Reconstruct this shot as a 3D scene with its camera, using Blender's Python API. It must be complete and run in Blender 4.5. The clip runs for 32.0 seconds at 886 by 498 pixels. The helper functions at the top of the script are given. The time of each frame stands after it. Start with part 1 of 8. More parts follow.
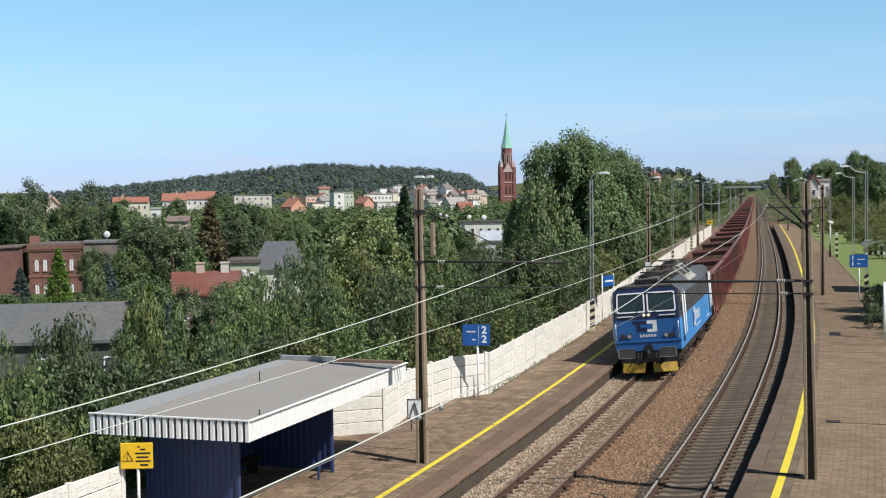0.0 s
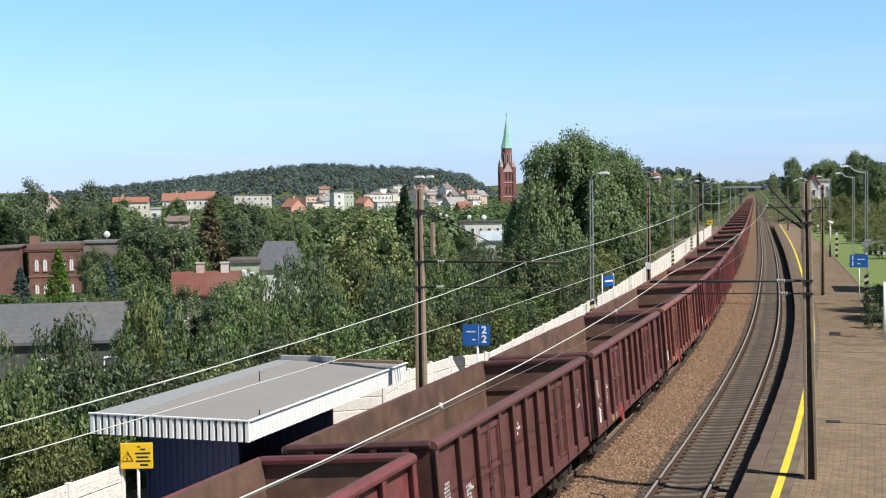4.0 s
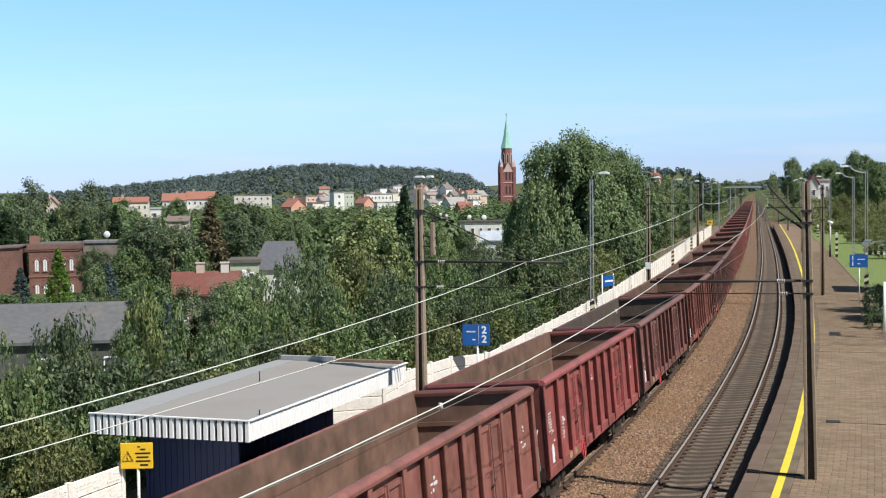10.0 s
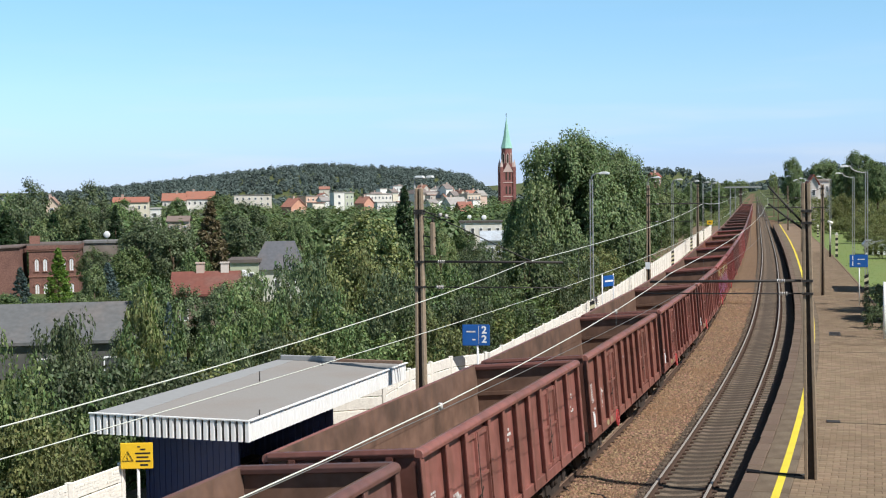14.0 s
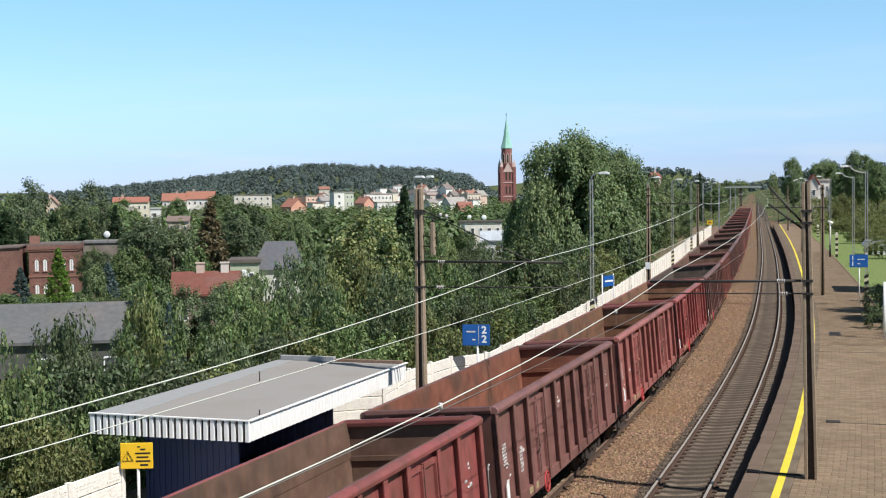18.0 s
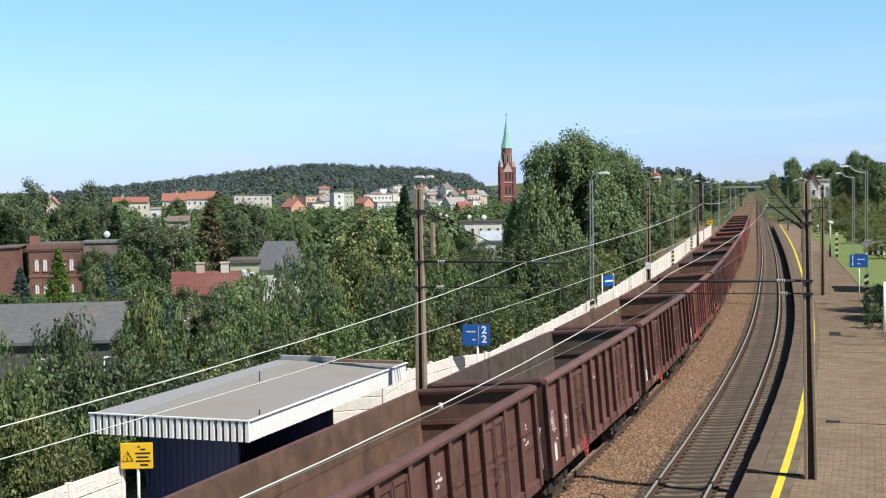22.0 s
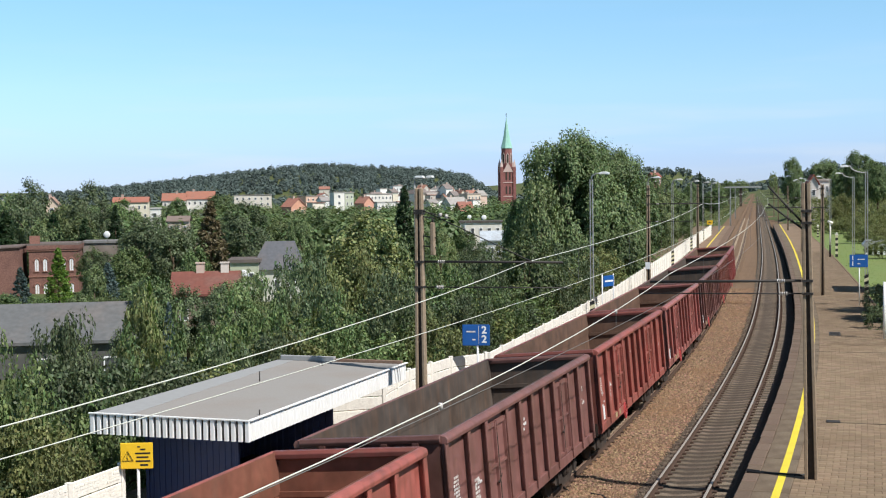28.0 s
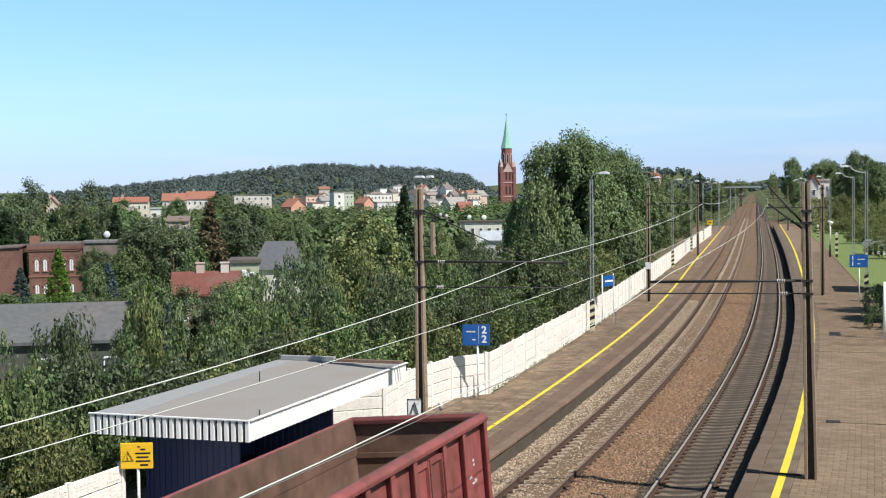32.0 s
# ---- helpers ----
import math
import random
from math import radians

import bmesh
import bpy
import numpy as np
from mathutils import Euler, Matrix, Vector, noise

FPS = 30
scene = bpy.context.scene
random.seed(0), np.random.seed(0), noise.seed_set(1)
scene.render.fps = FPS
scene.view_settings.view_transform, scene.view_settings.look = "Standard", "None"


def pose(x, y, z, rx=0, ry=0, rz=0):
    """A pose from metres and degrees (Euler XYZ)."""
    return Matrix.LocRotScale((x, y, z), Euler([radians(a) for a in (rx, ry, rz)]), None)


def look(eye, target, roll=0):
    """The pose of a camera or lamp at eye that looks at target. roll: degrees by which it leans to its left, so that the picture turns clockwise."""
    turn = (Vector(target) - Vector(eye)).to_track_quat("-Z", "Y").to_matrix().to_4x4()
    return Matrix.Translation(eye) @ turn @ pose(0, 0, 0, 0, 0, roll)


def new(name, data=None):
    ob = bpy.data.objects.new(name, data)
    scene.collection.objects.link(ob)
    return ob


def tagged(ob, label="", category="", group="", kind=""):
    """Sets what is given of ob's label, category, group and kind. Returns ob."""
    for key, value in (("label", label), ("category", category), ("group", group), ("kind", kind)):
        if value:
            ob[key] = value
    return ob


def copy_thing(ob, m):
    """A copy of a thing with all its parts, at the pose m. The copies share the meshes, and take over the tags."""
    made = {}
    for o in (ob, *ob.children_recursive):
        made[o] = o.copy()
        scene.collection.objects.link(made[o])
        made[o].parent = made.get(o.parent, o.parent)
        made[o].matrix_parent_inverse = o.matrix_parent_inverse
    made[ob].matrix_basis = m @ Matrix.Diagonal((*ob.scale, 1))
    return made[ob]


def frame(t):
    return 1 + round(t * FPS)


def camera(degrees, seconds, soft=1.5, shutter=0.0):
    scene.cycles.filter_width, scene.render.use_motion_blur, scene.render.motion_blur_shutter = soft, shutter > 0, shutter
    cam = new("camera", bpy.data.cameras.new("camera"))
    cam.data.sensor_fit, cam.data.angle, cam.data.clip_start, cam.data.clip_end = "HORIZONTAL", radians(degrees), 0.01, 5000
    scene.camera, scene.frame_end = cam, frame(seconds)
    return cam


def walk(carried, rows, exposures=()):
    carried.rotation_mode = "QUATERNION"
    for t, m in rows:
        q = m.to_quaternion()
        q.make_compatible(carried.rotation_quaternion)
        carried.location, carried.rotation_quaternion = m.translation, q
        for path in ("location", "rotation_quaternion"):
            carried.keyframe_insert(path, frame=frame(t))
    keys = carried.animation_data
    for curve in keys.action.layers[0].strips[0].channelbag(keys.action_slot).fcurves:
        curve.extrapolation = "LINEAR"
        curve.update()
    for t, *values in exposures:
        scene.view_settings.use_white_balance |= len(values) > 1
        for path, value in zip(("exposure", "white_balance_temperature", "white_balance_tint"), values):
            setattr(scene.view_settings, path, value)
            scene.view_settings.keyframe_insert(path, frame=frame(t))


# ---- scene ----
# The camera stands still on a bridge over the line, 8.1 m above the rails; z = 0 is the rail head.
EYE = (0.0, 0.0, 8.143)
cam = camera(38.06, 32.0, soft=1.15, shutter=0.05)
VIEW = look(EYE, (0.0, 100.0, 8.143 - 4.455), -0.76)
walk(cam, [(0.0, VIEW), (32.0, VIEW)], ((0.0, 0.0, 6500, 10), (1.6, 0.0, 6500, 10), (3.4, 0.16, 6500, 10), (32.0, 0.16, 6500, 10)))

# ---- light ----
SUN_ELEVATION, SUN_X, SUN_Y = 49.5, 0.77, -0.64
sun = new("sun", bpy.data.lights.new("sun", "SUN"))
sun.data.energy, sun.data.angle, sun.data.color = 5.0, radians(0.53), (1.0, 0.955, 0.89)
_e = radians(SUN_ELEVATION)
sun.matrix_basis = look((SUN_X * math.cos(_e) * 50, SUN_Y * math.cos(_e) * 50, math.sin(_e) * 50), (0, 0, 0))
world = bpy.data.worlds.new("sky")
scene.world = world
world.use_nodes = True
_wn = world.node_tree.nodes
_sky = _wn.new("ShaderNodeTexSky")
_sky.sky_type, _sky.sun_disc = "NISHITA", False
_sky.sun_elevation, _sky.sun_rotation = _e, math.atan2(SUN_X, SUN_Y)
_sky.altitude, _sky.air_density, _sky.dust_density, _sky.ozone_density = 0.0, 1.0, 0.0, 4.0
_tint = _wn.new("ShaderNodeMix")
_tint.data_type, _tint.blend_type = "RGBA", "MULTIPLY"
_tint.inputs["Factor"].default_value = 1.0
_tint.inputs["B"].default_value = (0.80, 0.97, 1.15, 1)
world.node_tree.links.new(_sky.outputs[0], _tint.inputs["A"])
# the air near the horizon is hazier and bluer
_dir = _wn.new("ShaderNodeSeparateXYZ")
world.node_tree.links.new(_wn.new("ShaderNodeTexCoord").outputs["Generated"], _dir.inputs[0])
_air = _wn.new("ShaderNodeValToRGB")
for _at, _c in ((0.0, (0.58, 0.756, 1.336)), (0.022, (0.635, 0.805, 1.358)), (0.036, (0.723, 0.898, 1.358)), (0.055, (0.832, 1.007, 1.336)), (0.08, (0.942, 1.117, 1.336)), (0.148, (1.04, 1.281, 1.314)), (0.3, (0.74, 0.72, 0.60))):
    _el = _air.color_ramp.elements.new(_at) if 0.0 < _at < 0.3 else _air.color_ramp.elements[0 if _at == 0.0 else -1]
    _el.position, _el.color = _at, (*_c, 1)
world.node_tree.links.new(_dir.outputs["Z"], _air.inputs[0])
world.node_tree.links.new(_air.outputs[0], _tint.inputs["B"])
# thin streaks of white cloud low over the valley
_flat = _wn.new("ShaderNodeMapping")
_flat.inputs["Scale"].default_value = (2.6, 2.6, 26.0)
world.node_tree.links.new(_dir.inputs[0].links[0].from_socket, _flat.inputs[0])
_puff = _wn.new("ShaderNodeTexNoise")
_puff.inputs["Scale"].default_value, _puff.inputs["Detail"].default_value = 1.6, 6.0
world.node_tree.links.new(_flat.outputs[0], _puff.inputs["Vector"])
_thin = _wn.new("ShaderNodeMapRange")
for _k, _v in enumerate((0.5, 0.78, 0.0, 0.5)):
    _thin.inputs[_k + 1].default_value = _v
world.node_tree.links.new(_puff.outputs["Fac"], _thin.inputs[0])
_low = _wn.new("ShaderNodeValToRGB")
for _at, _v in ((0.0, 0.4), (0.03, 1.0), (0.06, 0.5), (0.11, 0.12)):
    _el = _low.color_ramp.elements.new(_at) if 0.0 < _at < 0.1 else _low.color_ramp.elements[0 if _at == 0.0 else -1]
    _el.position, _el.color = _at, (_v, _v, _v, 1)
world.node_tree.links.new(_dir.outputs["Z"], _low.inputs[0])
_much = _wn.new("ShaderNodeMath")
_much.operation = "MULTIPLY"
world.node_tree.links.new(_thin.outputs[0], _much.inputs[0])
world.node_tree.links.new(_low.outputs[0], _much.inputs[1])
_cloud = _wn.new("ShaderNodeMix")
_cloud.data_type = "RGBA"
_cloud.inputs["B"].default_value = (7.2, 7.5, 7.9, 1)
world.node_tree.links.new(_much.outputs[0], _cloud.inputs["Factor"])
world.node_tree.links.new(_tint.outputs["Result"], _cloud.inputs["A"])
world.node_tree.links.new(_cloud.outputs["Result"], _wn["Background"].inputs[0])
_wn["Background"].inputs[1].default_value = 0.105


# ---- materials ----
def material(name, color, rough=0.7, metal=0.0, grain=0.0, scale=8.0, tint=None, spots=0.0, spot_scale=0.6, spot_color=None,
             bump=0.0, island=0.0, each=0.0, painted=False, streak=0.0, emit=0.0, spec=0.5):
    """A procedural surface: base colour, grain, large stains, streaks, bump and variation from piece to piece."""
    m = bpy.data.materials.new(name)
    m.use_nodes = True
    n, l = m.node_tree.nodes, m.node_tree.links
    b = n["Principled BSDF"]
    b.inputs["Roughness"].default_value, b.inputs["Metallic"].default_value = rough, metal
    b.inputs["Specular IOR Level"].default_value = min(spec, 0.2) if rough > 0.8 else spec
    rgb = n.new("ShaderNodeRGB")
    rgb.outputs[0].default_value = (*color, 1)
    out = rgb.outputs[0]
    if painted:
        info = n.new("ShaderNodeObjectInfo")
        out = info.outputs["Color"]
    co = n.new("ShaderNodeTexCoord").outputs["Object"]

    def noise_at(sc, detail=4.0, squash=None):
        t = n.new("ShaderNodeTexNoise")
        t.inputs["Scale"].default_value, t.inputs["Detail"].default_value = sc, detail
        if squash:
            mp = n.new("ShaderNodeMapping")
            mp.inputs["Scale"].default_value = squash
            l.new(co, mp.inputs[0])
            l.new(mp.outputs[0], t.inputs["Vector"])
        else:
            l.new(co, t.inputs["Vector"])
        return t.outputs["Fac"]

    def mixed(a, col, fac, kind="MIX"):
        x = n.new("ShaderNodeMix")
        x.data_type, x.blend_type = "RGBA", kind
        l.new(a, x.inputs["A"])
        if isinstance(col, tuple):
            x.inputs["B"].default_value = (*col, 1)
        else:
            l.new(col, x.inputs["B"])
        if isinstance(fac, float):
            x.inputs["Factor"].default_value = fac
        else:
            l.new(fac, x.inputs["Factor"])
        return x.outputs["Result"]

    def ramped(fac, lo, hi, a=0.0, z=1.0):
        r = n.new("ShaderNodeMapRange")
        for i, v in enumerate((lo, hi, a, z)):
            r.inputs[i + 1].default_value = v
        l.new(fac, r.inputs[0])
        return r.outputs[0]

    fine = noise_at(scale) if grain or bump else None
    if island:
        g = n.new("ShaderNodeNewGeometry")
        hv = n.new("ShaderNodeHueSaturation")
        l.new(ramped(g.outputs["Random Per Island"], 0, 1, 1 - island, 1 + island), hv.inputs["Value"])
        wn = n.new("ShaderNodeTexWhiteNoise")
        wn.noise_dimensions = "1D"
        l.new(g.outputs["Random Per Island"], wn.inputs["W"])
        l.new(ramped(wn.outputs["Value"], 0, 1, 0.5 - island * 0.06, 0.5 + island * 0.06), hv.inputs["Hue"])
        l.new(out, hv.inputs["Color"])
        out = hv.outputs[0]
    if each:
        info = n.new("ShaderNodeObjectInfo")
        hv = n.new("ShaderNodeHueSaturation")
        l.new(ramped(info.outputs["Random"], 0, 1, 1 - each, 1 + each), hv.inputs["Value"])
        wn = n.new("ShaderNodeTexWhiteNoise")
        wn.noise_dimensions = "1D"
        l.new(info.outputs["Random"], wn.inputs["W"])
        l.new(ramped(wn.outputs["Value"], 0, 1, 0.5 - each * 0.04, 0.5 + each * 0.04), hv.inputs["Hue"])
        l.new(out, hv.inputs["Color"])
        out = hv.outputs[0]
    if spots:
        out = mixed(out, spot_color or tuple(c * 0.5 for c in color), ramped(noise_at(spot_scale, 6.0), 0.46, 0.68, 0.0, spots))
    if streak:
        out = mixed(out, tint or tuple(c * 0.55 for c in color), ramped(noise_at(1.0, 5.0, (5.0, 5.0, 0.35)), 0.48, 0.72, 0.0, streak))
    if grain:
        hv = n.new("ShaderNodeHueSaturation")
        l.new(ramped(fine, 0.28, 0.72, 1 - grain, 1 + grain), hv.inputs["Value"])
        l.new(out, hv.inputs["Color"])
        out = hv.outputs[0]
    l.new(out, b.inputs["Base Color"])
    if bump:
        bp = n.new("ShaderNodeBump")
        bp.inputs["Strength"].default_value, bp.inputs["Distance"].default_value = min(1.0, bump), 0.02
        l.new(fine, bp.inputs["Height"])
        l.new(bp.outputs[0], b.inputs["Normal"])
    if grain:
        l.new(ramped(fine, 0.3, 0.7, max(0.0, rough - 0.1), min(1.0, rough + 0.1)), b.inputs["Roughness"])
    if emit:
        l.new(out, b.inputs["Emission Color"])
        b.inputs["Emission Strength"].default_value = emit
    return m


def leaf_material(name, color, sheer=0.2, vary=0.5):
    m = material(name, color, 0.55, island=vary, each=0.26, spots=0.5, spot_scale=0.35, spot_color=tuple(c * 0.62 for c in color), spec=0.35)
    n, l = m.node_tree.nodes, m.node_tree.links
    b = n["Principled BSDF"]
    tr = n.new("ShaderNodeBsdfTranslucent")
    mx = n.new("ShaderNodeMixShader")
    mx.inputs[0].default_value = sheer
    gain = n.new("ShaderNodeMix")
    gain.data_type, gain.blend_type = "RGBA", "MULTIPLY"
    gain.inputs["Factor"].default_value = 1.0
    gain.inputs["B"].default_value = (1.25, 1.3, 0.75, 1)
    l.new(b.inputs["Base Color"].links[0].from_socket, gain.inputs["A"])
    l.new(gain.outputs["Result"], tr.inputs["Color"])
    l.new(b.outputs[0], mx.inputs[1])
    l.new(tr.outputs[0], mx.inputs[2])
    l.new(mx.outputs[0], n["Material Output"].inputs[0])
    return m


M_BALLAST = material("ballast", (0.19, 0.125, 0.08), 0.95, grain=0.45, scale=14, spots=0.7, spot_scale=0.25, spot_color=(0.15, 0.095, 0.06), bump=1.0)
M_STONE = material("ballast_stone", (0.26, 0.168, 0.11), 0.9, island=0.55, spots=0.6, spot_scale=0.3, spot_color=(0.26, 0.15, 0.08))
M_STONE_GREY = material("grey_ballast_stone", (0.36, 0.29, 0.215), 0.9, island=0.5, spots=0.5, spot_scale=0.3, spot_color=(0.24, 0.175, 0.12))
M_STONE_DARK = material("dirty_ballast_stone", (0.12, 0.092, 0.07), 0.95, island=0.5, spots=0.6, spot_scale=0.4, spot_color=(0.08, 0.06, 0.05))
M_BED_DARK = material("oiled_bed", (0.078, 0.062, 0.048), 0.95, grain=0.4, scale=16, spots=0.6, spot_scale=0.4, spot_color=(0.06, 0.05, 0.04), bump=1.0)
M_SLEEPER = material("concrete_sleeper", (0.38, 0.31, 0.235), 0.9, grain=0.2, scale=20, spots=0.7, spot_scale=2.0, spot_color=(0.2, 0.13, 0.08), each=0.2, bump=0.4)
M_SLEEPER_DARK = material("dirty_sleeper", (0.18, 0.142, 0.108), 0.9, grain=0.2, scale=20, spots=0.7, spot_scale=2.0, spot_color=(0.09, 0.065, 0.05), each=0.25, bump=0.4)
M_RAIL_SIDE = material("rusty_rail", (0.085, 0.054, 0.04), 0.85, grain=0.3, scale=12)
M_RAIL_TOP = material("polished_rail", (0.46, 0.42, 0.37), 0.55, metal=0.35, grain=0.1, scale=9)
M_RAIL_DULL = material("browned_rail_top", (0.22, 0.145, 0.105), 0.6, metal=0.2, grain=0.2, scale=9)
M_PAVER = material("paving_block", (0.25, 0.185, 0.125), 0.9, grain=0.15, scale=25, spots=0.6, spot_scale=0.5, spot_color=(0.18, 0.125, 0.08), each=0.16, bump=0.3)
M_PAVER_STUFF = material("far_paving", (0.25, 0.185, 0.125), 0.9, grain=0.12, scale=25, spots=0.6, spot_scale=0.5, spot_color=(0.18, 0.125, 0.08), island=0.16)
M_PAVER_L = material("brown_paving_block", (0.235, 0.172, 0.118), 0.9, grain=0.3, scale=11, spots=0.85, spot_scale=0.5, spot_color=(0.135, 0.092, 0.064), each=0.26, bump=0.3)
M_PAVER_L_STUFF = material("far_brown_paving", (0.235, 0.172, 0.118), 0.9, grain=0.3, scale=11, spots=0.85, spot_scale=0.5, spot_color=(0.135, 0.092, 0.064), island=0.26)
M_JOINT = material("paving_joint", (0.20, 0.15, 0.10), 0.95, grain=0.3, scale=18, spots=0.5, spot_scale=0.8)
M_COPING = material("coping_concrete", (0.21, 0.15, 0.11), 0.9, grain=0.2, scale=14, spots=0.7, spot_scale=0.7, spot_color=(0.21, 0.12, 0.085), each=0.15, bump=0.4)
M_COPING_R = material("pinkish_coping_brick", (0.155, 0.112, 0.085), 0.9, grain=0.2, scale=14, spots=0.6, spot_scale=1.5, spot_color=(0.17, 0.13, 0.10), each=0.15, bump=0.4)
M_STRIP_L = material("brown_edge_concrete", (0.175, 0.118, 0.085), 0.9, grain=0.35, scale=9, spots=0.7, spot_scale=0.6, spot_color=(0.13, 0.085, 0.065), each=0.1, bump=0.4)
M_STRIP_R = material("grey_edge_concrete", (0.185, 0.145, 0.105), 0.9, grain=0.25, scale=18, spots=0.9, spot_scale=0.9, spot_color=(0.115, 0.085, 0.06), each=0.06, bump=0.4)
M_WALL = material("platform_wall_concrete", (0.10, 0.08, 0.062), 0.95, grain=0.25, scale=6, spots=0.8, spot_scale=0.9, spot_color=(0.08, 0.06, 0.05), bump=0.4)
M_YELLOW = material("yellow_line_paint", (0.80, 0.64, 0.05), 0.7, grain=0.1, scale=20, spots=0.35, spot_scale=1.2, spot_color=(0.5, 0.36, 0.06))
M_FENCE = material("whitewashed_concrete", (0.82, 0.795, 0.74), 0.9, grain=0.09, scale=16, spots=0.35, spot_scale=0.8, spot_color=(0.55, 0.5, 0.43), streak=0.25, tint=(0.55, 0.5, 0.43), bump=0.5, each=0.06)
M_ROOF_FELT = material("grey_roofing_felt", (0.31, 0.295, 0.28), 0.95, grain=0.08, scale=22, spots=0.5, spot_scale=0.5, spot_color=(0.29, 0.25, 0.22), bump=0.25)
M_WHITE_METAL = material("white_trapezoid_metal", (0.87, 0.865, 0.85), 0.6, grain=0.03, scale=9, streak=0.18, tint=(0.66, 0.63, 0.58))
M_BLUE_METAL = material("navy_trapezoid_metal", (0.035, 0.06, 0.17), 0.5, grain=0.1, scale=6, streak=0.3, tint=(0.06, 0.075, 0.13))
M_PALE_BLUE = material("pale_blue_flashing", (0.33, 0.335, 0.34), 0.9, grain=0.06, scale=5)
M_STEEL_GREY = material("galvanised_steel", (0.42, 0.42, 0.41), 0.5, metal=0.4, grain=0.12, scale=8)
M_POLE = material("weathered_concrete_pole", (0.32, 0.245, 0.175), 0.9, grain=0.18, scale=9, streak=0.6, tint=(0.16, 0.12, 0.09), bump=0.4)
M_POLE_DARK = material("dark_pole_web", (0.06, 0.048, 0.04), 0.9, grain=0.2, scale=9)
M_IRON = material("dark_iron", (0.045, 0.04, 0.038), 0.7, metal=0.3, grain=0.2, scale=20)
M_WIRE = material("overhead_wire", (0.66, 0.67, 0.60), 0.5)
M_WIRE_DARK = material("dull_wire", (0.2, 0.19, 0.18), 0.6, metal=0.3)
M_PORCELAIN = material("white_insulator", (0.5, 0.47, 0.45), 0.25)
M_SIGN_BLUE = material("blue_sign_enamel", (0.012, 0.10, 0.36), 0.45, grain=0.04, scale=4)
M_SIGN_WHITE = material("white_sign_paint", (0.82, 0.83, 0.84), 0.5)
M_STRIPE = material("faded_cream_stripe", (0.66, 0.62, 0.42), 0.7, grain=0.1, scale=6)
M_SIGN_YELLOW = material("yellow_sign_enamel", (0.85, 0.52, 0.02), 0.5, grain=0.05, scale=5)
M_BLACK = material("black_paint", (0.015, 0.015, 0.016), 0.6)
M_SOIL = material("meadow_soil", (0.085, 0.11, 0.04), 0.95, grain=0.4, scale=3, spots=0.8, spot_scale=0.03, spot_color=(0.13, 0.125, 0.055), bump=0.5)
M_GRASS = material("lawn_grass", (0.16, 0.225, 0.06), 0.8, island=0.12, spots=0.5, spot_scale=0.2, spot_color=(0.19, 0.22, 0.07))
M_BARK = material("tree_bark", (0.11, 0.08, 0.055), 0.95, grain=0.35, scale=12, bump=0.6)
M_LEAF = leaf_material("bush_leaf", (0.12, 0.174, 0.066))
M_LEAF_DARK = leaf_material("deep_green_leaf", (0.143, 0.2, 0.085))
M_LEAF_LIGHT = leaf_material("pale_willow_leaf", (0.182, 0.205, 0.08))
M_LEAF_GREY = leaf_material("olive_leaf", (0.155, 0.20, 0.085))
M_LEAF_DEEP = leaf_material("dark_tree_leaf", (0.105, 0.14, 0.072))
M_NEEDLE = leaf_material("spruce_needle", (0.04, 0.075, 0.03), 0.15)
M_NEEDLE_BLUE = leaf_material("blue_spruce_needle", (0.085, 0.13, 0.125), 0.15)
M_NEEDLE_BROWN = leaf_material("drying_spruce_needle", (0.125, 0.105, 0.055), 0.15)
M_NEEDLE_BRIGHT = leaf_material("thuja_needle", (0.11, 0.18, 0.03), 0.2)
# the bluish tone puts distance haze into the foliage colour
M_HAZED_WOOD = material("far_wood", (0.10, 0.132, 0.122), 0.95, island=0.12, grain=0.35, scale=0.02)
M_TRIM = material("pale_church_trim", (0.55, 0.42, 0.38), 0.9, grain=0.1, scale=3)
M_PLASTER = material("town_plaster", (0.72, 0.68, 0.60), 0.9, painted=True, grain=0.06, scale=1.5, spots=0.25, spot_scale=0.3, spot_color=(0.5, 0.47, 0.42))
M_ROOF_PAINT = material("town_roofing", (0.3, 0.3, 0.3), 0.85, painted=True, grain=0.15, scale=3.0, spots=0.3, spot_scale=0.5, spot_color=(0.2, 0.16, 0.14))
M_BRICK = material("red_brick", (0.21, 0.112, 0.092), 0.9, grain=0.3, scale=5, spots=0.8, spot_scale=0.5, spot_color=(0.14, 0.075, 0.065), bump=0.4)
M_CHURCH = material("church_brick", (0.27, 0.115, 0.105), 0.9, grain=0.2, scale=2, spots=0.4, spot_scale=0.3, spot_color=(0.2, 0.075, 0.06))
M_BRICK_LIGHT = material("brick_trim", (0.27, 0.14, 0.11), 0.9, grain=0.2, scale=6)
M_COPPER = material("verdigris_copper", (0.30, 0.56, 0.47), 0.7, grain=0.12, scale=0.6, spots=0.3, spot_scale=0.2, spot_color=(0.4, 0.62, 0.55))
M_GLASS = material("dark_window_glass", (0.02, 0.032, 0.030), 0.08, spec=0.8)
M_TOWN_PANE = material("town_window_pane", (0.07, 0.075, 0.08), 0.3)
M_CURTAIN = material("window_with_white_curtain", (0.72, 0.72, 0.74), 0.4)
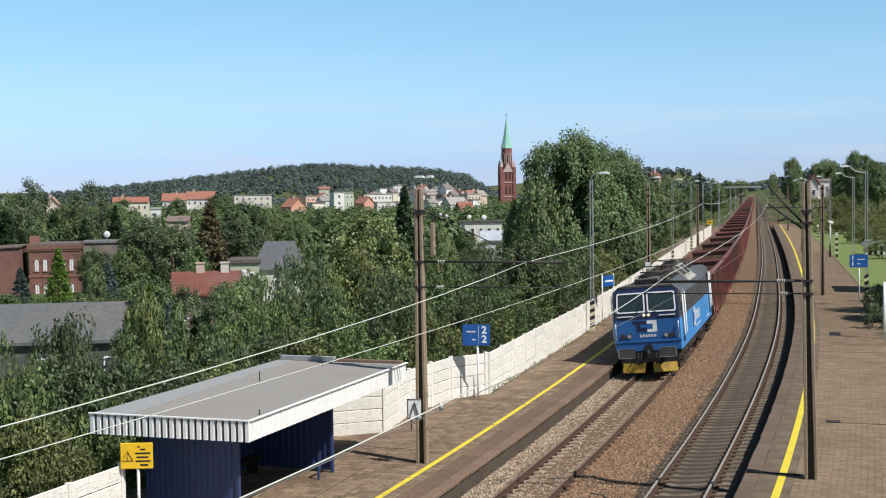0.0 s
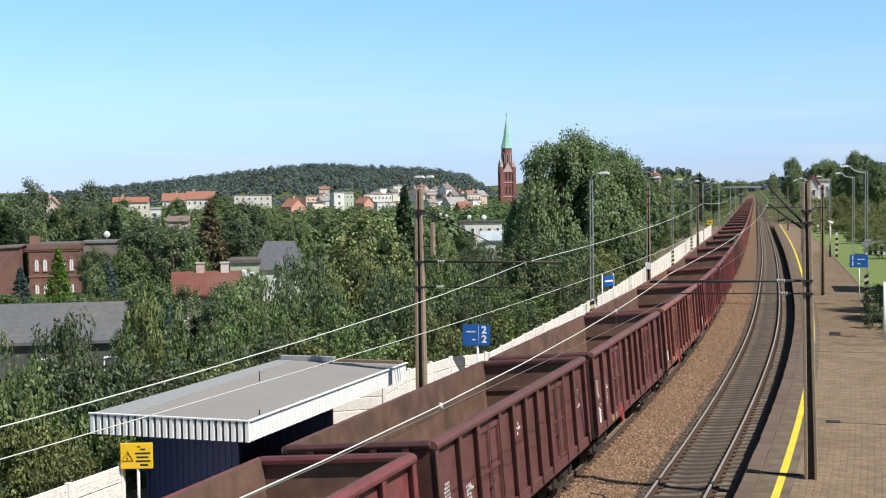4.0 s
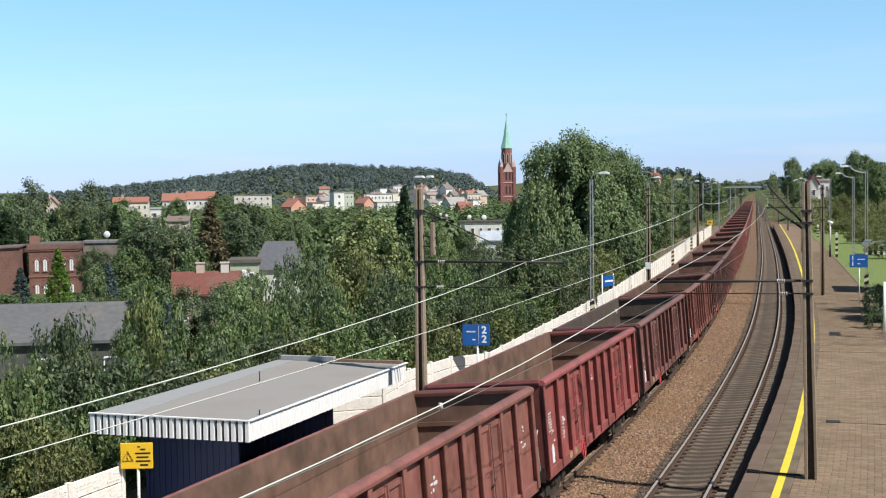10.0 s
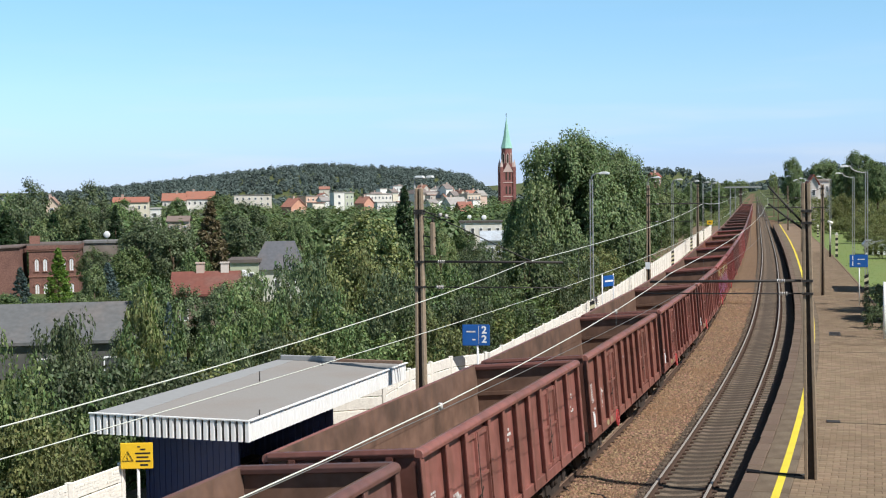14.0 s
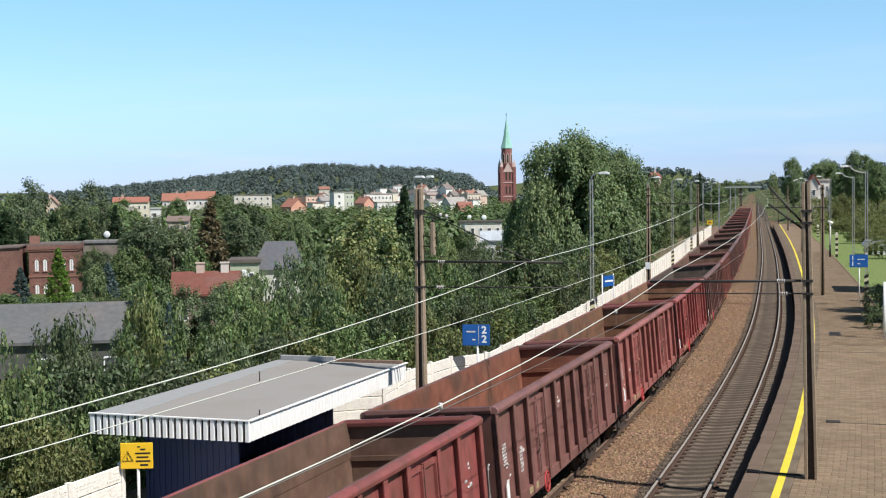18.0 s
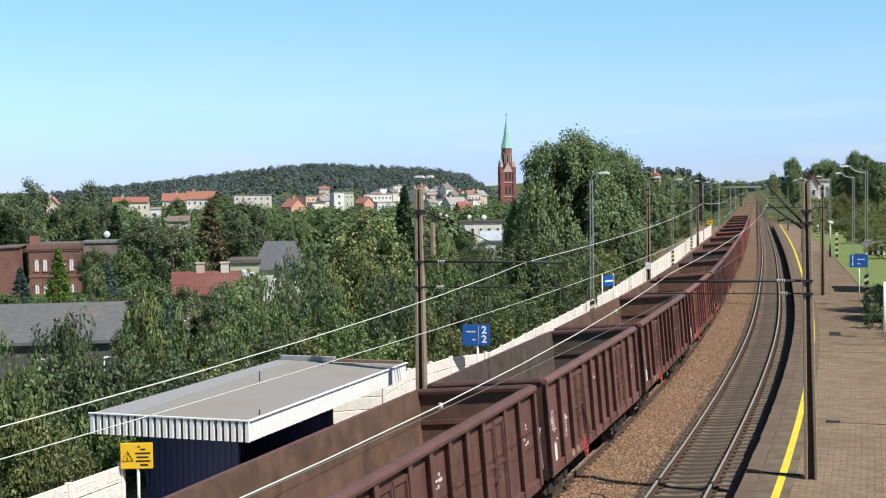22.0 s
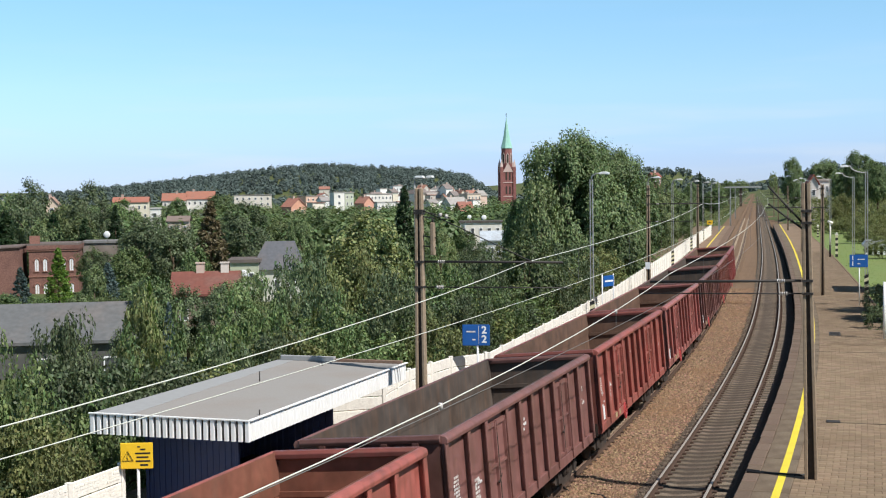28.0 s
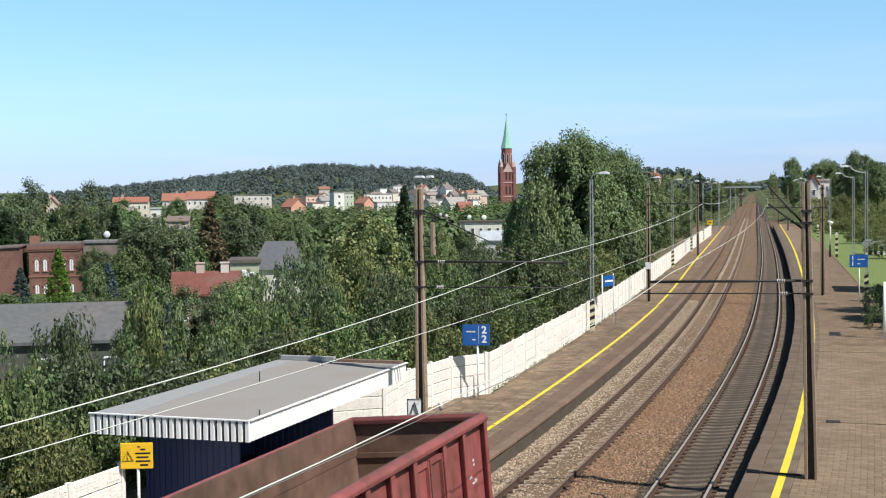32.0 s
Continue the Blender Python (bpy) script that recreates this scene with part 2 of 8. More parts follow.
# rolling stock
M_PAINT = material("wagon_paint", (0.25, 0.07, 0.06), 0.5, painted=True, grain=0.16, scale=3.5, spots=0.5, spot_scale=1.1, spot_color=(0.10, 0.05, 0.035), streak=0.45, tint=(0.11, 0.05, 0.035), bump=0.2)
M_LINING = material("rusty_wagon_lining", (0.16, 0.085, 0.05), 0.85, painted=True, grain=0.25, scale=2.5, spots=0.75, spot_scale=0.8, spot_color=(0.085, 0.058, 0.044), streak=0.28, tint=(0.2, 0.105, 0.06), bump=0.3)
M_UNDER = material("grimy_underframe", (0.05, 0.04, 0.035), 0.85, metal=0.2, grain=0.3, scale=8, spots=0.5, spot_scale=2.0, spot_color=(0.1, 0.075, 0.06))
M_STENCIL = material("white_stencil_paint", (0.66, 0.64, 0.62), 0.7, spots=0.4, spot_scale=4.0, spot_color=(0.3, 0.2, 0.17))
M_SILL_BOARD = material("scuffed_ochre_paint", (0.36, 0.27, 0.15), 0.8, grain=0.3, scale=9, spots=0.8, spot_scale=5.0, spot_color=(0.12, 0.07, 0.05))
M_BRAKE_RED = material("red_brake_paint", (0.42, 0.05, 0.05), 0.5, grain=0.15, scale=6)
M_SKY_BLUE = material("sky_blue_loco_paint", (0.06, 0.30, 0.70), 0.38, grain=0.06, scale=3, spots=0.3, spot_scale=0.8, spot_color=(0.05, 0.22, 0.5), streak=0.25, tint=(0.05, 0.19, 0.42))
M_MID_BLUE = material("cobalt_loco_paint", (0.02, 0.115, 0.345), 0.4, grain=0.06, scale=3, spots=0.3, spot_scale=1.2, spot_color=(0.02, 0.08, 0.25))
M_NAVY = material("navy_loco_paint", (0.012, 0.022, 0.075), 0.4, grain=0.08, scale=3, spots=0.25, spot_scale=1.0, spot_color=(0.03, 0.035, 0.06))
M_LOCO_ROOF = material("sooty_loco_roof", (0.095, 0.085, 0.078), 0.75, grain=0.2, scale=4, spots=0.6, spot_scale=0.9, spot_color=(0.045, 0.04, 0.038), bump=0.2)
M_LOCO_SIDE = material("dark_loco_panel", (0.058, 0.058, 0.064), 0.42, grain=0.12, scale=4, streak=0.4, tint=(0.085, 0.08, 0.075))
M_LOCO_SLOPE = material("grey_blue_loco_slope", (0.085, 0.086, 0.088), 0.48, grain=0.12, scale=4, streak=0.4, tint=(0.07, 0.07, 0.075))
M_ROOF_GEAR = material("sooty_roof_gear", (0.085, 0.07, 0.062), 0.75, metal=0.2, grain=0.25, scale=14)
M_LOUVRE = material("pale_louvre_frame", (0.40, 0.385, 0.335), 0.6, grain=0.1, scale=6)
M_LAMP_GLOW = material("lit_headlamp", (1.0, 0.80, 0.52), 0.2, emit=0.5)
M_PLOUGH = material("yellow_snowplough_paint", (0.44, 0.28, 0.03), 0.6, grain=0.15, scale=5, spots=0.6, spot_scale=2.0, spot_color=(0.2, 0.13, 0.05))
M_GRAF = [material("spray_" + n, c, 0.6, grain=0.1, scale=5) for n, c in
          (("yellow", (0.80, 0.80, 0.34)), ("pink", (0.64, 0.30, 0.54)), ("violet", (0.42, 0.16, 0.42)), ("black", (0.03, 0.02, 0.04)), ("white", (0.75, 0.7, 0.72)))]


# ---- mesh helpers ----
def part(name, bm, mat, parent=None, label="", smooth=False):
    """Links a bmesh as one mesh object, under parent where one is given."""
    me = bpy.data.meshes.new(name)
    bm.to_mesh(me)
    bm.free()
    for m in (mat if isinstance(mat, (list, tuple)) else [mat]):
        me.materials.append(m)
    if smooth:
        for p in me.polygons:
            p.use_smooth = True
    ob = new(name, me)
    ob.parent = parent
    return tagged(ob, label) if label else ob


def again(ob, name, parent, m=None):
    """Another object on the same mesh."""
    o = new(name, ob.data)
    o.parent = parent
    o.color = ob.color
    if m is not None:
        o.matrix_basis = m
    return o


def raw(name, verts, faces, mat, parent=None, smooth=False, mats=None):
    me = bpy.data.meshes.new(name)
    me.from_pydata(verts, [], faces)
    for m in (mat if isinstance(mat, (list, tuple)) else [mat]):
        me.materials.append(m)
    if mats is not None:
        me.polygons.foreach_set("material_index", mats)
    if smooth:
        me.polygons.foreach_set("use_smooth", [True] * len(faces))
    ob = new(name, me)
    ob.parent = parent
    return ob


def thing(name, m, label, category, group="", kind=""):
    e = new(name)
    e.matrix_basis = m
    e.empty_display_size = 0.1
    return tagged(e, label, category, group, kind)


def box(bm, x0, x1, y0, y1, z0, z1, mi=0):
    v = [bm.verts.new(p) for p in ((x0, y0, z0), (x1, y0, z0), (x1, y1, z0), (x0, y1, z0), (x0, y0, z1), (x1, y0, z1), (x1, y1, z1), (x0, y1, z1))]
    for f in ((3, 2, 1, 0), (4, 5, 6, 7), (0, 1, 5, 4), (1, 2, 6, 5), (2, 3, 7, 6), (3, 0, 4, 7)):
        bm.faces.new([v[i] for i in f]).material_index = mi
    return v


def bar(bm, p, q, w, h=None, mi=0, up=(0, 0, 1)):
    """A straight bar of w x h section from p to q."""
    p, q, h = Vector(p), Vector(q), h or w
    d = (q - p).normalized()
    u = Vector(up)
    a = d.cross(u)
    if a.length < 0.05:
        a = d.cross(Vector((0, 1, 0)))
    a.normalize()
    b = a.cross(d).normalized()
    v = [bm.verts.new(c + a * (sx * w / 2) + b * (sy * h / 2)) for c in (p, q) for sx, sy in ((-1, -1), (1, -1), (1, 1), (-1, 1))]
    for f in ((0, 1, 2, 3), (7, 6, 5, 4), (0, 4, 5, 1), (1, 5, 6, 2), (2, 6, 7, 3), (3, 7, 4, 0)):
        bm.faces.new([v[i] for i in f]).material_index = mi


def tube(bm, pts, r, n=8, mi=0, cap=True, r2=None):
    """A round tube along a list of points."""
    pts = [Vector(p) for p in pts]
    rings = []
    for i, p in enumerate(pts):
        d = (pts[min(i + 1, len(pts) - 1)] - pts[max(i - 1, 0)]).normalized()
        a = d.cross(Vector((0, 0, 1)))
        if a.length < 0.05:
            a = d.cross(Vector((0, 1, 0)))
        a.normalize()
        b = d.cross(a).normalized()
        rr = r if r2 is None else r + (r2 - r) * i / (len(pts) - 1)
        rings.append([bm.verts.new(p + (a * math.cos(2 * math.pi * k / n) + b * math.sin(2 * math.pi * k / n)) * rr) for k in range(n)])
    for s, t in zip(rings, rings[1:]):
        for k in range(n):
            f = bm.faces.new((s[k], s[(k + 1) % n], t[(k + 1) % n], t[k]))
            f.material_index, f.smooth = mi, n > 5
    if cap:
        bm.faces.new(rings[0][::-1]).material_index = mi
        bm.faces.new(rings[-1]).material_index = mi


def prism(bm, outline, axis, a, b, mi=0):
    """An outline of 2D points pushed along an axis from a to b."""
    put = {"x": lambda u, v, w: (w, u, v), "y": lambda u, v, w: (u, w, v), "z": lambda u, v, w: (u, v, w)}[axis]
    lo, hi = [bm.verts.new(put(u, v, a)) for u, v in outline], [bm.verts.new(put(u, v, b)) for u, v in outline]
    n = len(outline)
    fs = [bm.faces.new(lo[::-1]), bm.faces.new(hi)] + [bm.faces.new((lo[i], lo[(i + 1) % n], hi[(i + 1) % n], hi[i])) for i in range(n)]
    for f in fs:
        f.material_index = mi
    return lo, hi


def tidy(bm, width=0.0, seg=1):
    bmesh.ops.recalc_face_normals(bm, faces=bm.faces)
    if width:
        sharp = [e for e in bm.edges if len(e.link_faces) == 2 and e.calc_face_angle(0) > 0.5]
        bmesh.ops.bevel(bm, geom=sharp, offset=width, segments=seg, profile=0.6, affect="EDGES", clamp_overlap=True)
    return bm


# ---- the line: a curve of 450 m radius that runs out into a straight ----
BEND = ((-40, 0.0), (-20, 0.00224), (20, 0.00224), (45, 0.00124), (70, 0.00134), (100, 0.00013), (140, 0.00022), (200, 0.0))
LINE_HEADING, LINE_X, LINE_Y, CANT = 13.725, 21.23, 100.0, 4.445
_s = np.arange(2500.0, -700.1, -0.5)
_k = np.interp(_s, [b[0] for b in BEND], [b[1] for b in BEND])
_h = radians(LINE_HEADING) + np.concatenate([[0], np.cumsum(_k[:-1] * 0.5)])
_dx, _dy = np.sin(_h), np.cos(_h)
_x = np.concatenate([[0], np.cumsum(-0.25 * (_dx[:-1] + _dx[1:]))])
_y = np.concatenate([[0], np.cumsum(-0.25 * (_dy[:-1] + _dy[1:]))])
_i = int(np.argmin(abs(_s - 100.0)))
_x, _y = _x - _x[_i] + LINE_X, _y - _y[_i] + LINE_Y
LS, LX, LY, LH = _s[::-1], _x[::-1], _y[::-1], _h[::-1]
TRACK_GAP, TRACK_RISE = 4.05, 0.236
_tc = math.tan(radians(CANT))


def heading(s):
    return float(np.interp(s, LS, LH))


def lean(s):
    """Tangent of the line's cant."""
    return _tc * float(np.interp(s, (110, 260), (1.0, 0.12)))


def place(s, l, z):
    """The point s metres along the left track, l to the right of its middle, z up."""
    h = heading(s)
    return Vector((np.interp(s, LS, LX) + l * math.cos(h), np.interp(s, LS, LY) - l * math.sin(h), z))


def eased(s):
    """The tracks straighten and rise a little as they come up to the bridge: shift to the right, and lift."""
    q = 38.0 - min(38.0, max(s, 5.0))
    return 0.00075 * q * q + 0.0495 * max(0.0, 5.0 - max(s, -20.0)), 0.0064 * (38.0 - min(38.0, max(s, -2.0)))


def railed(s, u, w, track=2):
    """The same on a canted track: u across it and w above its rails."""
    c = lean(s)
    aside, lift = eased(s)
    return place(s, u - w * c + aside + (TRACK_GAP if track == 1 else 0), w + u * c + lift + (TRACK_RISE if track == 1 else 0))


def stand(s, l, z, turn=0.0):
    """A pose at the line: y along it, x to the right."""
    p = place(s, l, z)
    return Matrix.Translation(p) @ Matrix.Rotation(-heading(s) + radians(turn), 4, "Z")


def abeam(x, y):
    """Arc length and offset from the line of many points."""
    x, y = np.asarray(x, float), np.asarray(y, float)
    cx, cy, cs, ch = LX[::8], LY[::8], LS[::8], LH[::8]
    s, l = np.empty(x.shape), np.empty(x.shape)
    for i in range(x.size):
        j = int(np.argmin((cx - x.flat[i]) ** 2 + (cy - y.flat[i]) ** 2))
        ax, ay = x.flat[i] - cx[j], y.flat[i] - cy[j]
        s.flat[i], l.flat[i] = cs[j] + ax * math.sin(ch[j]) + ay * math.cos(ch[j]), ax * math.cos(ch[j]) - ay * math.sin(ch[j])
    return s, l


def swept(name, stations, outline, mat, parent, fn, mats=None, smooth=False, closed=True):
    """An outline carried along the line."""
    verts, faces, mi, n = [], [], [], len(outline)
    for s in stations:
        verts += [tuple(fn(s, u, w)) for u, w in outline]
    m = n if closed else n - 1
    for i in range(len(stations) - 1):
        for k in range(m):
            a, b = i * n + k, i * n + (k + 1) % n
            faces.append((a, b, b + n, a + n))
            mi.append(mats[k] if mats else 0)
    if closed:
        faces += [tuple(range(n))[::-1], tuple(range((len(stations) - 1) * n, len(stations) * n))]
        mi += [mats[0] if mats else 0] * 2
    return raw(name, verts, faces, mat, parent, smooth, mi)


NEAR = list(np.arange(16, 120, 2.0)) + list(np.arange(120, 260, 5.0)) + list(np.arange(260, 900, 40.0)) + list(np.arange(900, 2501, 100.0))
FULL = list(np.arange(-690, -40, 50.0)) + list(np.arange(-40, 16, 4.0)) + NEAR


# ---- ground: one sheet to the horizon ----
def step(v, a, b):
    t = np.clip((v - a) / (b - a), 0, 1)
    return t * t * (3 - 2 * t)


RIDGE_X = (-900, -590, -552, -457, -361, -285, -224, -164, -83, -22, 18, 48, 68, 95)
RIDGE_Z = (20, 21, 25, 36, 48, 55, 59, 56, 51, 47, 41, 33, 20, 0)


def ground_height(x, y):
    s, l = abeam(x, y)
    z = np.full(s.shape, -0.78)
    left = -1.9 * step(-l, 6.5, 16) - 3.6 * step(-l, 20, 110) - 2.0 * step(-l, 110, 420)
    right = 1.53 * step(l, 9.5, 10.8) + 6.4 * step(l, 17.5, 29) + 1.5 * step(l, 36, 120)
    z = z + np.where(l < 0, left, right)
    far = np.hypot(x, y)

    def hill(cx, cy, rx, ry, h, p=2.0):
        return h * np.exp(-np.abs((x - cx) / rx) ** p - np.abs((y - cy) / ry) ** 2)

    keep = step(np.abs(l), 40, 200)
    z = z + keep * (np.interp(x, RIDGE_X, RIDGE_Z) * np.exp(-np.abs((y - 2350) / 430) ** 2) + hill(-1500, 2600, 600, 600, 18) + hill(950, 3300, 900, 700, 36)
                    + hill(480, 3300, 260, 500, 22)) + 26 * step(far, 2600, 4400)
    return z


gx = np.unique(np.concatenate([np.arange(-60, 90, 3.0), np.arange(-300, 300, 20.0), np.arange(-1600, 1600, 80.0), np.linspace(-4200, 4200, 36)]))
gy = np.unique(np.concatenate([np.arange(-30, 220, 4.0), np.arange(-100, 700, 20.0), np.arange(700, 3600, 80.0), np.linspace(-900, 4600, 20)]))
GX, GY = np.meshgrid(gx, gy)
GZ = ground_height(GX, GY)
_n = len(gx)
ground = raw("ground", list(zip(GX.ravel().tolist(), GY.ravel().tolist(), GZ.ravel().tolist())),
             [(j * _n + i, j * _n + i + 1, (j + 1) * _n + i + 1, (j + 1) * _n + i) for j in range(len(gy) - 1) for i in range(_n - 1)], M_SOIL, smooth=True)
tagged(ground, "grassy earth falling towards the valley and rising in hills", "ground", kind="structure")


def ground_at(x, y):
    return float(ground_height(np.array([x]), np.array([y]))[0])


# ---- track bed, sleepers and rails ----
track_bed = thing("track_bed", Matrix(), "brown stone ballast under two curved railway tracks", "track bed", kind="structure")
swept("ballast_shoulder", FULL, ((-1.72, -0.75), (-1.72, -0.03), (-1.45, -0.07), (-1.1, -0.155), (-0.84, -0.165), (-0.66, -0.195), (0.66, -0.195), (0.84, -0.165), (1.3, -0.15), (1.75, -0.22), (2.2, -0.25), (2.8, -0.262), (2.8, -0.75)),
      M_BALLAST, track_bed, lambda s, u, w: railed(s, u, w))
swept("dark_ballast", FULL, ((-1.3, -0.75), (-1.3, -0.2), (-1.0, -0.19), (-0.55, -0.21), (0.55, -0.21), (1.28, -0.19), (1.62, -0.32), (1.75, -0.75)),
      M_BED_DARK, track_bed, lambda s, u, w: railed(s, u, w, 1))

for _u0, _u1 in ((-5.2, -1.74), (5.7, 11.0)):
    swept("cess_gravel", list(np.arange(266, 900, 40.0)) + list(np.arange(900, 2501, 100.0)), ((_u0, -0.8), (_u1, -0.8), (_u1, -0.48), (_u0, -0.62)), M_BALLAST, track_bed, place)

STONE_SHAPES = (((-1, -0.6, 0), (0.2, -1, 0.1), (1, 0.1, -0.1), (0, 1, 0), (0.1, 0, 0.9)), ((-0.8, -0.9, 0), (0.9, -0.5, 0), (0.7, 0.9, 0.1), (-0.9, 0.6, 0.2), (0, 0.2, 0.75)))


def stones(name, count, s0, s1, spots, mat, track, size):
    """Loose stones over a stretch of the bed; spots: from u, to u, height at both."""
    rnd = random.Random(len(name) + count)
    verts, faces = [], []
    for _ in range(count):
        s = s0 + (s1 - s0) * rnd.random() ** 1.7
        u0, u1, w0, w1 = rnd.choice(spots)
        t = rnd.random()
        r, a = size * rnd.uniform(0.6, 1.35), rnd.uniform(0, 6.28)
        shape = rnd.choice(STONE_SHAPES)
        b = len(verts)
        p = railed(s, u0 + (u1 - u0) * t, w0 + (w1 - w0) * t - r * 0.15, track)
        tx, ty = rnd.uniform(-0.5, 0.5), rnd.uniform(-0.5, 0.5)
        for x, y, z in shape:
            X, Y = (x * math.cos(a) - y * math.sin(a)) * r, (x * math.sin(a) + y * math.cos(a)) * r
            verts.append((p.x + X, p.y + Y, p.z + z * r + X * tx + Y * ty))
        n = len(shape) - 1
        faces += [(b + k, b + (k + 1) % n, b + n) for k in range(n)]
    return tagged(raw(name, verts, faces, mat, track_bed), kind="stuff")


stones("loose_stones", 25000, 24, 105, ((0.84, 1.3, -0.165, -0.15), (1.3, 1.75, -0.15, -0.22), (1.75, 2.2, -0.22, -0.25), (2.2, 2.85, -0.25, -0.258)), M_STONE, 2, 0.046)
stones("grey_stones", 20000, 24, 95, ((-1.72, -1.45, -0.03, -0.07), (-1.45, -1.1, -0.07, -0.155), (-1.1, -0.84, -0.155, -0.165), (-0.66, 0.66, -0.2, -0.2)), M_STONE_GREY, 2, 0.042)
stones("oiled_stones", 9000, 24, 85, ((-0.65, 0.65, -0.25, -0.25), (-1.25, -0.85, -0.19, -0.18), (0.85, 1.6, -0.18, -0.31)), M_STONE_DARK, 1, 0.045)

RAIL = ((-0.075, -0.18), (0.075, -0.18), (0.075, -0.16), (0.014, -0.14), (0.014, -0.045), (0.036, -0.035), (0.036, -0.008), (0.028, 0.0),
        (-0.028, 0.0), (-0.036, -0.008), (-0.036, -0.035), (-0.014, -0.045), (-0.014, -0.14), (-0.075, -0.16))
RAIL_MATS = [0] * 14
for _q in (6, 7, 8):
    RAIL_MATS[_q] = 1
tracks = {}
for no, top in ((2, M_RAIL_DULL), (1, M_RAIL_TOP)):
    tracks[no] = thing("railway_track", Matrix(), "rusty-sided rails with worn tops on concrete sleepers" if no == 2 else "polished rails on dirty concrete sleepers", "railway track",
                       group="tracks of the line", kind="structure")
    for side in (-1, 1):
        swept("rail", FULL, [(side * 0.7535 + u, w) for u, w in RAIL], [M_RAIL_SIDE, top], tracks[no], lambda s, u, w, no=no: railed(s, u, w, no), RAIL_MATS)


def sleeper_mesh(name, mat):
    bm = bmesh.new()
    prism(bm, ((-1.28, -0.36), (-1.28, -0.20), (-1.0, -0.172), (-0.5, -0.172), (-0.25, -0.205), (0.25, -0.205), (0.5, -0.172), (1.0, -0.172), (1.28, -0.20), (1.28, -0.36)), "y", -0.13, 0.13)
    tidy(bm, 0.02)
    for x in (-0.7535, 0.7535):
        for d in (-0.13, 0.13):
            box(bm, x + d - 0.05, x + d + 0.05, -0.07, 0.07, -0.18, -0.12, 1)
    me = bpy.data.meshes.new(name)
    bm.to_mesh(me)
    bm.free()
    me.materials.append(mat)
    me.materials.append(M_RAIL_SIDE)
    return me


def canted_pose(s, track, w=0.0):
    h, c = heading(s), lean(s)
    return Matrix.Translation(railed(s, 0, w, track)) @ Matrix.Rotation(-h, 4, "Z") @ Matrix.Rotation(-math.atan(c), 4, "Y")


def sleepers():
    for no, mat in ((2, M_SLEEPER), (1, M_SLEEPER_DARK)):
        me = sleeper_mesh("sleeper", mat)
        v0, f0 = [tuple(v.co) for v in me.vertices], [tuple(p.vertices) for p in me.polygons]
        verts, faces = [], []
        for i in range(560):
            s = 22.0 + 0.6 * i
            if i < 150:
                o = new("sleeper", me)
                o.parent = tracks[no]
                o.matrix_basis = canted_pose(s, no)
            else:
                m, b = canted_pose(s, no), len(verts)
                verts += [tuple(m @ Vector(v)) for v in v0]
                faces += [tuple(k + b for k in f) for f in f0]
        tagged(raw("far_sleepers", verts, faces, mat, tracks[no]), kind="stuff")


# ---- platforms ----
PL_Z, PR_Z = 0.40, 0.80
YELLOW_L = lambda s: -3.0 - 0.75 * float(step(np.array(s), 75, 150))
YELLOW_R = lambda s: 6.70 + 0.35 * float(step(np.array(s), 90, 200))
P_STATIONS = list(np.arange(16, 120, 2.0)) + list(np.arange(120, 269, 4.0))
platform_left = thing("platform", Matrix(), "brown block-paved railway platform with a yellow safety line", "platform", kind="structure")
swept("platform_core", P_STATIONS, ((-5.6, -0.8), (-1.82, -0.8), (-1.82, PL_Z - 0.11), (-1.98, PL_Z - 0.11), (-1.98, PL_Z - 0.012), (-9.5, PL_Z - 0.012), (-9.5, -0.8)), M_JOINT, platform_left, place)
swept("edge_wall", P_STATIONS, ((-1.815, -0.78), (-1.74, -0.78), (-1.74, PL_Z - 0.1), (-1.815, PL_Z - 0.1)), M_WALL, platform_left, place)
platform_right = thing("platform", Matrix(), "sandy block-paved railway platform beside the lawn", "platform", kind="structure")
swept("platform_core", P_STATIONS, ((5.86, -0.8), (10.5, -0.8), (10.5, PR_Z - 0.02), (6.12, PR_Z - 0.02), (6.12, PR_Z - 0.11), (5.86, PR_Z - 0.11)), M_JOINT, platform_right, place)
swept("edge_wall", P_STATIONS, ((5.80, -0.78), (5.86, -0.78), (5.86, PR_Z - 0.1), (5.80, PR_Z - 0.1)), M_WALL, platform_right, place)
swept("kerb", P_STATIONS, ((10.5, -0.2), (10.62, -0.2), (10.62, PR_Z + 0.03), (10.5, PR_Z + 0.03)), M_COPING, platform_right, place)


def yellow_line(parent, fn, z, width, s0, s1):
    st = list(np.arange(s0, s1, 1.5))
    v, f = [], []
    for s in st:
        v += [tuple(place(s, fn(s) + a * width / 2, z)) for a in (-1, 1)]
    f = [(2 * i, 2 * i + 1, 2 * i + 3, 2 * i + 2) for i in range(len(st) - 1)]
    ob = raw("yellow_line", v, f, M_YELLOW, parent)
    return tagged(ob, "worn yellow safety line")


yellow_line(platform_left, YELLOW_L, PL_Z + 0.004, 0.17, 20, 266)
yellow_line(platform_right, YELLOW_R, PR_Z + 0.004, 0.19, 20, 262)


def block_mesh(name, w, d, h, mat, bev=0.012):
    bm = bmesh.new()
    box(bm, -w / 2, w / 2, -d / 2, d / 2, -h, 0)
    top = [e for e in bm.edges if all(v.co.z > -1e-6 for v in e.verts)]
    bmesh.ops.bevel(bm, geom=top, offset=bev, segments=1, affect="EDGES")
    me = bpy.data.meshes.new(name)
    bm.to_mesh(me)
    bm.free()
    me.materials.append(mat)
    return me


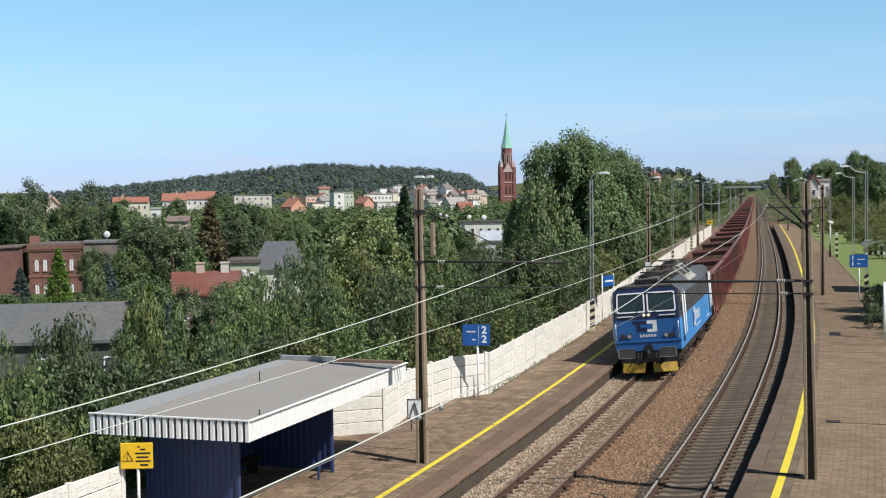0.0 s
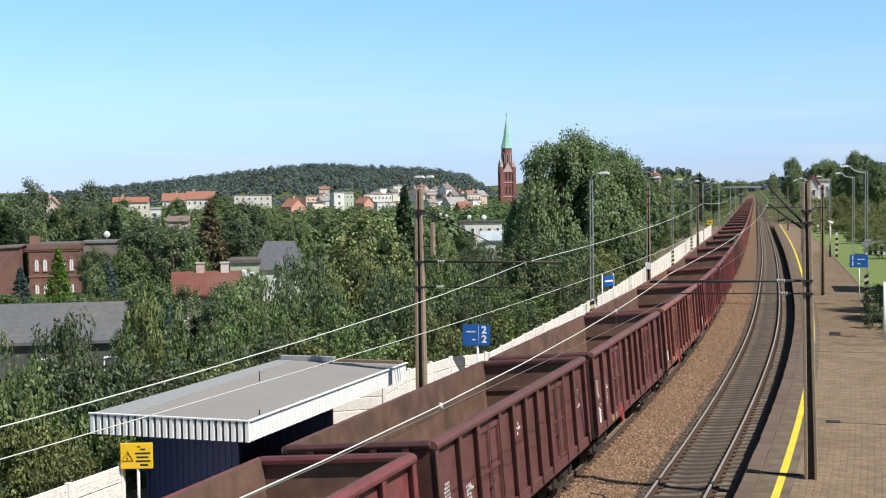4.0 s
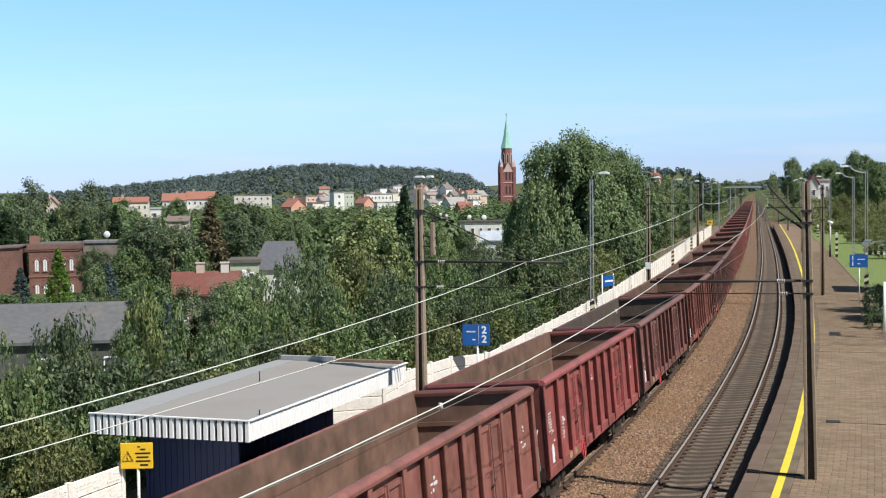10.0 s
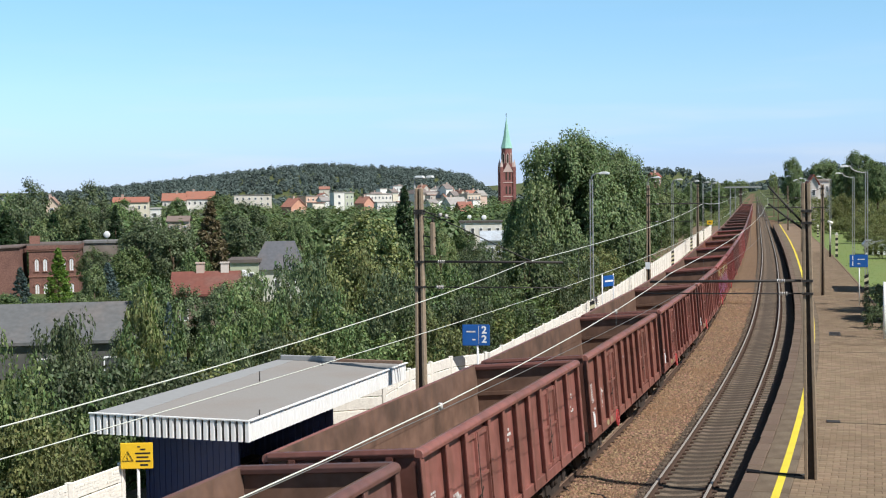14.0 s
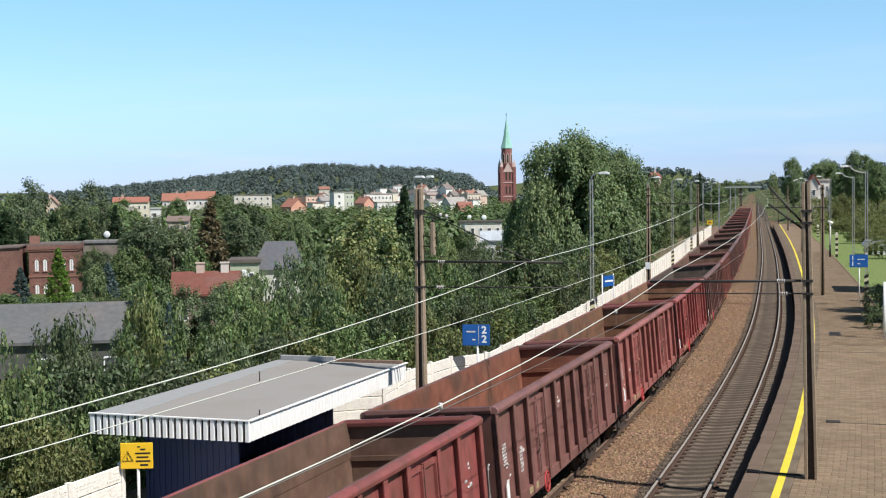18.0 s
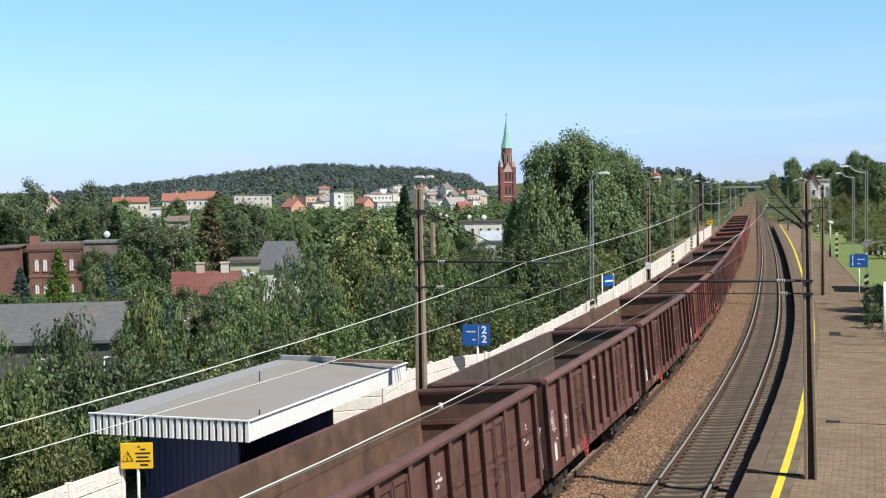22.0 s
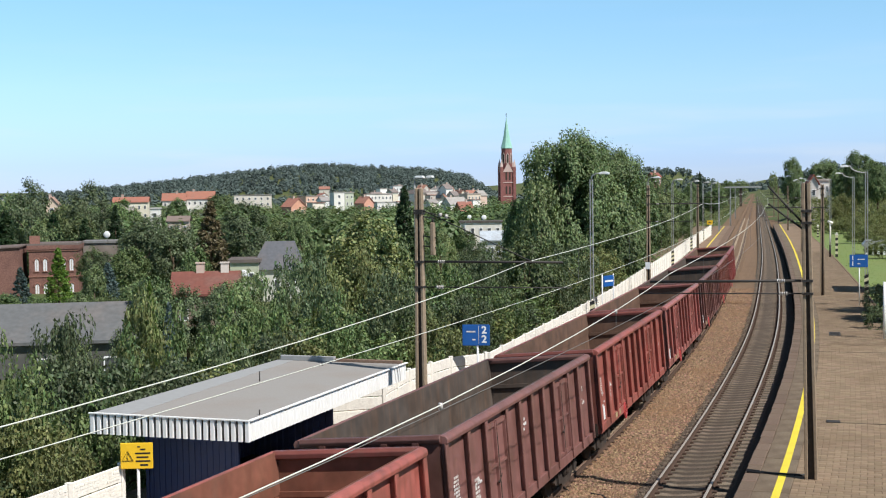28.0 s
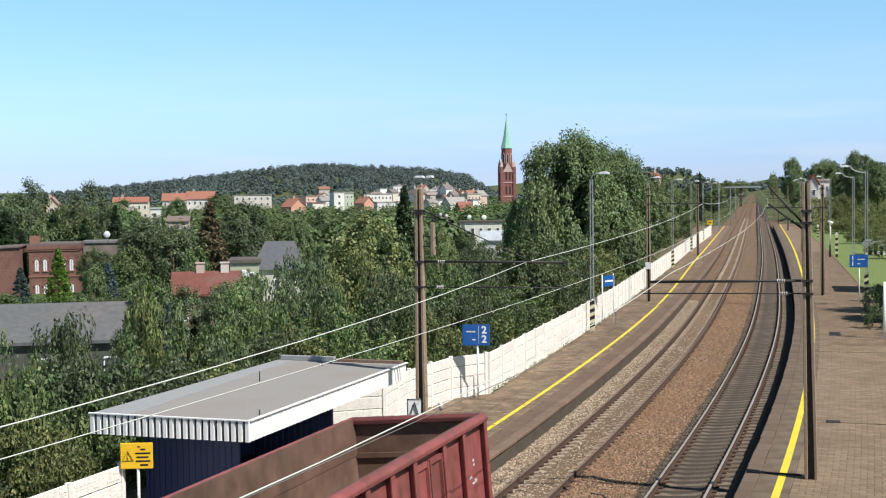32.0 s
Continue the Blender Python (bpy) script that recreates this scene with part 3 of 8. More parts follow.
def paving(parent, me, w, d, z, s0, s1, l0, l1, near_s, near_l, far_mat, seed, half_bond=True):
    """Blocks in courses across the platform: those of the near patch are pieces of their own."""
    rnd = random.Random(seed)
    v0, f0 = [tuple(v.co) for v in me.vertices], [tuple(p.vertices) for p in me.polygons]
    verts, faces, made = [], [], 0
    rows = int((s1 - s0) / d)
    for r in range(rows):
        s = s0 + (r + 0.5) * d
        h = heading(s)
        cols = int(round((l1 - l0) / w))
        ends = [l0 + w * c for c in range(cols + 1)]
        if half_bond and r % 2:
            ends = [l0] + [l0 + w * (c + 0.5) for c in range(cols)] + [l0 + w * cols]
        for a, b in zip(ends, ends[1:]):
            l, k = (a + b) / 2, (b - a) / w
            p = place(s, l, z + rnd.uniform(-0.006, 0.004))
            tilt = rnd.uniform(-0.012, 0.012)
            m = Matrix.Translation(p) @ Matrix.Rotation(-h, 4, "Z") @ Matrix.Rotation(tilt, 4, "X") @ Matrix.Diagonal((k, 1, 1, 1))
            if near_s[0] < s < near_s[1] and near_l[0] < l < near_l[1] and made < 290:
                o = new("paving_block", me)
                o.parent = parent
                o.matrix_basis = m
                made += 1
            else:
                b = len(verts)
                if s < 60:
                    verts += [tuple(m @ Vector(v)) for v in v0]
                    faces += [tuple(k + b for k in f) for f in f0]
                else:
                    verts += [tuple(m @ Vector(q)) for q in ((-w / 2 + 0.01, -d / 2 + 0.01, 0), (w / 2 - 0.01, -d / 2 + 0.01, 0), (w / 2 - 0.01, d / 2 - 0.01, 0), (-w / 2 + 0.01, d / 2 - 0.01, 0))]
                    faces.append((b, b + 1, b + 2, b + 3))
    tagged(raw("paving_blocks", verts, faces, far_mat, parent), kind="stuff")


def strip(parent, l0, l1, z, s0, s1, mat):
    """Smooth concrete slabs between the coping and the paving."""
    bm = bmesh.new()
    box(bm, l0 + 0.008, l1 - 0.008, -0.99, 0.99, -0.08, 0)
    tidy(bm, 0.01)
    me = bpy.data.meshes.new("edge_slab")
    bm.to_mesh(me)
    bm.free()
    me.materials.append(mat)
    rnd = random.Random(9)
    swept("far_edge_strip", list(np.arange(s0 + 80, s1, 4.0)), ((l0, z - 0.08), (l1, z - 0.08), (l1, z), (l0, z)), mat, parent, place)
    for i in range(40):
        o = new("edge_slab", me)
        o.parent = parent
        o.matrix_basis = stand(s0 + 1 + 2 * i, 0, z + rnd.uniform(-0.005, 0.003))


def coping(parent, l0, l1, z, s0, s1, step_s, mat, seed):
    rnd = random.Random(seed)
    bm = bmesh.new()
    box(bm, l0, l1, -step_s / 2 + 0.012, step_s / 2 - 0.012, -0.12, 0)
    tidy(bm, 0.02)
    me = bpy.data.meshes.new("coping_slab")
    bm.to_mesh(me)
    bm.free()
    me.materials.append(mat)
    n = int((s1 - s0) / step_s)
    swept("far_coping", list(np.arange(s0 + 130, s1, 4.0)), ((l0, z - 0.12), (l1, z - 0.12), (l1, z), (l0, z)), mat, parent, place)
    for i in range(min(n, 130)):
        s = s0 + (i + 0.5) * step_s
        o = new("coping_slab", me)
        o.parent = parent
        o.matrix_basis = stand(s, rnd.uniform(-0.012, 0.012), z + rnd.uniform(-0.008, 0.008), rnd.uniform(-0.2, 0.2))


def platform_pieces():
    strip(platform_left, -2.6, -1.99, PL_Z, 18, 268, M_STRIP_L)
    strip(platform_right, 6.125, 7.0, PR_Z, 18, 264, M_STRIP_R)
    coping(platform_left, -1.98, -1.68, PL_Z, 18, 268, 1.0, M_COPING, 3)
    coping(platform_right, 5.74, 6.12, PR_Z, 18, 264, 1.0, M_COPING_R, 4)
    paving(platform_right, block_mesh("paving_block", 0.345, 0.245, 0.055, M_PAVER), 0.35, 0.25, PR_Z, 20, 150, 7.0, 10.5, (28.5, 36), (7.0, 10.4), M_PAVER_STUFF, 5)
    paving(platform_left, block_mesh("paving_block", 0.345, 0.345, 0.055, M_PAVER_L), 0.35, 0.35, PL_Z, 20, 150, -9.6, -2.6, (30.5, 42), (-5.6, -2.5), M_PAVER_L_STUFF, 6)
    for parent, l0, l1, z, mat in ((platform_left, -5.6, -2.6, PL_Z, M_PAVER_L_STUFF), (platform_right, 7.0, 10.5, PR_Z, M_PAVER_STUFF)):
        swept("far_paving", list(np.arange(150, 267, 4.0)), ((l0, z - 0.05), (l1, z - 0.05), (l1, z), (l0, z)), mat, parent, place)


# ---- fence of concrete slabs between posts ----
def fence(run, z0, label):
    """run: (s, l) corners; bays of two metres with four slabs each."""
    f = thing("concrete_fence", Matrix(), label, "fence", kind="structure")
    pts = [place(s, l, z0) for s, l in run]
    post_me = slab_me = None
    rnd = random.Random(len(run))
    for a, b in zip(pts, pts[1:]):
        n = max(1, round((b - a).length / 2.0))
        turn = math.atan2(b.y - a.y, b.x - a.x)
        bay = (b - a).length / n
        for i in range(n + 1):
            p = a + (b - a) * (i / n)
            if i == n and b is not pts[-1]:
                continue
            if post_me is None:
                bm = bmesh.new()
                box(bm, -0.065, 0.065, -0.07, 0.07, -0.5, 1.61)
                tidy(bm, 0.015)
                post_me = part("fence_post", bm, M_FENCE, f).data
                o = f.children[-1]
            else:
                o = new("fence_post", post_me)
                o.parent = f
            o.matrix_basis = Matrix.Translation(p + Vector((0, 0, rnd.uniform(-0.02, 0.02)))) @ Matrix.Rotation(turn + rnd.uniform(-0.02, 0.02), 4, "Z")
        for i in range(n):
            c = a + (b - a) * ((i + 0.5) / n)
            for k in range(4):
                if slab_me is None:
                    bm = bmesh.new()
                    box(bm, -0.94, 0.94, -0.02, 0.02, 0.012, 0.388)
                    tidy(bm, 0.012)
                    # thin split-stone courses of uneven depth
                    for row in range(5):
                        x = -0.93
                        while x < 0.86:
                            x1 = min(0.93, x + rnd.uniform(0.28, 0.62))
                            z = 0.022 + row * 0.0725
                            for y in (-1, 1):
                                y0, y1 = sorted((y * 0.016, y * rnd.uniform(0.024, 0.036)))
                                box(bm, x, x1 - 0.012, y0, y1, z, z + rnd.uniform(0.055, 0.066))
                            x = x1
                    slab_me = part("fence_slab", bm, M_FENCE, f).data
                    o = [q for q in f.children if q.data is slab_me][0]
                else:
                    o = new("fence_slab", slab_me)
                    o.parent = f
                o.matrix_basis = Matrix.Translation(c + Vector((0, 0, -0.02 + 0.4 * k))) @ Matrix.Rotation(turn, 4, "Z") @ Matrix.Rotation(rnd.uniform(-0.015, 0.015), 4, "X") @ Matrix.Diagonal((bay / 2.0, 1, 1, 1))
    return f


def fences():
    fence([(214, -4.7), (160, -5.4), (120, -5.4), (97, -5.4), (79, -5.25), (64, -5.2), (54, -5.15), (45.3, -4.95)], PL_Z, "whitewashed concrete slab fence along the platform")
    fence([(45.2, -5.05), (43.8, -6.0), (40.2, -6.4), (36.9, -6.1), (35.7, -7.6), (35.4, -9.1)], PL_Z, "whitewashed concrete slab fence beside the shelter")
    fence([(23.6, -7.4), (9.6, -7.3)], PL_Z, "low whitewashed concrete fence behind the shelter")


# ---- waiting shelter ----
def shelter():
    m = stand(29.4, -6.55, PL_Z)
    h = thing("waiting_shelter", m, "blue sheet-metal waiting shelter with a flat grey roof and white fascia", "shelter")
    X0, X1, Y0, Y1, ZR = -2.1, 2.05, -5.05, 5.0, 2.60
    bm = bmesh.new()
    box(bm, X0, X1, Y0, Y1, ZR - 0.09, ZR)
    part("roof", tidy(bm, 0.01), M_ROOF_FELT, h)
    bm = bmesh.new()
    prism(bm, ((X0 + 0.01, Y0 + 0.03), (X0 + 1.0, Y0 + 0.03), (X0 + 0.55, Y1 - 0.2), (X0 + 0.01, Y1 - 0.2)), "z", ZR + 0.002, ZR + 0.012)
    part("flashing", bm, M_PALE_BLUE, h, "pale blue roof flashing")
    bm = bmesh.new()
    box(bm, X0 + 0.1, X0 + 1.9, Y1 - 0.16, Y1, ZR, ZR + 0.15)
    part("upstand", tidy(bm, 0.01), M_PALE_BLUE, h, "grey metal upstand")
    bm = bmesh.new()
    box(bm, X0 + 1.91, X1 - 0.05, Y1 - 0.14, Y1, ZR, ZR + 0.09)
    part("upstand", tidy(bm, 0.01), M_COPING, h, "brown timber upstand")

    def sheet(name, p, q, z0, z1, mat, pitch=0.19, deep=0.035, label=""):
        """Trapezoid sheeting from p to q, ribs upright."""
        p, q = Vector((*p, 0)), Vector((*q, 0))
        d = (q - p)
        n = max(1, round(d.length / pitch))
        out = Vector((d.y, -d.x, 0)).normalized()
        line = []
        for i in range(n):
            for t, o in ((0.0, 0), (0.30, 0), (0.34, 1), (0.95, 1), (1.0, 0))[:4 + (i == n - 1)]:
                line.append(p + d * ((i + t) / n) + out * (deep * o))
        line.append(q.copy())
        bm = bmesh.new()
        lo, hi = [bm.verts.new((v.x, v.y, z0)) for v in line], [bm.verts.new((v.x, v.y, z1)) for v in line]
        for i in range(len(line) - 1):
            bm.faces.new((lo[i], lo[i + 1], hi[i + 1], hi[i]))
        bm.normal_update()
        bmesh.ops.solidify(bm, geom=bm.faces, thickness=0.004)
        return part(name, bm, mat, h, label)

    fz0, fz1 = ZR - 0.47, ZR + 0.03
    # near-black board stands in for the shaded void between the slats
    bm = bmesh.new()
    box(bm, X0, X1 + 0.03, Y0 - 0.03, Y0, fz0 + 0.03, fz1 - 0.03)
    part("fascia_board", bm, M_POLE_DARK, h, "dark board for the shade between the fascia slats")
    first = None
    for k in range(24):
        x = X0 + 0.06 + k * (X1 - X0 - 0.06) / 23.0
        if first is None:
            bm = bmesh.new()
            prism(bm, ((-0.062, 0.0), (-0.045, -0.05), (0.045, -0.05), (0.062, 0.0)), "z", fz0, fz1 - 0.03)
            first = part("fascia_slat", tidy(bm), M_WHITE_METAL, h)
            o = first
        else:
            o = again(first, "fascia_slat", h)
        o.matrix_basis = pose(x, Y0 - 0.034, 0)
    sheet("fascia", (X1 + 0.03, Y0), (X1 + 0.03, Y1), fz0, fz1 - 0.02, M_WHITE_METAL, 0.2, 0.012, "white fascia")
    sheet("fascia", (X1 - 0.5, Y1 - 0.05), (X0, Y1 - 0.05), fz0, ZR - 0.01, M_WHITE_METAL, label="white ribbed fascia")
    sheet("fascia", (X0 - 0.03, Y1), (X0 - 0.03, Y0), fz0, ZR - 0.01, M_WHITE_METAL, label="white ribbed fascia")
    bm = bmesh.new()
    for p, q in (((X0 - 0.03, Y0 - 0.06), (X1 + 0.06, Y0 - 0.06)), ((X1 + 0.05, Y0 - 0.05), (X1 + 0.05, Y1 + 0.05))):
        bar(bm, (*p, fz1 - 0.01), (*q, fz1 - 0.01), 0.09, 0.025)
    part("edge_trim", bm, M_WHITE_METAL, h)
    W0, W1, S0, S1 = -1.25, 1.2, -4.0, 1.45
    sheet("front_wall", (W0, S0), (W1, S0), 0.05, ZR - 0.09, M_BLUE_METAL, 0.16, 0.014, "navy ribbed wall")
    sheet("back_wall", (W0, S1), (W0, S0), 0.05, ZR - 0.09, M_BLUE_METAL, label="navy ribbed wall")
    sheet("end_wall", (W1, S1), (W0, S1), 0.05, ZR - 0.09, M_BLUE_METAL, label="navy ribbed wall")
    for x, y in ((W1, S0), (W1, S1), (W0, S0), (W0, S1)):
        bm = bmesh.new()
        box(bm, x - 0.045, x + 0.045, y - 0.045, y + 0.045, 0, ZR - 0.09)
        part("post", tidy(bm, 0.008), M_BLUE_METAL, h, "blue steel post")
    bm = bmesh.new()
    bar(bm, (W1, S1 - 0.9, 0.42), (W1, S1, 0.42), 0.05)
    bar(bm, (W1, S1 - 0.9, 0.0), (W1, S1 - 0.9, 0.42), 0.05)
    part("end_rail", bm, M_BLUE_METAL, h)
    bm = bmesh.new()
    for k in range(3):
        box(bm, W0 + 0.15 + k * 0.15, W0 + 0.28 + k * 0.15, S0 + 0.4, S1 - 0.4, 0.43, 0.46)
    part("bench_seat", bm, M_POLE_DARK, h, "dark slatted bench")
    for y in (S0 + 0.7, -1.2, S1 - 0.7):
        bm = bmesh.new()
        box(bm, W0 + 0.18, W0 + 0.54, y - 0.03, y + 0.03, 0, 0.43)
        part("bench_leg", bm, M_IRON, h)
    for x, y, z in ((-0.55, 0.6, 0.28), (1.9, -4.2, 0.12), (-0.2, 4.0, 0.1)):
        bm = bmesh.new()
        tube(bm, ((x, y, ZR), (x, y, ZR + z)), 0.018, 6)
        part("roof_pin", bm, M_IRON, h)
    return h


# ---- catenary masts with cantilevers ----
def mast(s, l, z, track, height, arm_z, low_z, reach, label, light=False, tilt=0.0):
    """A concrete H-section mast. Its arm reaches towards the track, to x metres from the mast."""
    sgn = 1 if track == 2 else -1
    e = thing("catenary_mast", stand(s, l, z) @ Matrix.Rotation(radians(tilt), 4, "Y"), label, "catenary mast", "catenary masts")
    mat = M_STEEL_GREY if light else M_POLE
    for side in (-1, 1):
        bm = bmesh.new()
        w0, w1 = 0.125, 0.10
        v = [bm.verts.new(p) for p in [(side * ((0.122 if zz < 0.1 else 0.062) + sx * 0.040), sy * (w0 if zz < 0.1 else w1), zz) for zz in (-0.3, height) for sx, sy in ((-1, -1), (1, -1), (1, 1), (-1, 1))]]
        for q in ((3, 2, 1, 0), (4, 5, 6, 7), (0, 1, 5, 4), (1, 2, 6, 5), (2, 3, 7, 6), (3, 0, 4, 7)):
            bm.faces.new([v[k] for k in q])
        part("flange", tidy(bm, 0.012), mat, e)
    # on concrete masts the recess's shade is put into near-black web and battens
    bm = bmesh.new()
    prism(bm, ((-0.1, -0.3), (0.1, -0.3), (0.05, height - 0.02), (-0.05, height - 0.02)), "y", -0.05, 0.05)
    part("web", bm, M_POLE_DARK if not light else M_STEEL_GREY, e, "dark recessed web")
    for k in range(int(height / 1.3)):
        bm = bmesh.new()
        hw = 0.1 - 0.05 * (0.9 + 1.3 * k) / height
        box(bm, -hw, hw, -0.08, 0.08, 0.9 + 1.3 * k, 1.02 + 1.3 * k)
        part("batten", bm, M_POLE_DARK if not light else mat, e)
    az, lz = arm_z - z, low_z - z
    bm = bmesh.new()
    tube(bm, ((sgn * 0.15, 0, az), (sgn * reach, 0, az)), 0.035, 8)
    part("cantilever", bm, M_IRON, e, "dark cantilever tube")
    bm = bmesh.new()
    tube(bm, ((sgn * 0.15, 0, lz), (sgn * (reach + 0.25), 0, lz + 0.02)), 0.018, 6)
    part("steady_arm", bm, M_IRON, e)
    if s > 32 or sgn > 0:
        bm = bmesh.new()
        tube(bm, ((sgn * 0.12, 0, min(height - 0.25, az + 1.45)), (sgn * (reach - 0.9), 0, az + 0.03)), 0.016, 6)
        part("stay", bm, M_IRON, e)
    else:
        # two short struts lean out from the near mast of the polished track
        for z0, z1 in ((6.45, 7.4), (6.3, 6.95)):
            bm = bmesh.new()
            tube(bm, ((-0.1, 0, z0), (-0.92, 0, z1)), 0.026, 6)
            for k in range(3):
                q = 0.3 + k * 0.07
                tube(bm, ((-0.1 - 0.82 * q, 0, z0 + (z1 - z0) * q), (-0.1 - 0.82 * (q + 0.03), 0, z0 + (z1 - z0) * (q + 0.03))), 0.05, 8)
            part("strut", bm, M_IRON, e)
    for zz, xx in ((az, 0.55), (lz, 0.5)):
        bm = bmesh.new()
        for k in range(4):
            tube(bm, ((sgn * (xx + k * 0.055), 0, zz), (sgn * (xx + 0.03 + k * 0.055), 0, zz)), 0.048, 10)
        part("insulator", bm, M_PORCELAIN, e, "white porcelain insulator")
    for zz in (az, lz, min(height - 0.25, az + 1.45), height - 0.7):
        bm = bmesh.new()
        box(bm, -0.13, 0.13, -0.14, 0.14, zz - 0.03, zz + 0.03)
        part("clamp", bm, M_IRON, e)
    return e


def masts():
    near = mast(32.7, -3.33, PL_Z, 2, 7.85, 6.17, 5.45, 4.15, "weathered concrete catenary mast on the platform")
    # tension weight and its brackets beside the near mast
    bm = bmesh.new()
    box(bm, 0.34, 0.46, -0.08, 0.08, 5.95, 6.88)
    part("weight", tidy(bm, 0.02), M_POLE, near, "slim concrete tension weight")
    for z in (7.05, 6.5, 6.22):
        bm = bmesh.new()
        bar(bm, (0.1, 0, z), (0.5, 0, z - 0.06), 0.035)
        part("weight_bracket", bm, M_IRON, near)
    bm = bmesh.new()
    tube(bm, ((0.4, 0, 6.88), (0.4, 0, 7.02)), 0.03, 6)
    part("hanger", bm, M_IRON, near)
    bm = bmesh.new()
    tube(bm, ((0.1, 0, 7.2), (0.95, 0, 7.0)), 0.016, 5)
    part("stay_wire", bm, M_IRON, near)
    for x in (0.6, 0.78):
        bm = bmesh.new()
        tube(bm, ((x, 0, 7.1 - (x - 0.6) * 0.24), (x + 0.07, 0, 7.08 - (x - 0.6) * 0.24)), 0.06, 8)
        part("insulator", bm, M_PORCELAIN, near, "white porcelain insulator")
    far = mast(86.8, -3.9, PL_Z, 2, 8.0, 7.12, 5.9, 3.8, "weathered concrete catenary mast on the platform")
    bm = bmesh.new()
    box(bm, -0.2, 0.14, -0.17, -0.145, 2.25, 2.72)
    part("plate", bm, M_SIGN_WHITE, far, "plain white plate on the mast")
    mast(149.3, -3.95, PL_Z, 2, 8.2, 7.1, 5.9, 3.8, "dark catenary mast at the platform's far half")
    mast(232.5, -3.9, PL_Z, 2, 8.6, 7.1, 5.9, 3.8, "grey steel catenary mast", True)
    mast(300, -3.2, -0.8, 2, 9.4, 7.1, 5.9, 3.2, "grey steel catenary mast", True)
    mast(370, -3.2, -0.8, 2, 9.4, 7.1, 5.9, 3.2, "grey steel catenary mast", True)
    mast(31.7, 7.42, PR_Z, 1, 7.45, 5.80, 5.48, 3.95, "weathered concrete catenary mast with a cable down its side", tilt=-1.0)
    mast(88.4, 7.62, PR_Z, 1, 7.5, 6.75, 5.9, 3.7, "dark catenary mast on the sandy platform")
    mast(149.5, 7.7, PR_Z, 1, 7.6, 6.9, 5.9, 3.7, "dark catenary mast on the sandy platform")
    mast(225, 7.8, PR_Z, 1, 7.6, 6.9, 5.9, 3.7, "dark catenary mast on the sandy platform")
    mast(300, 7.4, -0.8, 1, 9.2, 6.9, 5.9, 3.2, "dark catenary mast beyond the platform")
    mast(372, 7.4, -0.8, 1, 9.2, 6.9, 5.9, 3.2, "dark catenary mast beyond the platform")


def wires():
    """Carrying and contact wires of both tracks, span by span."""
    spans = {2: ((-24, 6.3, 5.15), (32.6, 6.17, 5.12), (86.8, 7.12, 5.35), (149.3, 7.1, 5.4), (232.5, 7.1, 5.4), (300, 7.1, 5.4), (370, 7.1, 5.4), (450, 7.1, 5.4)),
             1: ((-24, 6.4, 5.35), (31.7, 5.95, 5.3), (88.4, 6.9, 5.5), (149.5, 6.9, 5.5), (225, 6.9, 5.5), (300, 6.9, 5.5), (372, 6.9, 5.5), (450, 6.9, 5.5))}
    for no, rows in spans.items():
        off = -0.2 if no == 2 else 3.9
        w = thing("overhead_wire", Matrix(), "overhead carrying wire and contact wire of the " + ("platform-side track" if no == 2 else "polished track"), "overhead wire", "overhead wires")
        for (s0, a0, c0), (s1, a1, c1) in zip(rows, rows[1:]):
            n = 16
            first = s0 < 0
            sag_a = 0.78 if first and no == 2 else (0.85 if first else 0.12 if s0 < 33 and no == 2 else 0.06 if s0 < 33 else 0.3)
            pa, pc = [], []
            for i in range(n + 1):
                t = i / n
                s = s0 + (s1 - s0) * t
                pa.append(place(s, off, a0 + (a1 - a0) * t - 4 * sag_a * t * (1 - t)))
                pc.append(place(s, off, c0 + (c1 - c0) * t - 0.1 * t * (1 - t)))
            bm = bmesh.new()
            tube(bm, pa, (0.0105 if no == 2 else 0.009) if s0 < 80 else 0.016, 6)
            part("carrying_wire", bm, M_WIRE, w)
            bm = bmesh.new()
            tube(bm, pc, 0.006 if no == 1 else 0.0085, 6)
            part("contact_wire", bm, M_WIRE_DARK if no == 1 else M_WIRE, w)
            for i in range(2, n - 1, 3) if no == 1 or not first else ():
                bm = bmesh.new()
                tube(bm, (pa[i], pc[i]), 0.004, 4)
                part("dropper", bm, M_WIRE_DARK, w)
                if no == 1 and s0 < 0:
                    bm = bmesh.new()
                    tube(bm, (pa[i] + Vector((0, 0, -0.06)), pa[i] + Vector((0, 0, 0.03))), 0.03, 6)
                    part("wire_clamp", bm, M_PORCELAIN, w)


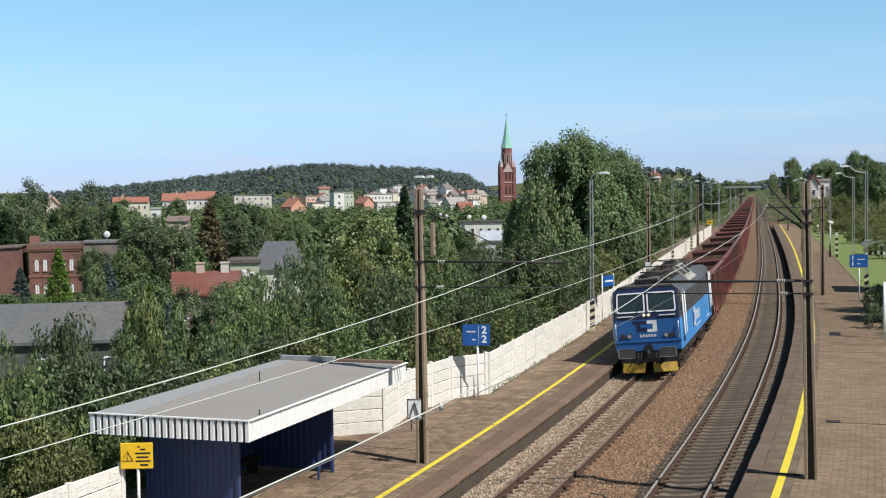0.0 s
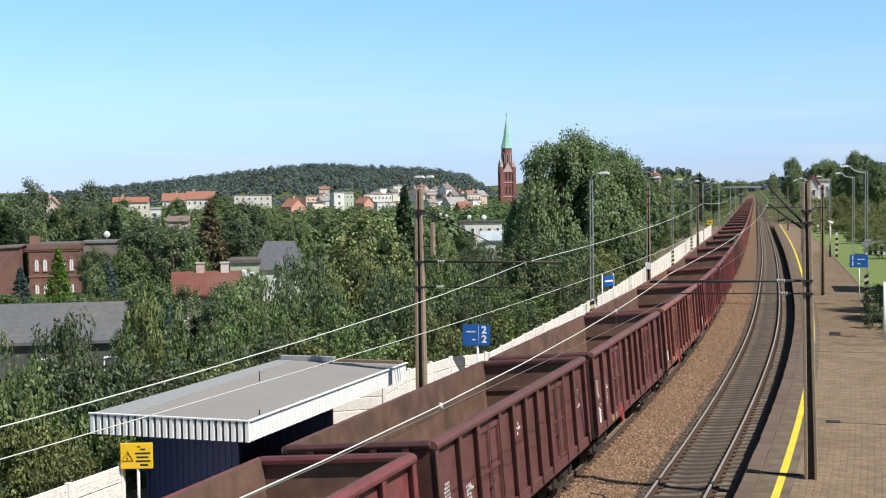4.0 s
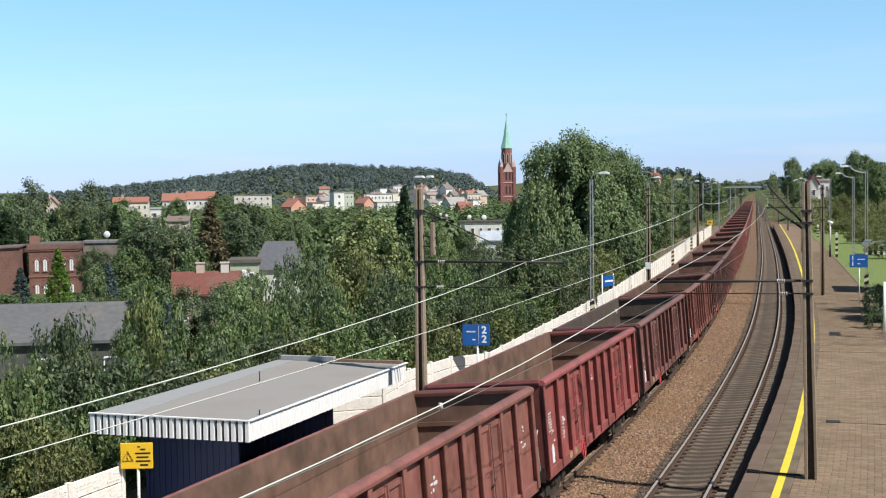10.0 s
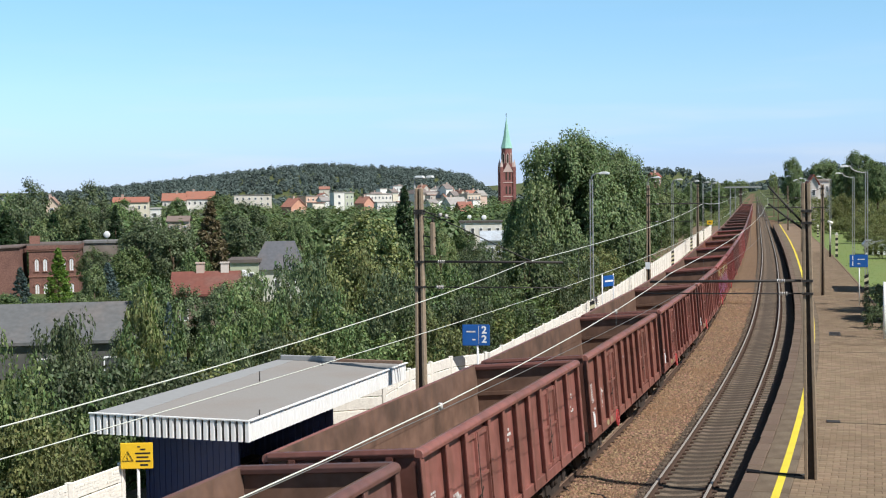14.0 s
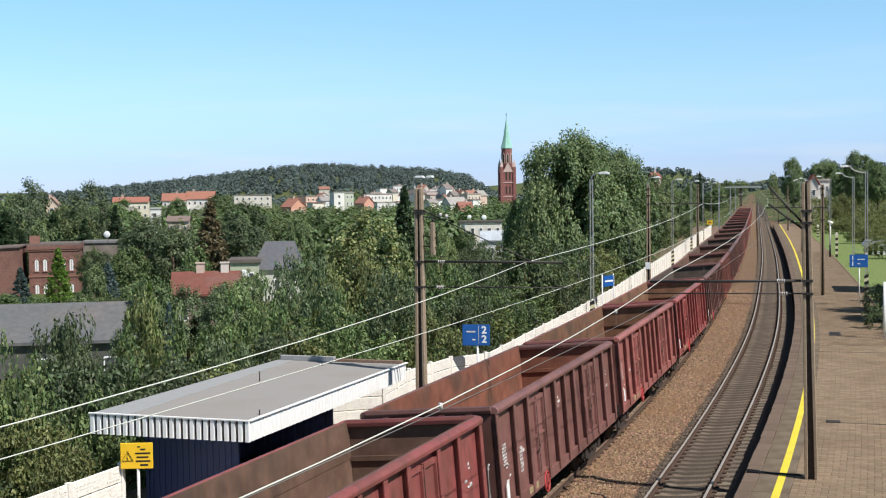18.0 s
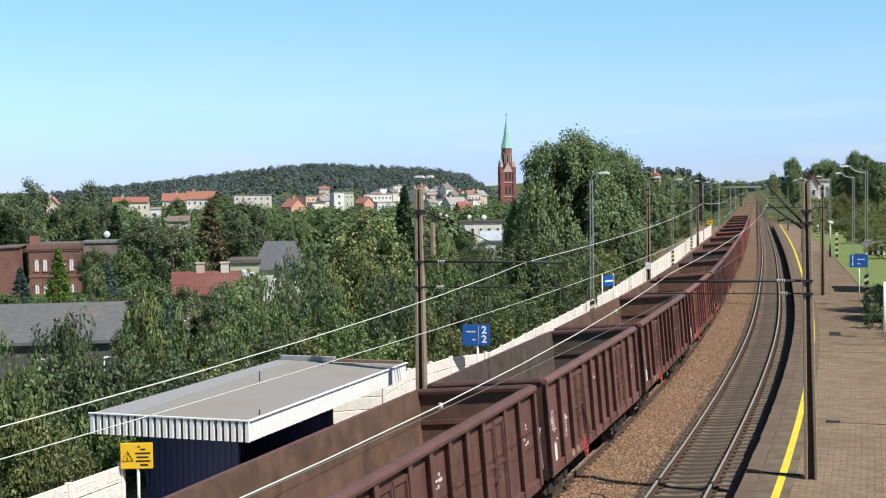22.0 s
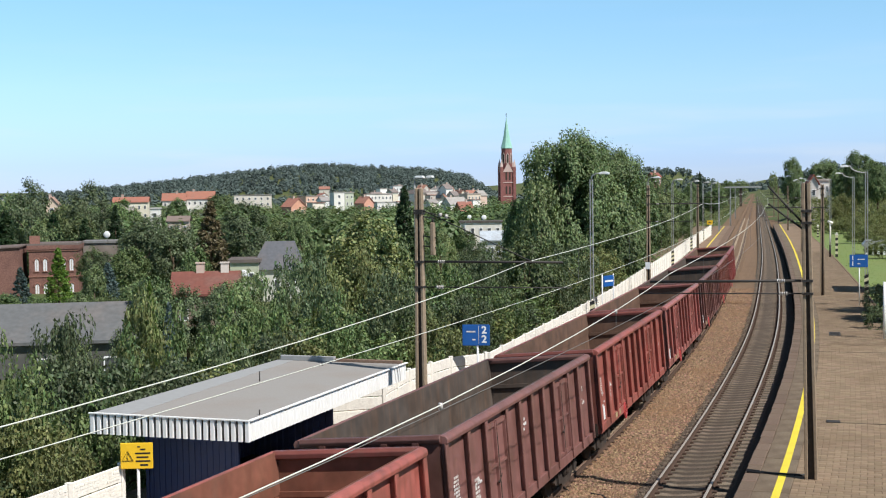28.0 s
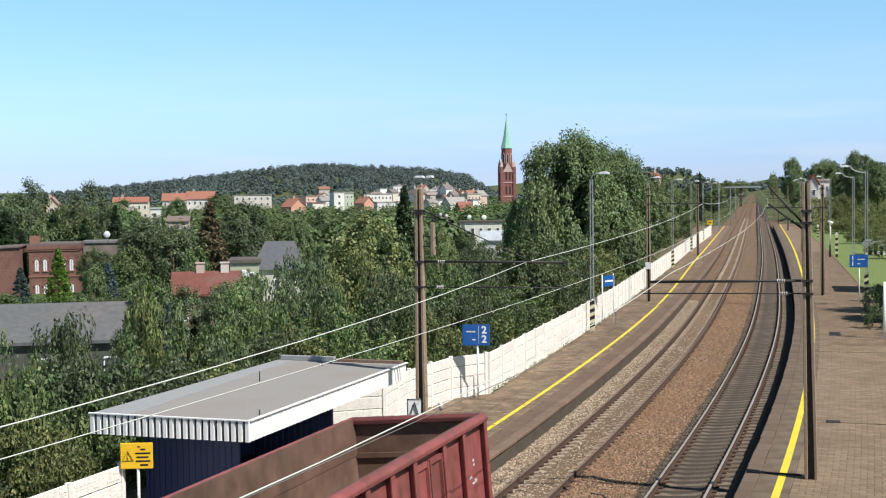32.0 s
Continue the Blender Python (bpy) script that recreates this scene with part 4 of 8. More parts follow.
# ---- platform lamps ----
def lamps():
    first = {}

    def lamp(s, l, z, striped, right):
        key = (striped, right)
        if key not in first:
            e = thing("platform_lamp", Matrix(), ("tall grey platform lamp with a striped black and cream foot" if striped else "tall grey platform lamp with a straight arm") if not right else
                      ("curved-top grey platform lamp with a striped foot" if striped else "curved-top grey platform lamp at the lawn"), "street lamp", "platform lamps")
            for x in (-0.085, 0.085):
                bm = bmesh.new()
                bar(bm, (x, 0, 0), (x * 0.75, 0, 8.3), 0.05, 0.10)
                part("shaft", bm, M_STEEL_GREY, e)
            bm = bmesh.new()
            for k in range(16):
                bar(bm, (-0.075, 0, 1.7 + k * 0.42), (0.075, 0, 1.7 + k * 0.42), 0.05, 0.05)
            tagged(part("rung", bm, M_POLE, e), kind="stuff")
            bm = bmesh.new()
            if right:
                tube(bm, [(-1.0 * math.sin(a) * 1.0 + 0.0 - 0.0, 0, 8.2 + 0.45 * (1 - math.cos(a)) * 1.0) for a in (0, 0.4, 0.8, 1.2, 1.57)], 0.035, 8)
                tube(bm, ((-1.0, 0, 8.65), (-1.25, 0, 8.62)), 0.035, 8)
            else:
                tube(bm, ((0, 0, 8.2), (0.05, 0, 8.5), (0.25, 0, 8.62), (0.5, 0, 8.64)), 0.035, 8)
            part("arm", bm, M_STEEL_GREY, e)
            bm = bmesh.new()
            x0, x1 = (-1.62, -1.1) if right else (0.42, 0.98)
            prism(bm, ((x0, 8.58), (x1, 8.56), (x1, 8.66), (x1 - 0.15, 8.72), (x0 + 0.1, 8.70), (x0, 8.64)), "y", -0.1, 0.1)
            part("lamp_head", tidy(bm, 0.02), M_SIGN_WHITE, e, "pale lamp head")
            if striped:
                for k in range(8):
                    bm = bmesh.new()
                    z0 = 0.02 + k * 0.2
                    v = [bm.verts.new(p) for p in ((-0.13, -0.065, z0), (0.13, -0.065, z0 + 0.12), (0.13, -0.065, z0 + 0.32), (-0.13, -0.065, z0 + 0.2), (-0.13, 0.065, z0), (0.13, 0.065, z0 + 0.12), (0.13, 0.065, z0 + 0.32), (-0.13, 0.065, z0 + 0.2))]
                    for q in ((0, 1, 2, 3), (7, 6, 5, 4), (0, 4, 5, 1), (1, 5, 6, 2), (2, 6, 7, 3), (3, 7, 4, 0)):
                        bm.faces.new([v[i] for i in q])
                    part("stripe", tidy(bm), M_BLACK if k % 2 else M_STRIPE, e)
            first[key] = e
            e.matrix_basis = stand(s, l, z)
            return e
        return copy_thing(first[key], stand(s, l, z))

    for s, l in ((67.3, -4.85), (98.5, -5.05), (124.5, -5.1), (157.5, -5.1), (190, -5.0), (225, -5.0)):
        lamp(s, l, PL_Z, True, False)
    # a thin double-headed lamp behind the fence
    e = thing("yard_lamp", stand(43.0, -7.05, 0.0), "thin grey yard lamp with two flat heads", "street lamp")
    bm = bmesh.new()
    tube(bm, ((0, 0, -1.6), (0, 0, 5.0), (0, 0, 8.66)), 0.035, 8)
    part("shaft", bm, M_STEEL_GREY, e)
    bm = bmesh.new()
    tube(bm, ((-0.05, 0, 8.62), (0.6, 0, 8.66)), 0.02, 6)
    part("arm", bm, M_STEEL_GREY, e)
    for x0, x1 in ((0.03, 0.36), (0.47, 0.72)):
        bm = bmesh.new()
        prism(bm, ((x0, 8.66), (x1, 8.66), (x1, 8.71), (x1 - 0.06, 8.74), (x0 + 0.06, 8.74), (x0, 8.71)), "y", -0.12, 0.12)
        part("lamp_head", tidy(bm, 0.01), M_SIGN_WHITE, e, "pale lamp head")
    for s, l in ((84.1, 10.2), (194, 10.3)):
        lamp(s, l, PR_Z, True, True)
    for s, l in ((122.8, 11.6), (158, 11.2), (228, 10.6), (262, 11.2)):
        lamp(s, l, PR_Z - 0.05, False, True)


# ---- signs ----
def words(parent, name, text, size, m, mat, label=""):
    cu = bpy.data.curves.new(name, "FONT")
    cu.body, cu.size, cu.extrude, cu.align_x, cu.align_y = text, size, 0.002, "CENTER", "CENTER"
    cu.offset = size * 0.03
    tmp = bpy.data.objects.new(name, cu)
    scene.collection.objects.link(tmp)
    me = bpy.data.meshes.new_from_object(tmp.evaluated_get(bpy.context.evaluated_depsgraph_get()))
    bpy.data.objects.remove(tmp)
    bpy.data.curves.remove(cu)
    me.materials.clear()
    me.materials.append(mat)
    o = new(name, me)
    o.parent, o.matrix_basis = parent, m
    return tagged(o, label) if label else o


def flat_sign(m, w, h, z, label, posts, board_mat, kind_name):
    """A board that faces -y, its middle z metres up."""
    e = thing(kind_name, m, label, "sign")
    bm = bmesh.new()
    box(bm, -w / 2, w / 2, -0.03, 0.0, z - h / 2, z + h / 2)
    part("board", tidy(bm, 0.012), board_mat, e)
    for x, top in posts:
        bm = bmesh.new()
        tube(bm, ((x, 0.035, 0), (x, 0.035, top)), 0.035, 10)
        part("post", bm, M_SIGN_WHITE, e, "white post")
    return e


def tiny_bars(parent, rows, y, mat, name="bar"):
    """Lines of writing too small to read, as plain bars: (x0, x1, z, height)."""
    bm = bmesh.new()
    for x0, x1, z, hh in rows:
        box(bm, x0, x1, y - 0.004, y, z - hh / 2, z + hh / 2)
    return part(name, bm, mat, parent)


UPRIGHT = Matrix.Rotation(math.pi / 2, 4, "X")


def signs():
    turn_l, turn_r = -2.0, 10.0
    # platform number boards
    e = flat_sign(stand(43.8, -5.0, PL_Z, turn_l + 14), 1.02, 0.78, 2.42, "blue platform number board reading 2 on a white post", ((0.05, 2.3),), M_SIGN_BLUE, "platform_sign")
    for z in (2.6, 2.26):
        words(e, "numeral", "2", 0.38, Matrix.Translation((0.3, -0.036, z)) @ UPRIGHT, M_SIGN_WHITE)
    tiny_bars(e, ((-0.36, -0.02, 2.55, 0.055), (-0.14, -0.02, 2.25, 0.055)), -0.032, M_STENCIL, "small_writing")
    tiny_bars(e, ((0.09, 0.105, 2.42, 0.66),), -0.032, M_STENCIL, "divider")
    e = flat_sign(stand(80.8, 9.55, PR_Z, turn_r), 1.1, 0.78, 2.75, "blue platform number board reading 1 on a white post", ((0.05, 2.6),), M_SIGN_BLUE, "platform_sign")
    for z in (2.93, 2.57):
        words(e, "numeral", "1", 0.38, Matrix.Translation((-0.36, -0.036, z)) @ UPRIGHT, M_SIGN_WHITE)
    tiny_bars(e, ((-0.08, 0.36, 2.85, 0.055), (-0.08, 0.1, 2.58, 0.055)), -0.032, M_STENCIL, "small_writing")
    # station name board on two posts
    e = flat_sign(stand(70.6, -4.45, PL_Z, 62), 0.98, 0.62, 2.56, "blue and white station name board between two white posts", ((-0.54, 2.95), (0.54, 2.95)), M_SIGN_BLUE, "station_sign")
    tiny_bars(e, ((-0.36, 0.4, 2.56, 0.1),), -0.032, M_SIGN_WHITE, "name_bar")
    # yellow warning board
    e = flat_sign(stand(23.6, -6.98, PL_Z - 0.22, 22), 0.74, 0.60, 2.03, "yellow high-voltage warning board on a grey post", ((0.02, 2.3),), M_SIGN_YELLOW, "warning_sign")
    tiny_bars(e, [(0.02, 0.08, 2.24, 0.03), (0.08, 0.2, 2.18, 0.035), (-0.03, 0.31, 2.09, 0.035), (0.0, 0.27, 2.0, 0.035), (-0.02, 0.31, 1.91, 0.035), (0.08, 0.26, 1.82, 0.04)], -0.033, M_BLACK, "small_writing")
    bm = bmesh.new()
    for p, q in (((-0.33, 1.92), (-0.08, 1.92)), ((-0.08, 1.92), (-0.205, 2.14)), ((-0.205, 2.14), (-0.33, 1.92)), ((-0.2, 2.08), (-0.22, 2.0)), ((-0.22, 2.0), (-0.19, 1.95))):
        bar(bm, (p[0], -0.035, p[1]), (q[0], -0.035, q[1]), 0.022, 0.006)
    part("triangle", bm, M_BLACK, e)
    # white indicator with a black wedge on the mast
    e = flat_sign(stand(32.35, -3.42, PL_Z, 16), 0.42, 0.56, 1.62, "white indicator plate with a black wedge on the mast", (), M_SIGN_WHITE, "indicator_plate")
    bm = bmesh.new()
    for p, q in (((-0.12, 1.4), (0.0, 1.82)), ((0.0, 1.82), (0.12, 1.4))):
        bar(bm, (p[0], -0.036, p[1]), (q[0], -0.036, q[1]), 0.105, 0.006)
    for p, q in (((-0.2, 1.345), (0.2, 1.345)), ((-0.2, 1.895), (0.2, 1.895)), ((-0.2, 1.345), (-0.2, 1.895)), ((0.2, 1.345), (0.2, 1.895))):
        bar(bm, (p[0], -0.034, p[1]), (q[0], -0.034, q[1]), 0.03, 0.008)
    part("wedge", bm, M_BLACK, e)
    bm = bmesh.new()
    bar(bm, (-0.1, 0.01, 1.5), (0.3, 0.2, 1.5), 0.03)
    bar(bm, (-0.1, 0.01, 1.0), (-0.1, 0.01, 1.4), 0.04)
    part("bracket", bm, M_IRON, e)
    # small yellow plate far down the platform
    e = flat_sign(stand(214, -4.9, PL_Z, 0), 0.95, 0.7, 2.1, "small yellow plate at the platform's end", ((0.0, 1.9),), M_SIGN_YELLOW, "yellow_plate")
    tiny_bars(e, ((-0.2, 0.2, 2.1, 0.12),), -0.033, M_BLACK, "small_writing")
    # striped posts and a white post on the sandy platform
    for s, l, hh in ((137.8, 10.85, 2.3), (192.9, 11.3, 1.6)):
        e = thing("striped_post", stand(s, l, PR_Z), "short post with black and cream stripes at the lawn's edge", "marker post", "striped posts")
        for k in range(8):
            bm = bmesh.new()
            box(bm, -0.13, 0.13, -0.08, 0.08, k * hh / 8, (k + 1) * hh / 8)
            part("band", bm, (M_BLACK, M_STRIPE)[k % 2], e)
        bm = bmesh.new()
        prism(bm, ((-0.2, hh), (0.2, hh), (0.0, hh + 0.3)), "y", -0.08, 0.08)
        part("cap", tidy(bm), M_FENCE, e)
    e = thing("signal_post", stand(137.8, 10.2, PR_Z), "slim pale post with a dark foot and a small loudspeaker", "post")
    bm = bmesh.new()
    tube(bm, ((0, 0, 1.2), (0, 0, 3.6)), 0.07, 8)
    part("shaft", bm, M_FENCE, e)
    bm = bmesh.new()
    tube(bm, ((0, 0, 0), (0, 0, 1.25)), 0.1, 8)
    part("foot", bm, M_IRON, e)
    bm = bmesh.new()
    tube(bm, ((-0.25, 0, 3.75), (0.25, 0, 3.5)), 0.1, 8, r2=0.18)
    part("loudspeaker", bm, M_FENCE, e)
    e = thing("white_post", stand(63.0, 10.0, PR_Z), "plain white painted post at the lawn", "post")
    bm = bmesh.new()
    tube(bm, ((0, 0, 0), (0, 0, 2.75)), 0.065, 10)
    part("shaft", bm, M_SIGN_WHITE, e)
    bm = bmesh.new()
    box(bm, -0.05, 0.6, -0.02, 0.02, 2.2, 2.75)
    part("plate", bm, M_SIGN_WHITE, e)


# ---- odds and ends ----
def clutter():
    e = thing("drain_cover", stand(64.8, 7.75, PR_Z), "dark rectangular drain cover in the paving", "drain cover")
    bm = bmesh.new()
    box(bm, -0.28, 0.28, -0.85, 0.85, -0.02, 0.006)
    for k in range(6):
        box(bm, -0.22, 0.22, -0.72 + k * 0.26, -0.62 + k * 0.26, 0.006, 0.012)
    part("cover", bm, M_IRON, e)
    # black cable lying over the ballast by the joint of the rails
    e = thing("track_cable", Matrix(), "black bonding cable lying across the ballast", "cable")
    bm = bmesh.new()
    tube(bm, [railed(s, u, w) for s, u, w in ((32.6, 0.78, -0.12), (32.3, 1.0, -0.19), (32.2, 1.5, -0.2), (31.9, 2.0, -0.22), (31.3, 2.3, -0.24), (30.9, 2.75, -0.3))], 0.035, 6)
    part("cable", bm, M_BLACK, e)
    e = thing("cable_duct", Matrix(), "cable duct across the platform to the mast", "cable")
    bm = bmesh.new()
    tube(bm, [place(32.0, l, PR_Z + 0.015) for l in (5.8, 6.4, 6.9, 7.3)], 0.035, 6)
    part("cable", bm, M_BLACK, e)
    for s, l0, l1, z in ((39.8, 7.4, 10.4, PR_Z), (57.5, 6.2, 10.4, PR_Z)):
        e = thing("expansion_joint", Matrix(), "dark open joint across the paving", "paving joint")
        bm = bmesh.new()
        bar(bm, place(s, l0, z + 0.006), place(s, l1, z + 0.006), 0.035, 0.006)
        part("strip", bm, M_IRON, e)
    e = thing("cast_plate", stand(39.9, 7.75, PR_Z), "small iron plate in the paving", "plate")
    bm = bmesh.new()
    box(bm, -0.22, 0.2, -0.2, 0.2, 0, 0.03)
    part("plate", tidy(bm, 0.01), M_IRON, e)
    e = thing("ballast_frame", stand(44.2, -5.75, PL_Z), "small bent grey pipe frame in front of the fence", "pipe frame")
    bm = bmesh.new()
    tube(bm, ((0, 0, 0), (0, 0, 0.8), (0.5, 0.1, 0.8), (0.5, 0.1, 0)), 0.03, 6)
    part("pipe", bm, M_STEEL_GREY, e)
    # waiting hut on the lawn, and a taller unseen block added to shade the paving
    e = thing("lawn_hut", Matrix.Translation((47.3, 138.0, 0.72)) @ Matrix.Rotation(-0.25, 4, "Z"), "low grey-roofed shed with white posts on the lawn", "shed")
    bm = bmesh.new()
    prism(bm, ((-2.1, 0.98), (2.3, 0.98), (2.3, 1.3), (1.9, 1.62), (-1.7, 1.62), (-2.1, 1.2)), "y", -1.2, 1.2)
    part("roof", tidy(bm, 0.02), M_STEEL_GREY, e)
    bm = bmesh.new()
    box(bm, -1.8, 2.0, 0.9, 1.0, 0, 0.98)
    part("back_wall", bm, M_WALL, e)
    for k in range(7):
        bm = bmesh.new()
        box(bm, -1.85 + k * 0.6, -1.6 + k * 0.6, -1.1, -0.98, 0, 0.98)
        part("post", bm, M_SIGN_WHITE, e)
    e = thing("platform_kiosk", stand(92.3, 14.2, 0.75), "plain plastered block added out of view to shade the paving", "kiosk")
    bm = bmesh.new()
    box(bm, -1.75, 1.75, -2.6, 2.6, 0, 4.8)
    o = part("wall", bm, M_PLASTER, e)
    o.color = (0.6, 0.55, 0.45, 1)
    bm = bmesh.new()
    box(bm, -1.85, 1.85, -2.7, 2.7, 4.8, 5.0)
    part("roof", tidy(bm, 0.02), M_ROOF_FELT, e)


fences()
shelter()
masts()
wires()
lamps()
signs()
clutter()


# ---- the train: a locomotive and 42 open wagons ----
WAGON, LOCO = 14.04, 16.8


def wagon_model():
    """An open four-axle wagon; its origin lies at rail height in its middle and y runs to its front."""
    w = thing("open_wagon", Matrix(), "empty rust-red open freight wagon with vertical ribs", "freight wagon", group="wagons of the train")
    L, W, Z0, Z1 = 6.455, 1.416, 1.16, 3.353
    parts = {}
    bm = bmesh.new()
    box(bm, -W, W, -L, L, Z0 - 0.06, Z0 + 0.02)
    parts["floor"] = part("floor", bm, M_LINING, w)
    posts = (-6.41, -5.0, -3.8, -2.2, -1.1, 0.0, 1.1, 2.2, 3.8, 5.0, 6.41)
    for side in (-1, 1):
        bm = bmesh.new()
        box(bm, side * (W - 0.02) - 0.012, side * (W - 0.02) + 0.012, -L, L, Z0, Z1 - 0.04)
        part("side_wall", bm, M_PAINT, w)
        bm = bmesh.new()
        # inner lining: one sheet that bulges a little between the ribs
        x = side * (W - 0.045)
        ys = sorted(list(posts) + [(a + b) / 2 for a, b in zip(posts, posts[1:])])
        grid = [[bm.verts.new((x + side * (0.012 if k % 2 and z == 2.0 else 0.0), y, z)) for z in (Z0 + 0.02, 2.0, 2.62)] for k, y in enumerate(ys)]
        for a, b in zip(grid, grid[1:]):
            for q in range(2):
                bm.faces.new((a[q], b[q], b[q + 1], a[q + 1]) if side < 0 else (b[q], a[q], a[q + 1], b[q + 1]))
        part("lining", bm, M_LINING, w)
        bm = bmesh.new()
        a, b = sorted((side * (W - 0.012), side * (W - 0.058)))
        box(bm, a, b, -L + 0.06, L - 0.06, 2.60, Z1 + 0.03)
        part("lining_band", bm, M_LINING, w)
        bm = bmesh.new()
        prism(bm, [(side * x, z) for x, z in ((W - 0.03, Z1 - 0.12), (W + 0.15, Z1 - 0.12), (W + 0.165, Z1 - 0.04), (W + 0.13, Z1 + 0.02), (W + 0.06, Z1 + 0.045), (W + 0.0, Z1 + 0.04), (W - 0.03, Z1 + 0.01))], "y", -L - 0.02, L + 0.02)
        part("top_rim", tidy(bm, 0.012), M_PAINT, w)
        bm = bmesh.new()
        box(bm, side * (W + 0.02) - 0.06, side * (W + 0.02) + 0.06, -L, L, Z0 - 0.22, Z0 + 0.03)
        part("sill", tidy(bm, 0.01), M_PAINT, w)
        for y in posts:
            if y in (-3.0, 3.0):
                continue
            bm = bmesh.new()
            d, ww = 0.118, 0.09
            for x0, x1, hw in ((W - 0.02, W + d - 0.01, 0.014), (W + d - 0.022, W + d, ww)):
                a, b = sorted((side * x0, side * x1))
                box(bm, a, b, y - hw, y + hw, Z0 - 0.14, Z1 - 0.115)
            part("rib", tidy(bm), M_PAINT, w)
        for c in (-3.0, 3.0):
            for leaf in (-1, 1):
                bm = bmesh.new()
                y0, y1 = sorted((c + leaf * 0.03, c + leaf * 0.72))
                x0, x1 = sorted((side * (W + 0.004), side * (W + 0.022)))
                box(bm, x0, x1, y0, y1, Z0 + 0.06, Z1 - 0.26)
                for z0, z1 in ((Z0 + 0.06, Z0 + 0.14), (Z1 - 0.36, Z1 - 0.26), (2.15, 2.21)):
                    a, b = sorted((side * (W + 0.02), side * (W + 0.07)))
                    box(bm, a, b, y0, y1, z0, z1)
                for yy in (y0, y1 - 0.06):
                    a, b = sorted((side * (W + 0.02), side * (W + 0.085)))
                    box(bm, a, b, yy, yy + 0.06, Z0 + 0.06, Z1 - 0.26)
                part("door_leaf", bm, M_PAINT, w)
            bm = bmesh.new()
            bar(bm, (side * (W + 0.075), c, Z0 + 0.2), (side * (W + 0.075), c, Z1 - 0.5), 0.03)
            bar(bm, (side * (W + 0.075), c - 0.12, 1.95), (side * (W + 0.075), c + 0.12, 1.8), 0.035)
            part("latch", bm, M_UNDER, w)
        # stencilled markings, too small to read
        bm = bmesh.new()
        rnd = random.Random(7 if side > 0 else 8)
        for cy, cz in ((-5.62, 2.25), (4.35, 1.95), (0.55, 2.45), (5.62, 1.8)):
            for _ in range(5):
                y, z, wy, wz = cy + rnd.uniform(-0.28, 0.18), cz + rnd.uniform(-0.3, 0.3), rnd.uniform(0.07, 0.26), rnd.uniform(0.03, 0.07)
                a, b = sorted((side * (W + 0.0), side * (W + 0.006)))
                box(bm, a, b, y, y + wy, z, z + wz)
        for cy, cz, wide, tall in ((5.72, 2.25, 0.36, 0.5), (4.4, 1.9, 0.3, 0.6)):
            for r in range(7):
                z = cz - tall / 2 + r * tall / 7
                y0 = cy - wide / 2 + rnd.uniform(0, 0.06)
                a, b = sorted((side * W, side * (W + 0.006)))
                for _ in range(3):
                    y1 = y0 + rnd.uniform(0.05, 0.11)
                    box(bm, a, b, y0, y1, z, z + tall / 7 * 0.62)
                    y0 = y1 + rnd.uniform(0.015, 0.05)
        tagged(part("stencil", bm, M_STENCIL, w), "white stencilled marks", kind="stuff")
        bm = bmesh.new()
        a, b = sorted((side * (W + 0.08), side * (W + 0.095)))
        box(bm, a, b, 5.85, 6.05, 1.28, 1.66)
        part("label_plate", bm, M_SIGN_WHITE, w, "white label plate")
        bm = bmesh.new()
        a, b = sorted((side * (W + 0.075), side * (W + 0.09)))
        box(bm, a, b, 3.35, 4.2, 1.02, 1.17)
        part("sill_board", bm, M_SILL_BOARD, w, "scuffed ochre board on the sill")
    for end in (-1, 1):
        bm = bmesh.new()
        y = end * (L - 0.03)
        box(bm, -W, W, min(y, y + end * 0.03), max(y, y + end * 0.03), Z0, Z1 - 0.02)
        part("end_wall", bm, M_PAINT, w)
        bm = bmesh.new()
        y = end * (L - 0.05)
        box(bm, -W + 0.05, W - 0.05, min(y, y + end * 0.012), max(y, y + end * 0.012), Z0 + 0.02, Z1 - 0.05)
        for z in (2.55,):
            box(bm, -W + 0.05, W - 0.05, min(y, y - end * 0.05), max(y, y - end * 0.05), z, z + 0.1)
        part("end_lining", bm, M_LINING, w)
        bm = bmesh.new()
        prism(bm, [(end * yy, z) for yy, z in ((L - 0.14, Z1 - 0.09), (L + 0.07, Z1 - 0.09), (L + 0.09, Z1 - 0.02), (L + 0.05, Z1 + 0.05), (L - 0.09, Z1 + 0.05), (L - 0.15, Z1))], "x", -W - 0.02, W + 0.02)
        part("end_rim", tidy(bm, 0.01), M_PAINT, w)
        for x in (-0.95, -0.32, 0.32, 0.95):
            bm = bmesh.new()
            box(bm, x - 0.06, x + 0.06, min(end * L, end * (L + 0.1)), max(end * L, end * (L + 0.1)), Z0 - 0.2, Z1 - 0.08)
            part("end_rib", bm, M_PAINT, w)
        bm = bmesh.new()
        tube(bm, ((-1.3, end * (L + 0.12), 1.2), (-1.3, end * (L + 0.2), 1.5), (-1.3, end * (L + 0.2), 2.1), (-1.3, end * (L + 0.1), 2.2)), 0.02, 5)
        tube(bm, ((1.3, end * (L + 0.12), 1.2), (1.3, end * (L + 0.2), 1.5), (1.3, end * (L + 0.2), 2.1), (1.3, end * (L + 0.1), 2.2)), 0.02, 5)
        part("grab_rail", bm, M_STEEL_GREY, w, "bare metal grab rail")
        for x in (-0.875, 0.875):
            bm = bmesh.new()
            tube(bm, ((x, end * 6.4, 1.06), (x, end * 6.93, 1.06)), 0.09, 10)
            tube(bm, ((x, end * 6.93, 1.06), (x, end * 6.99, 1.06)), 0.22, 14)
            part("buffer", bm, M_UNDER, w)
        bm = bmesh.new()
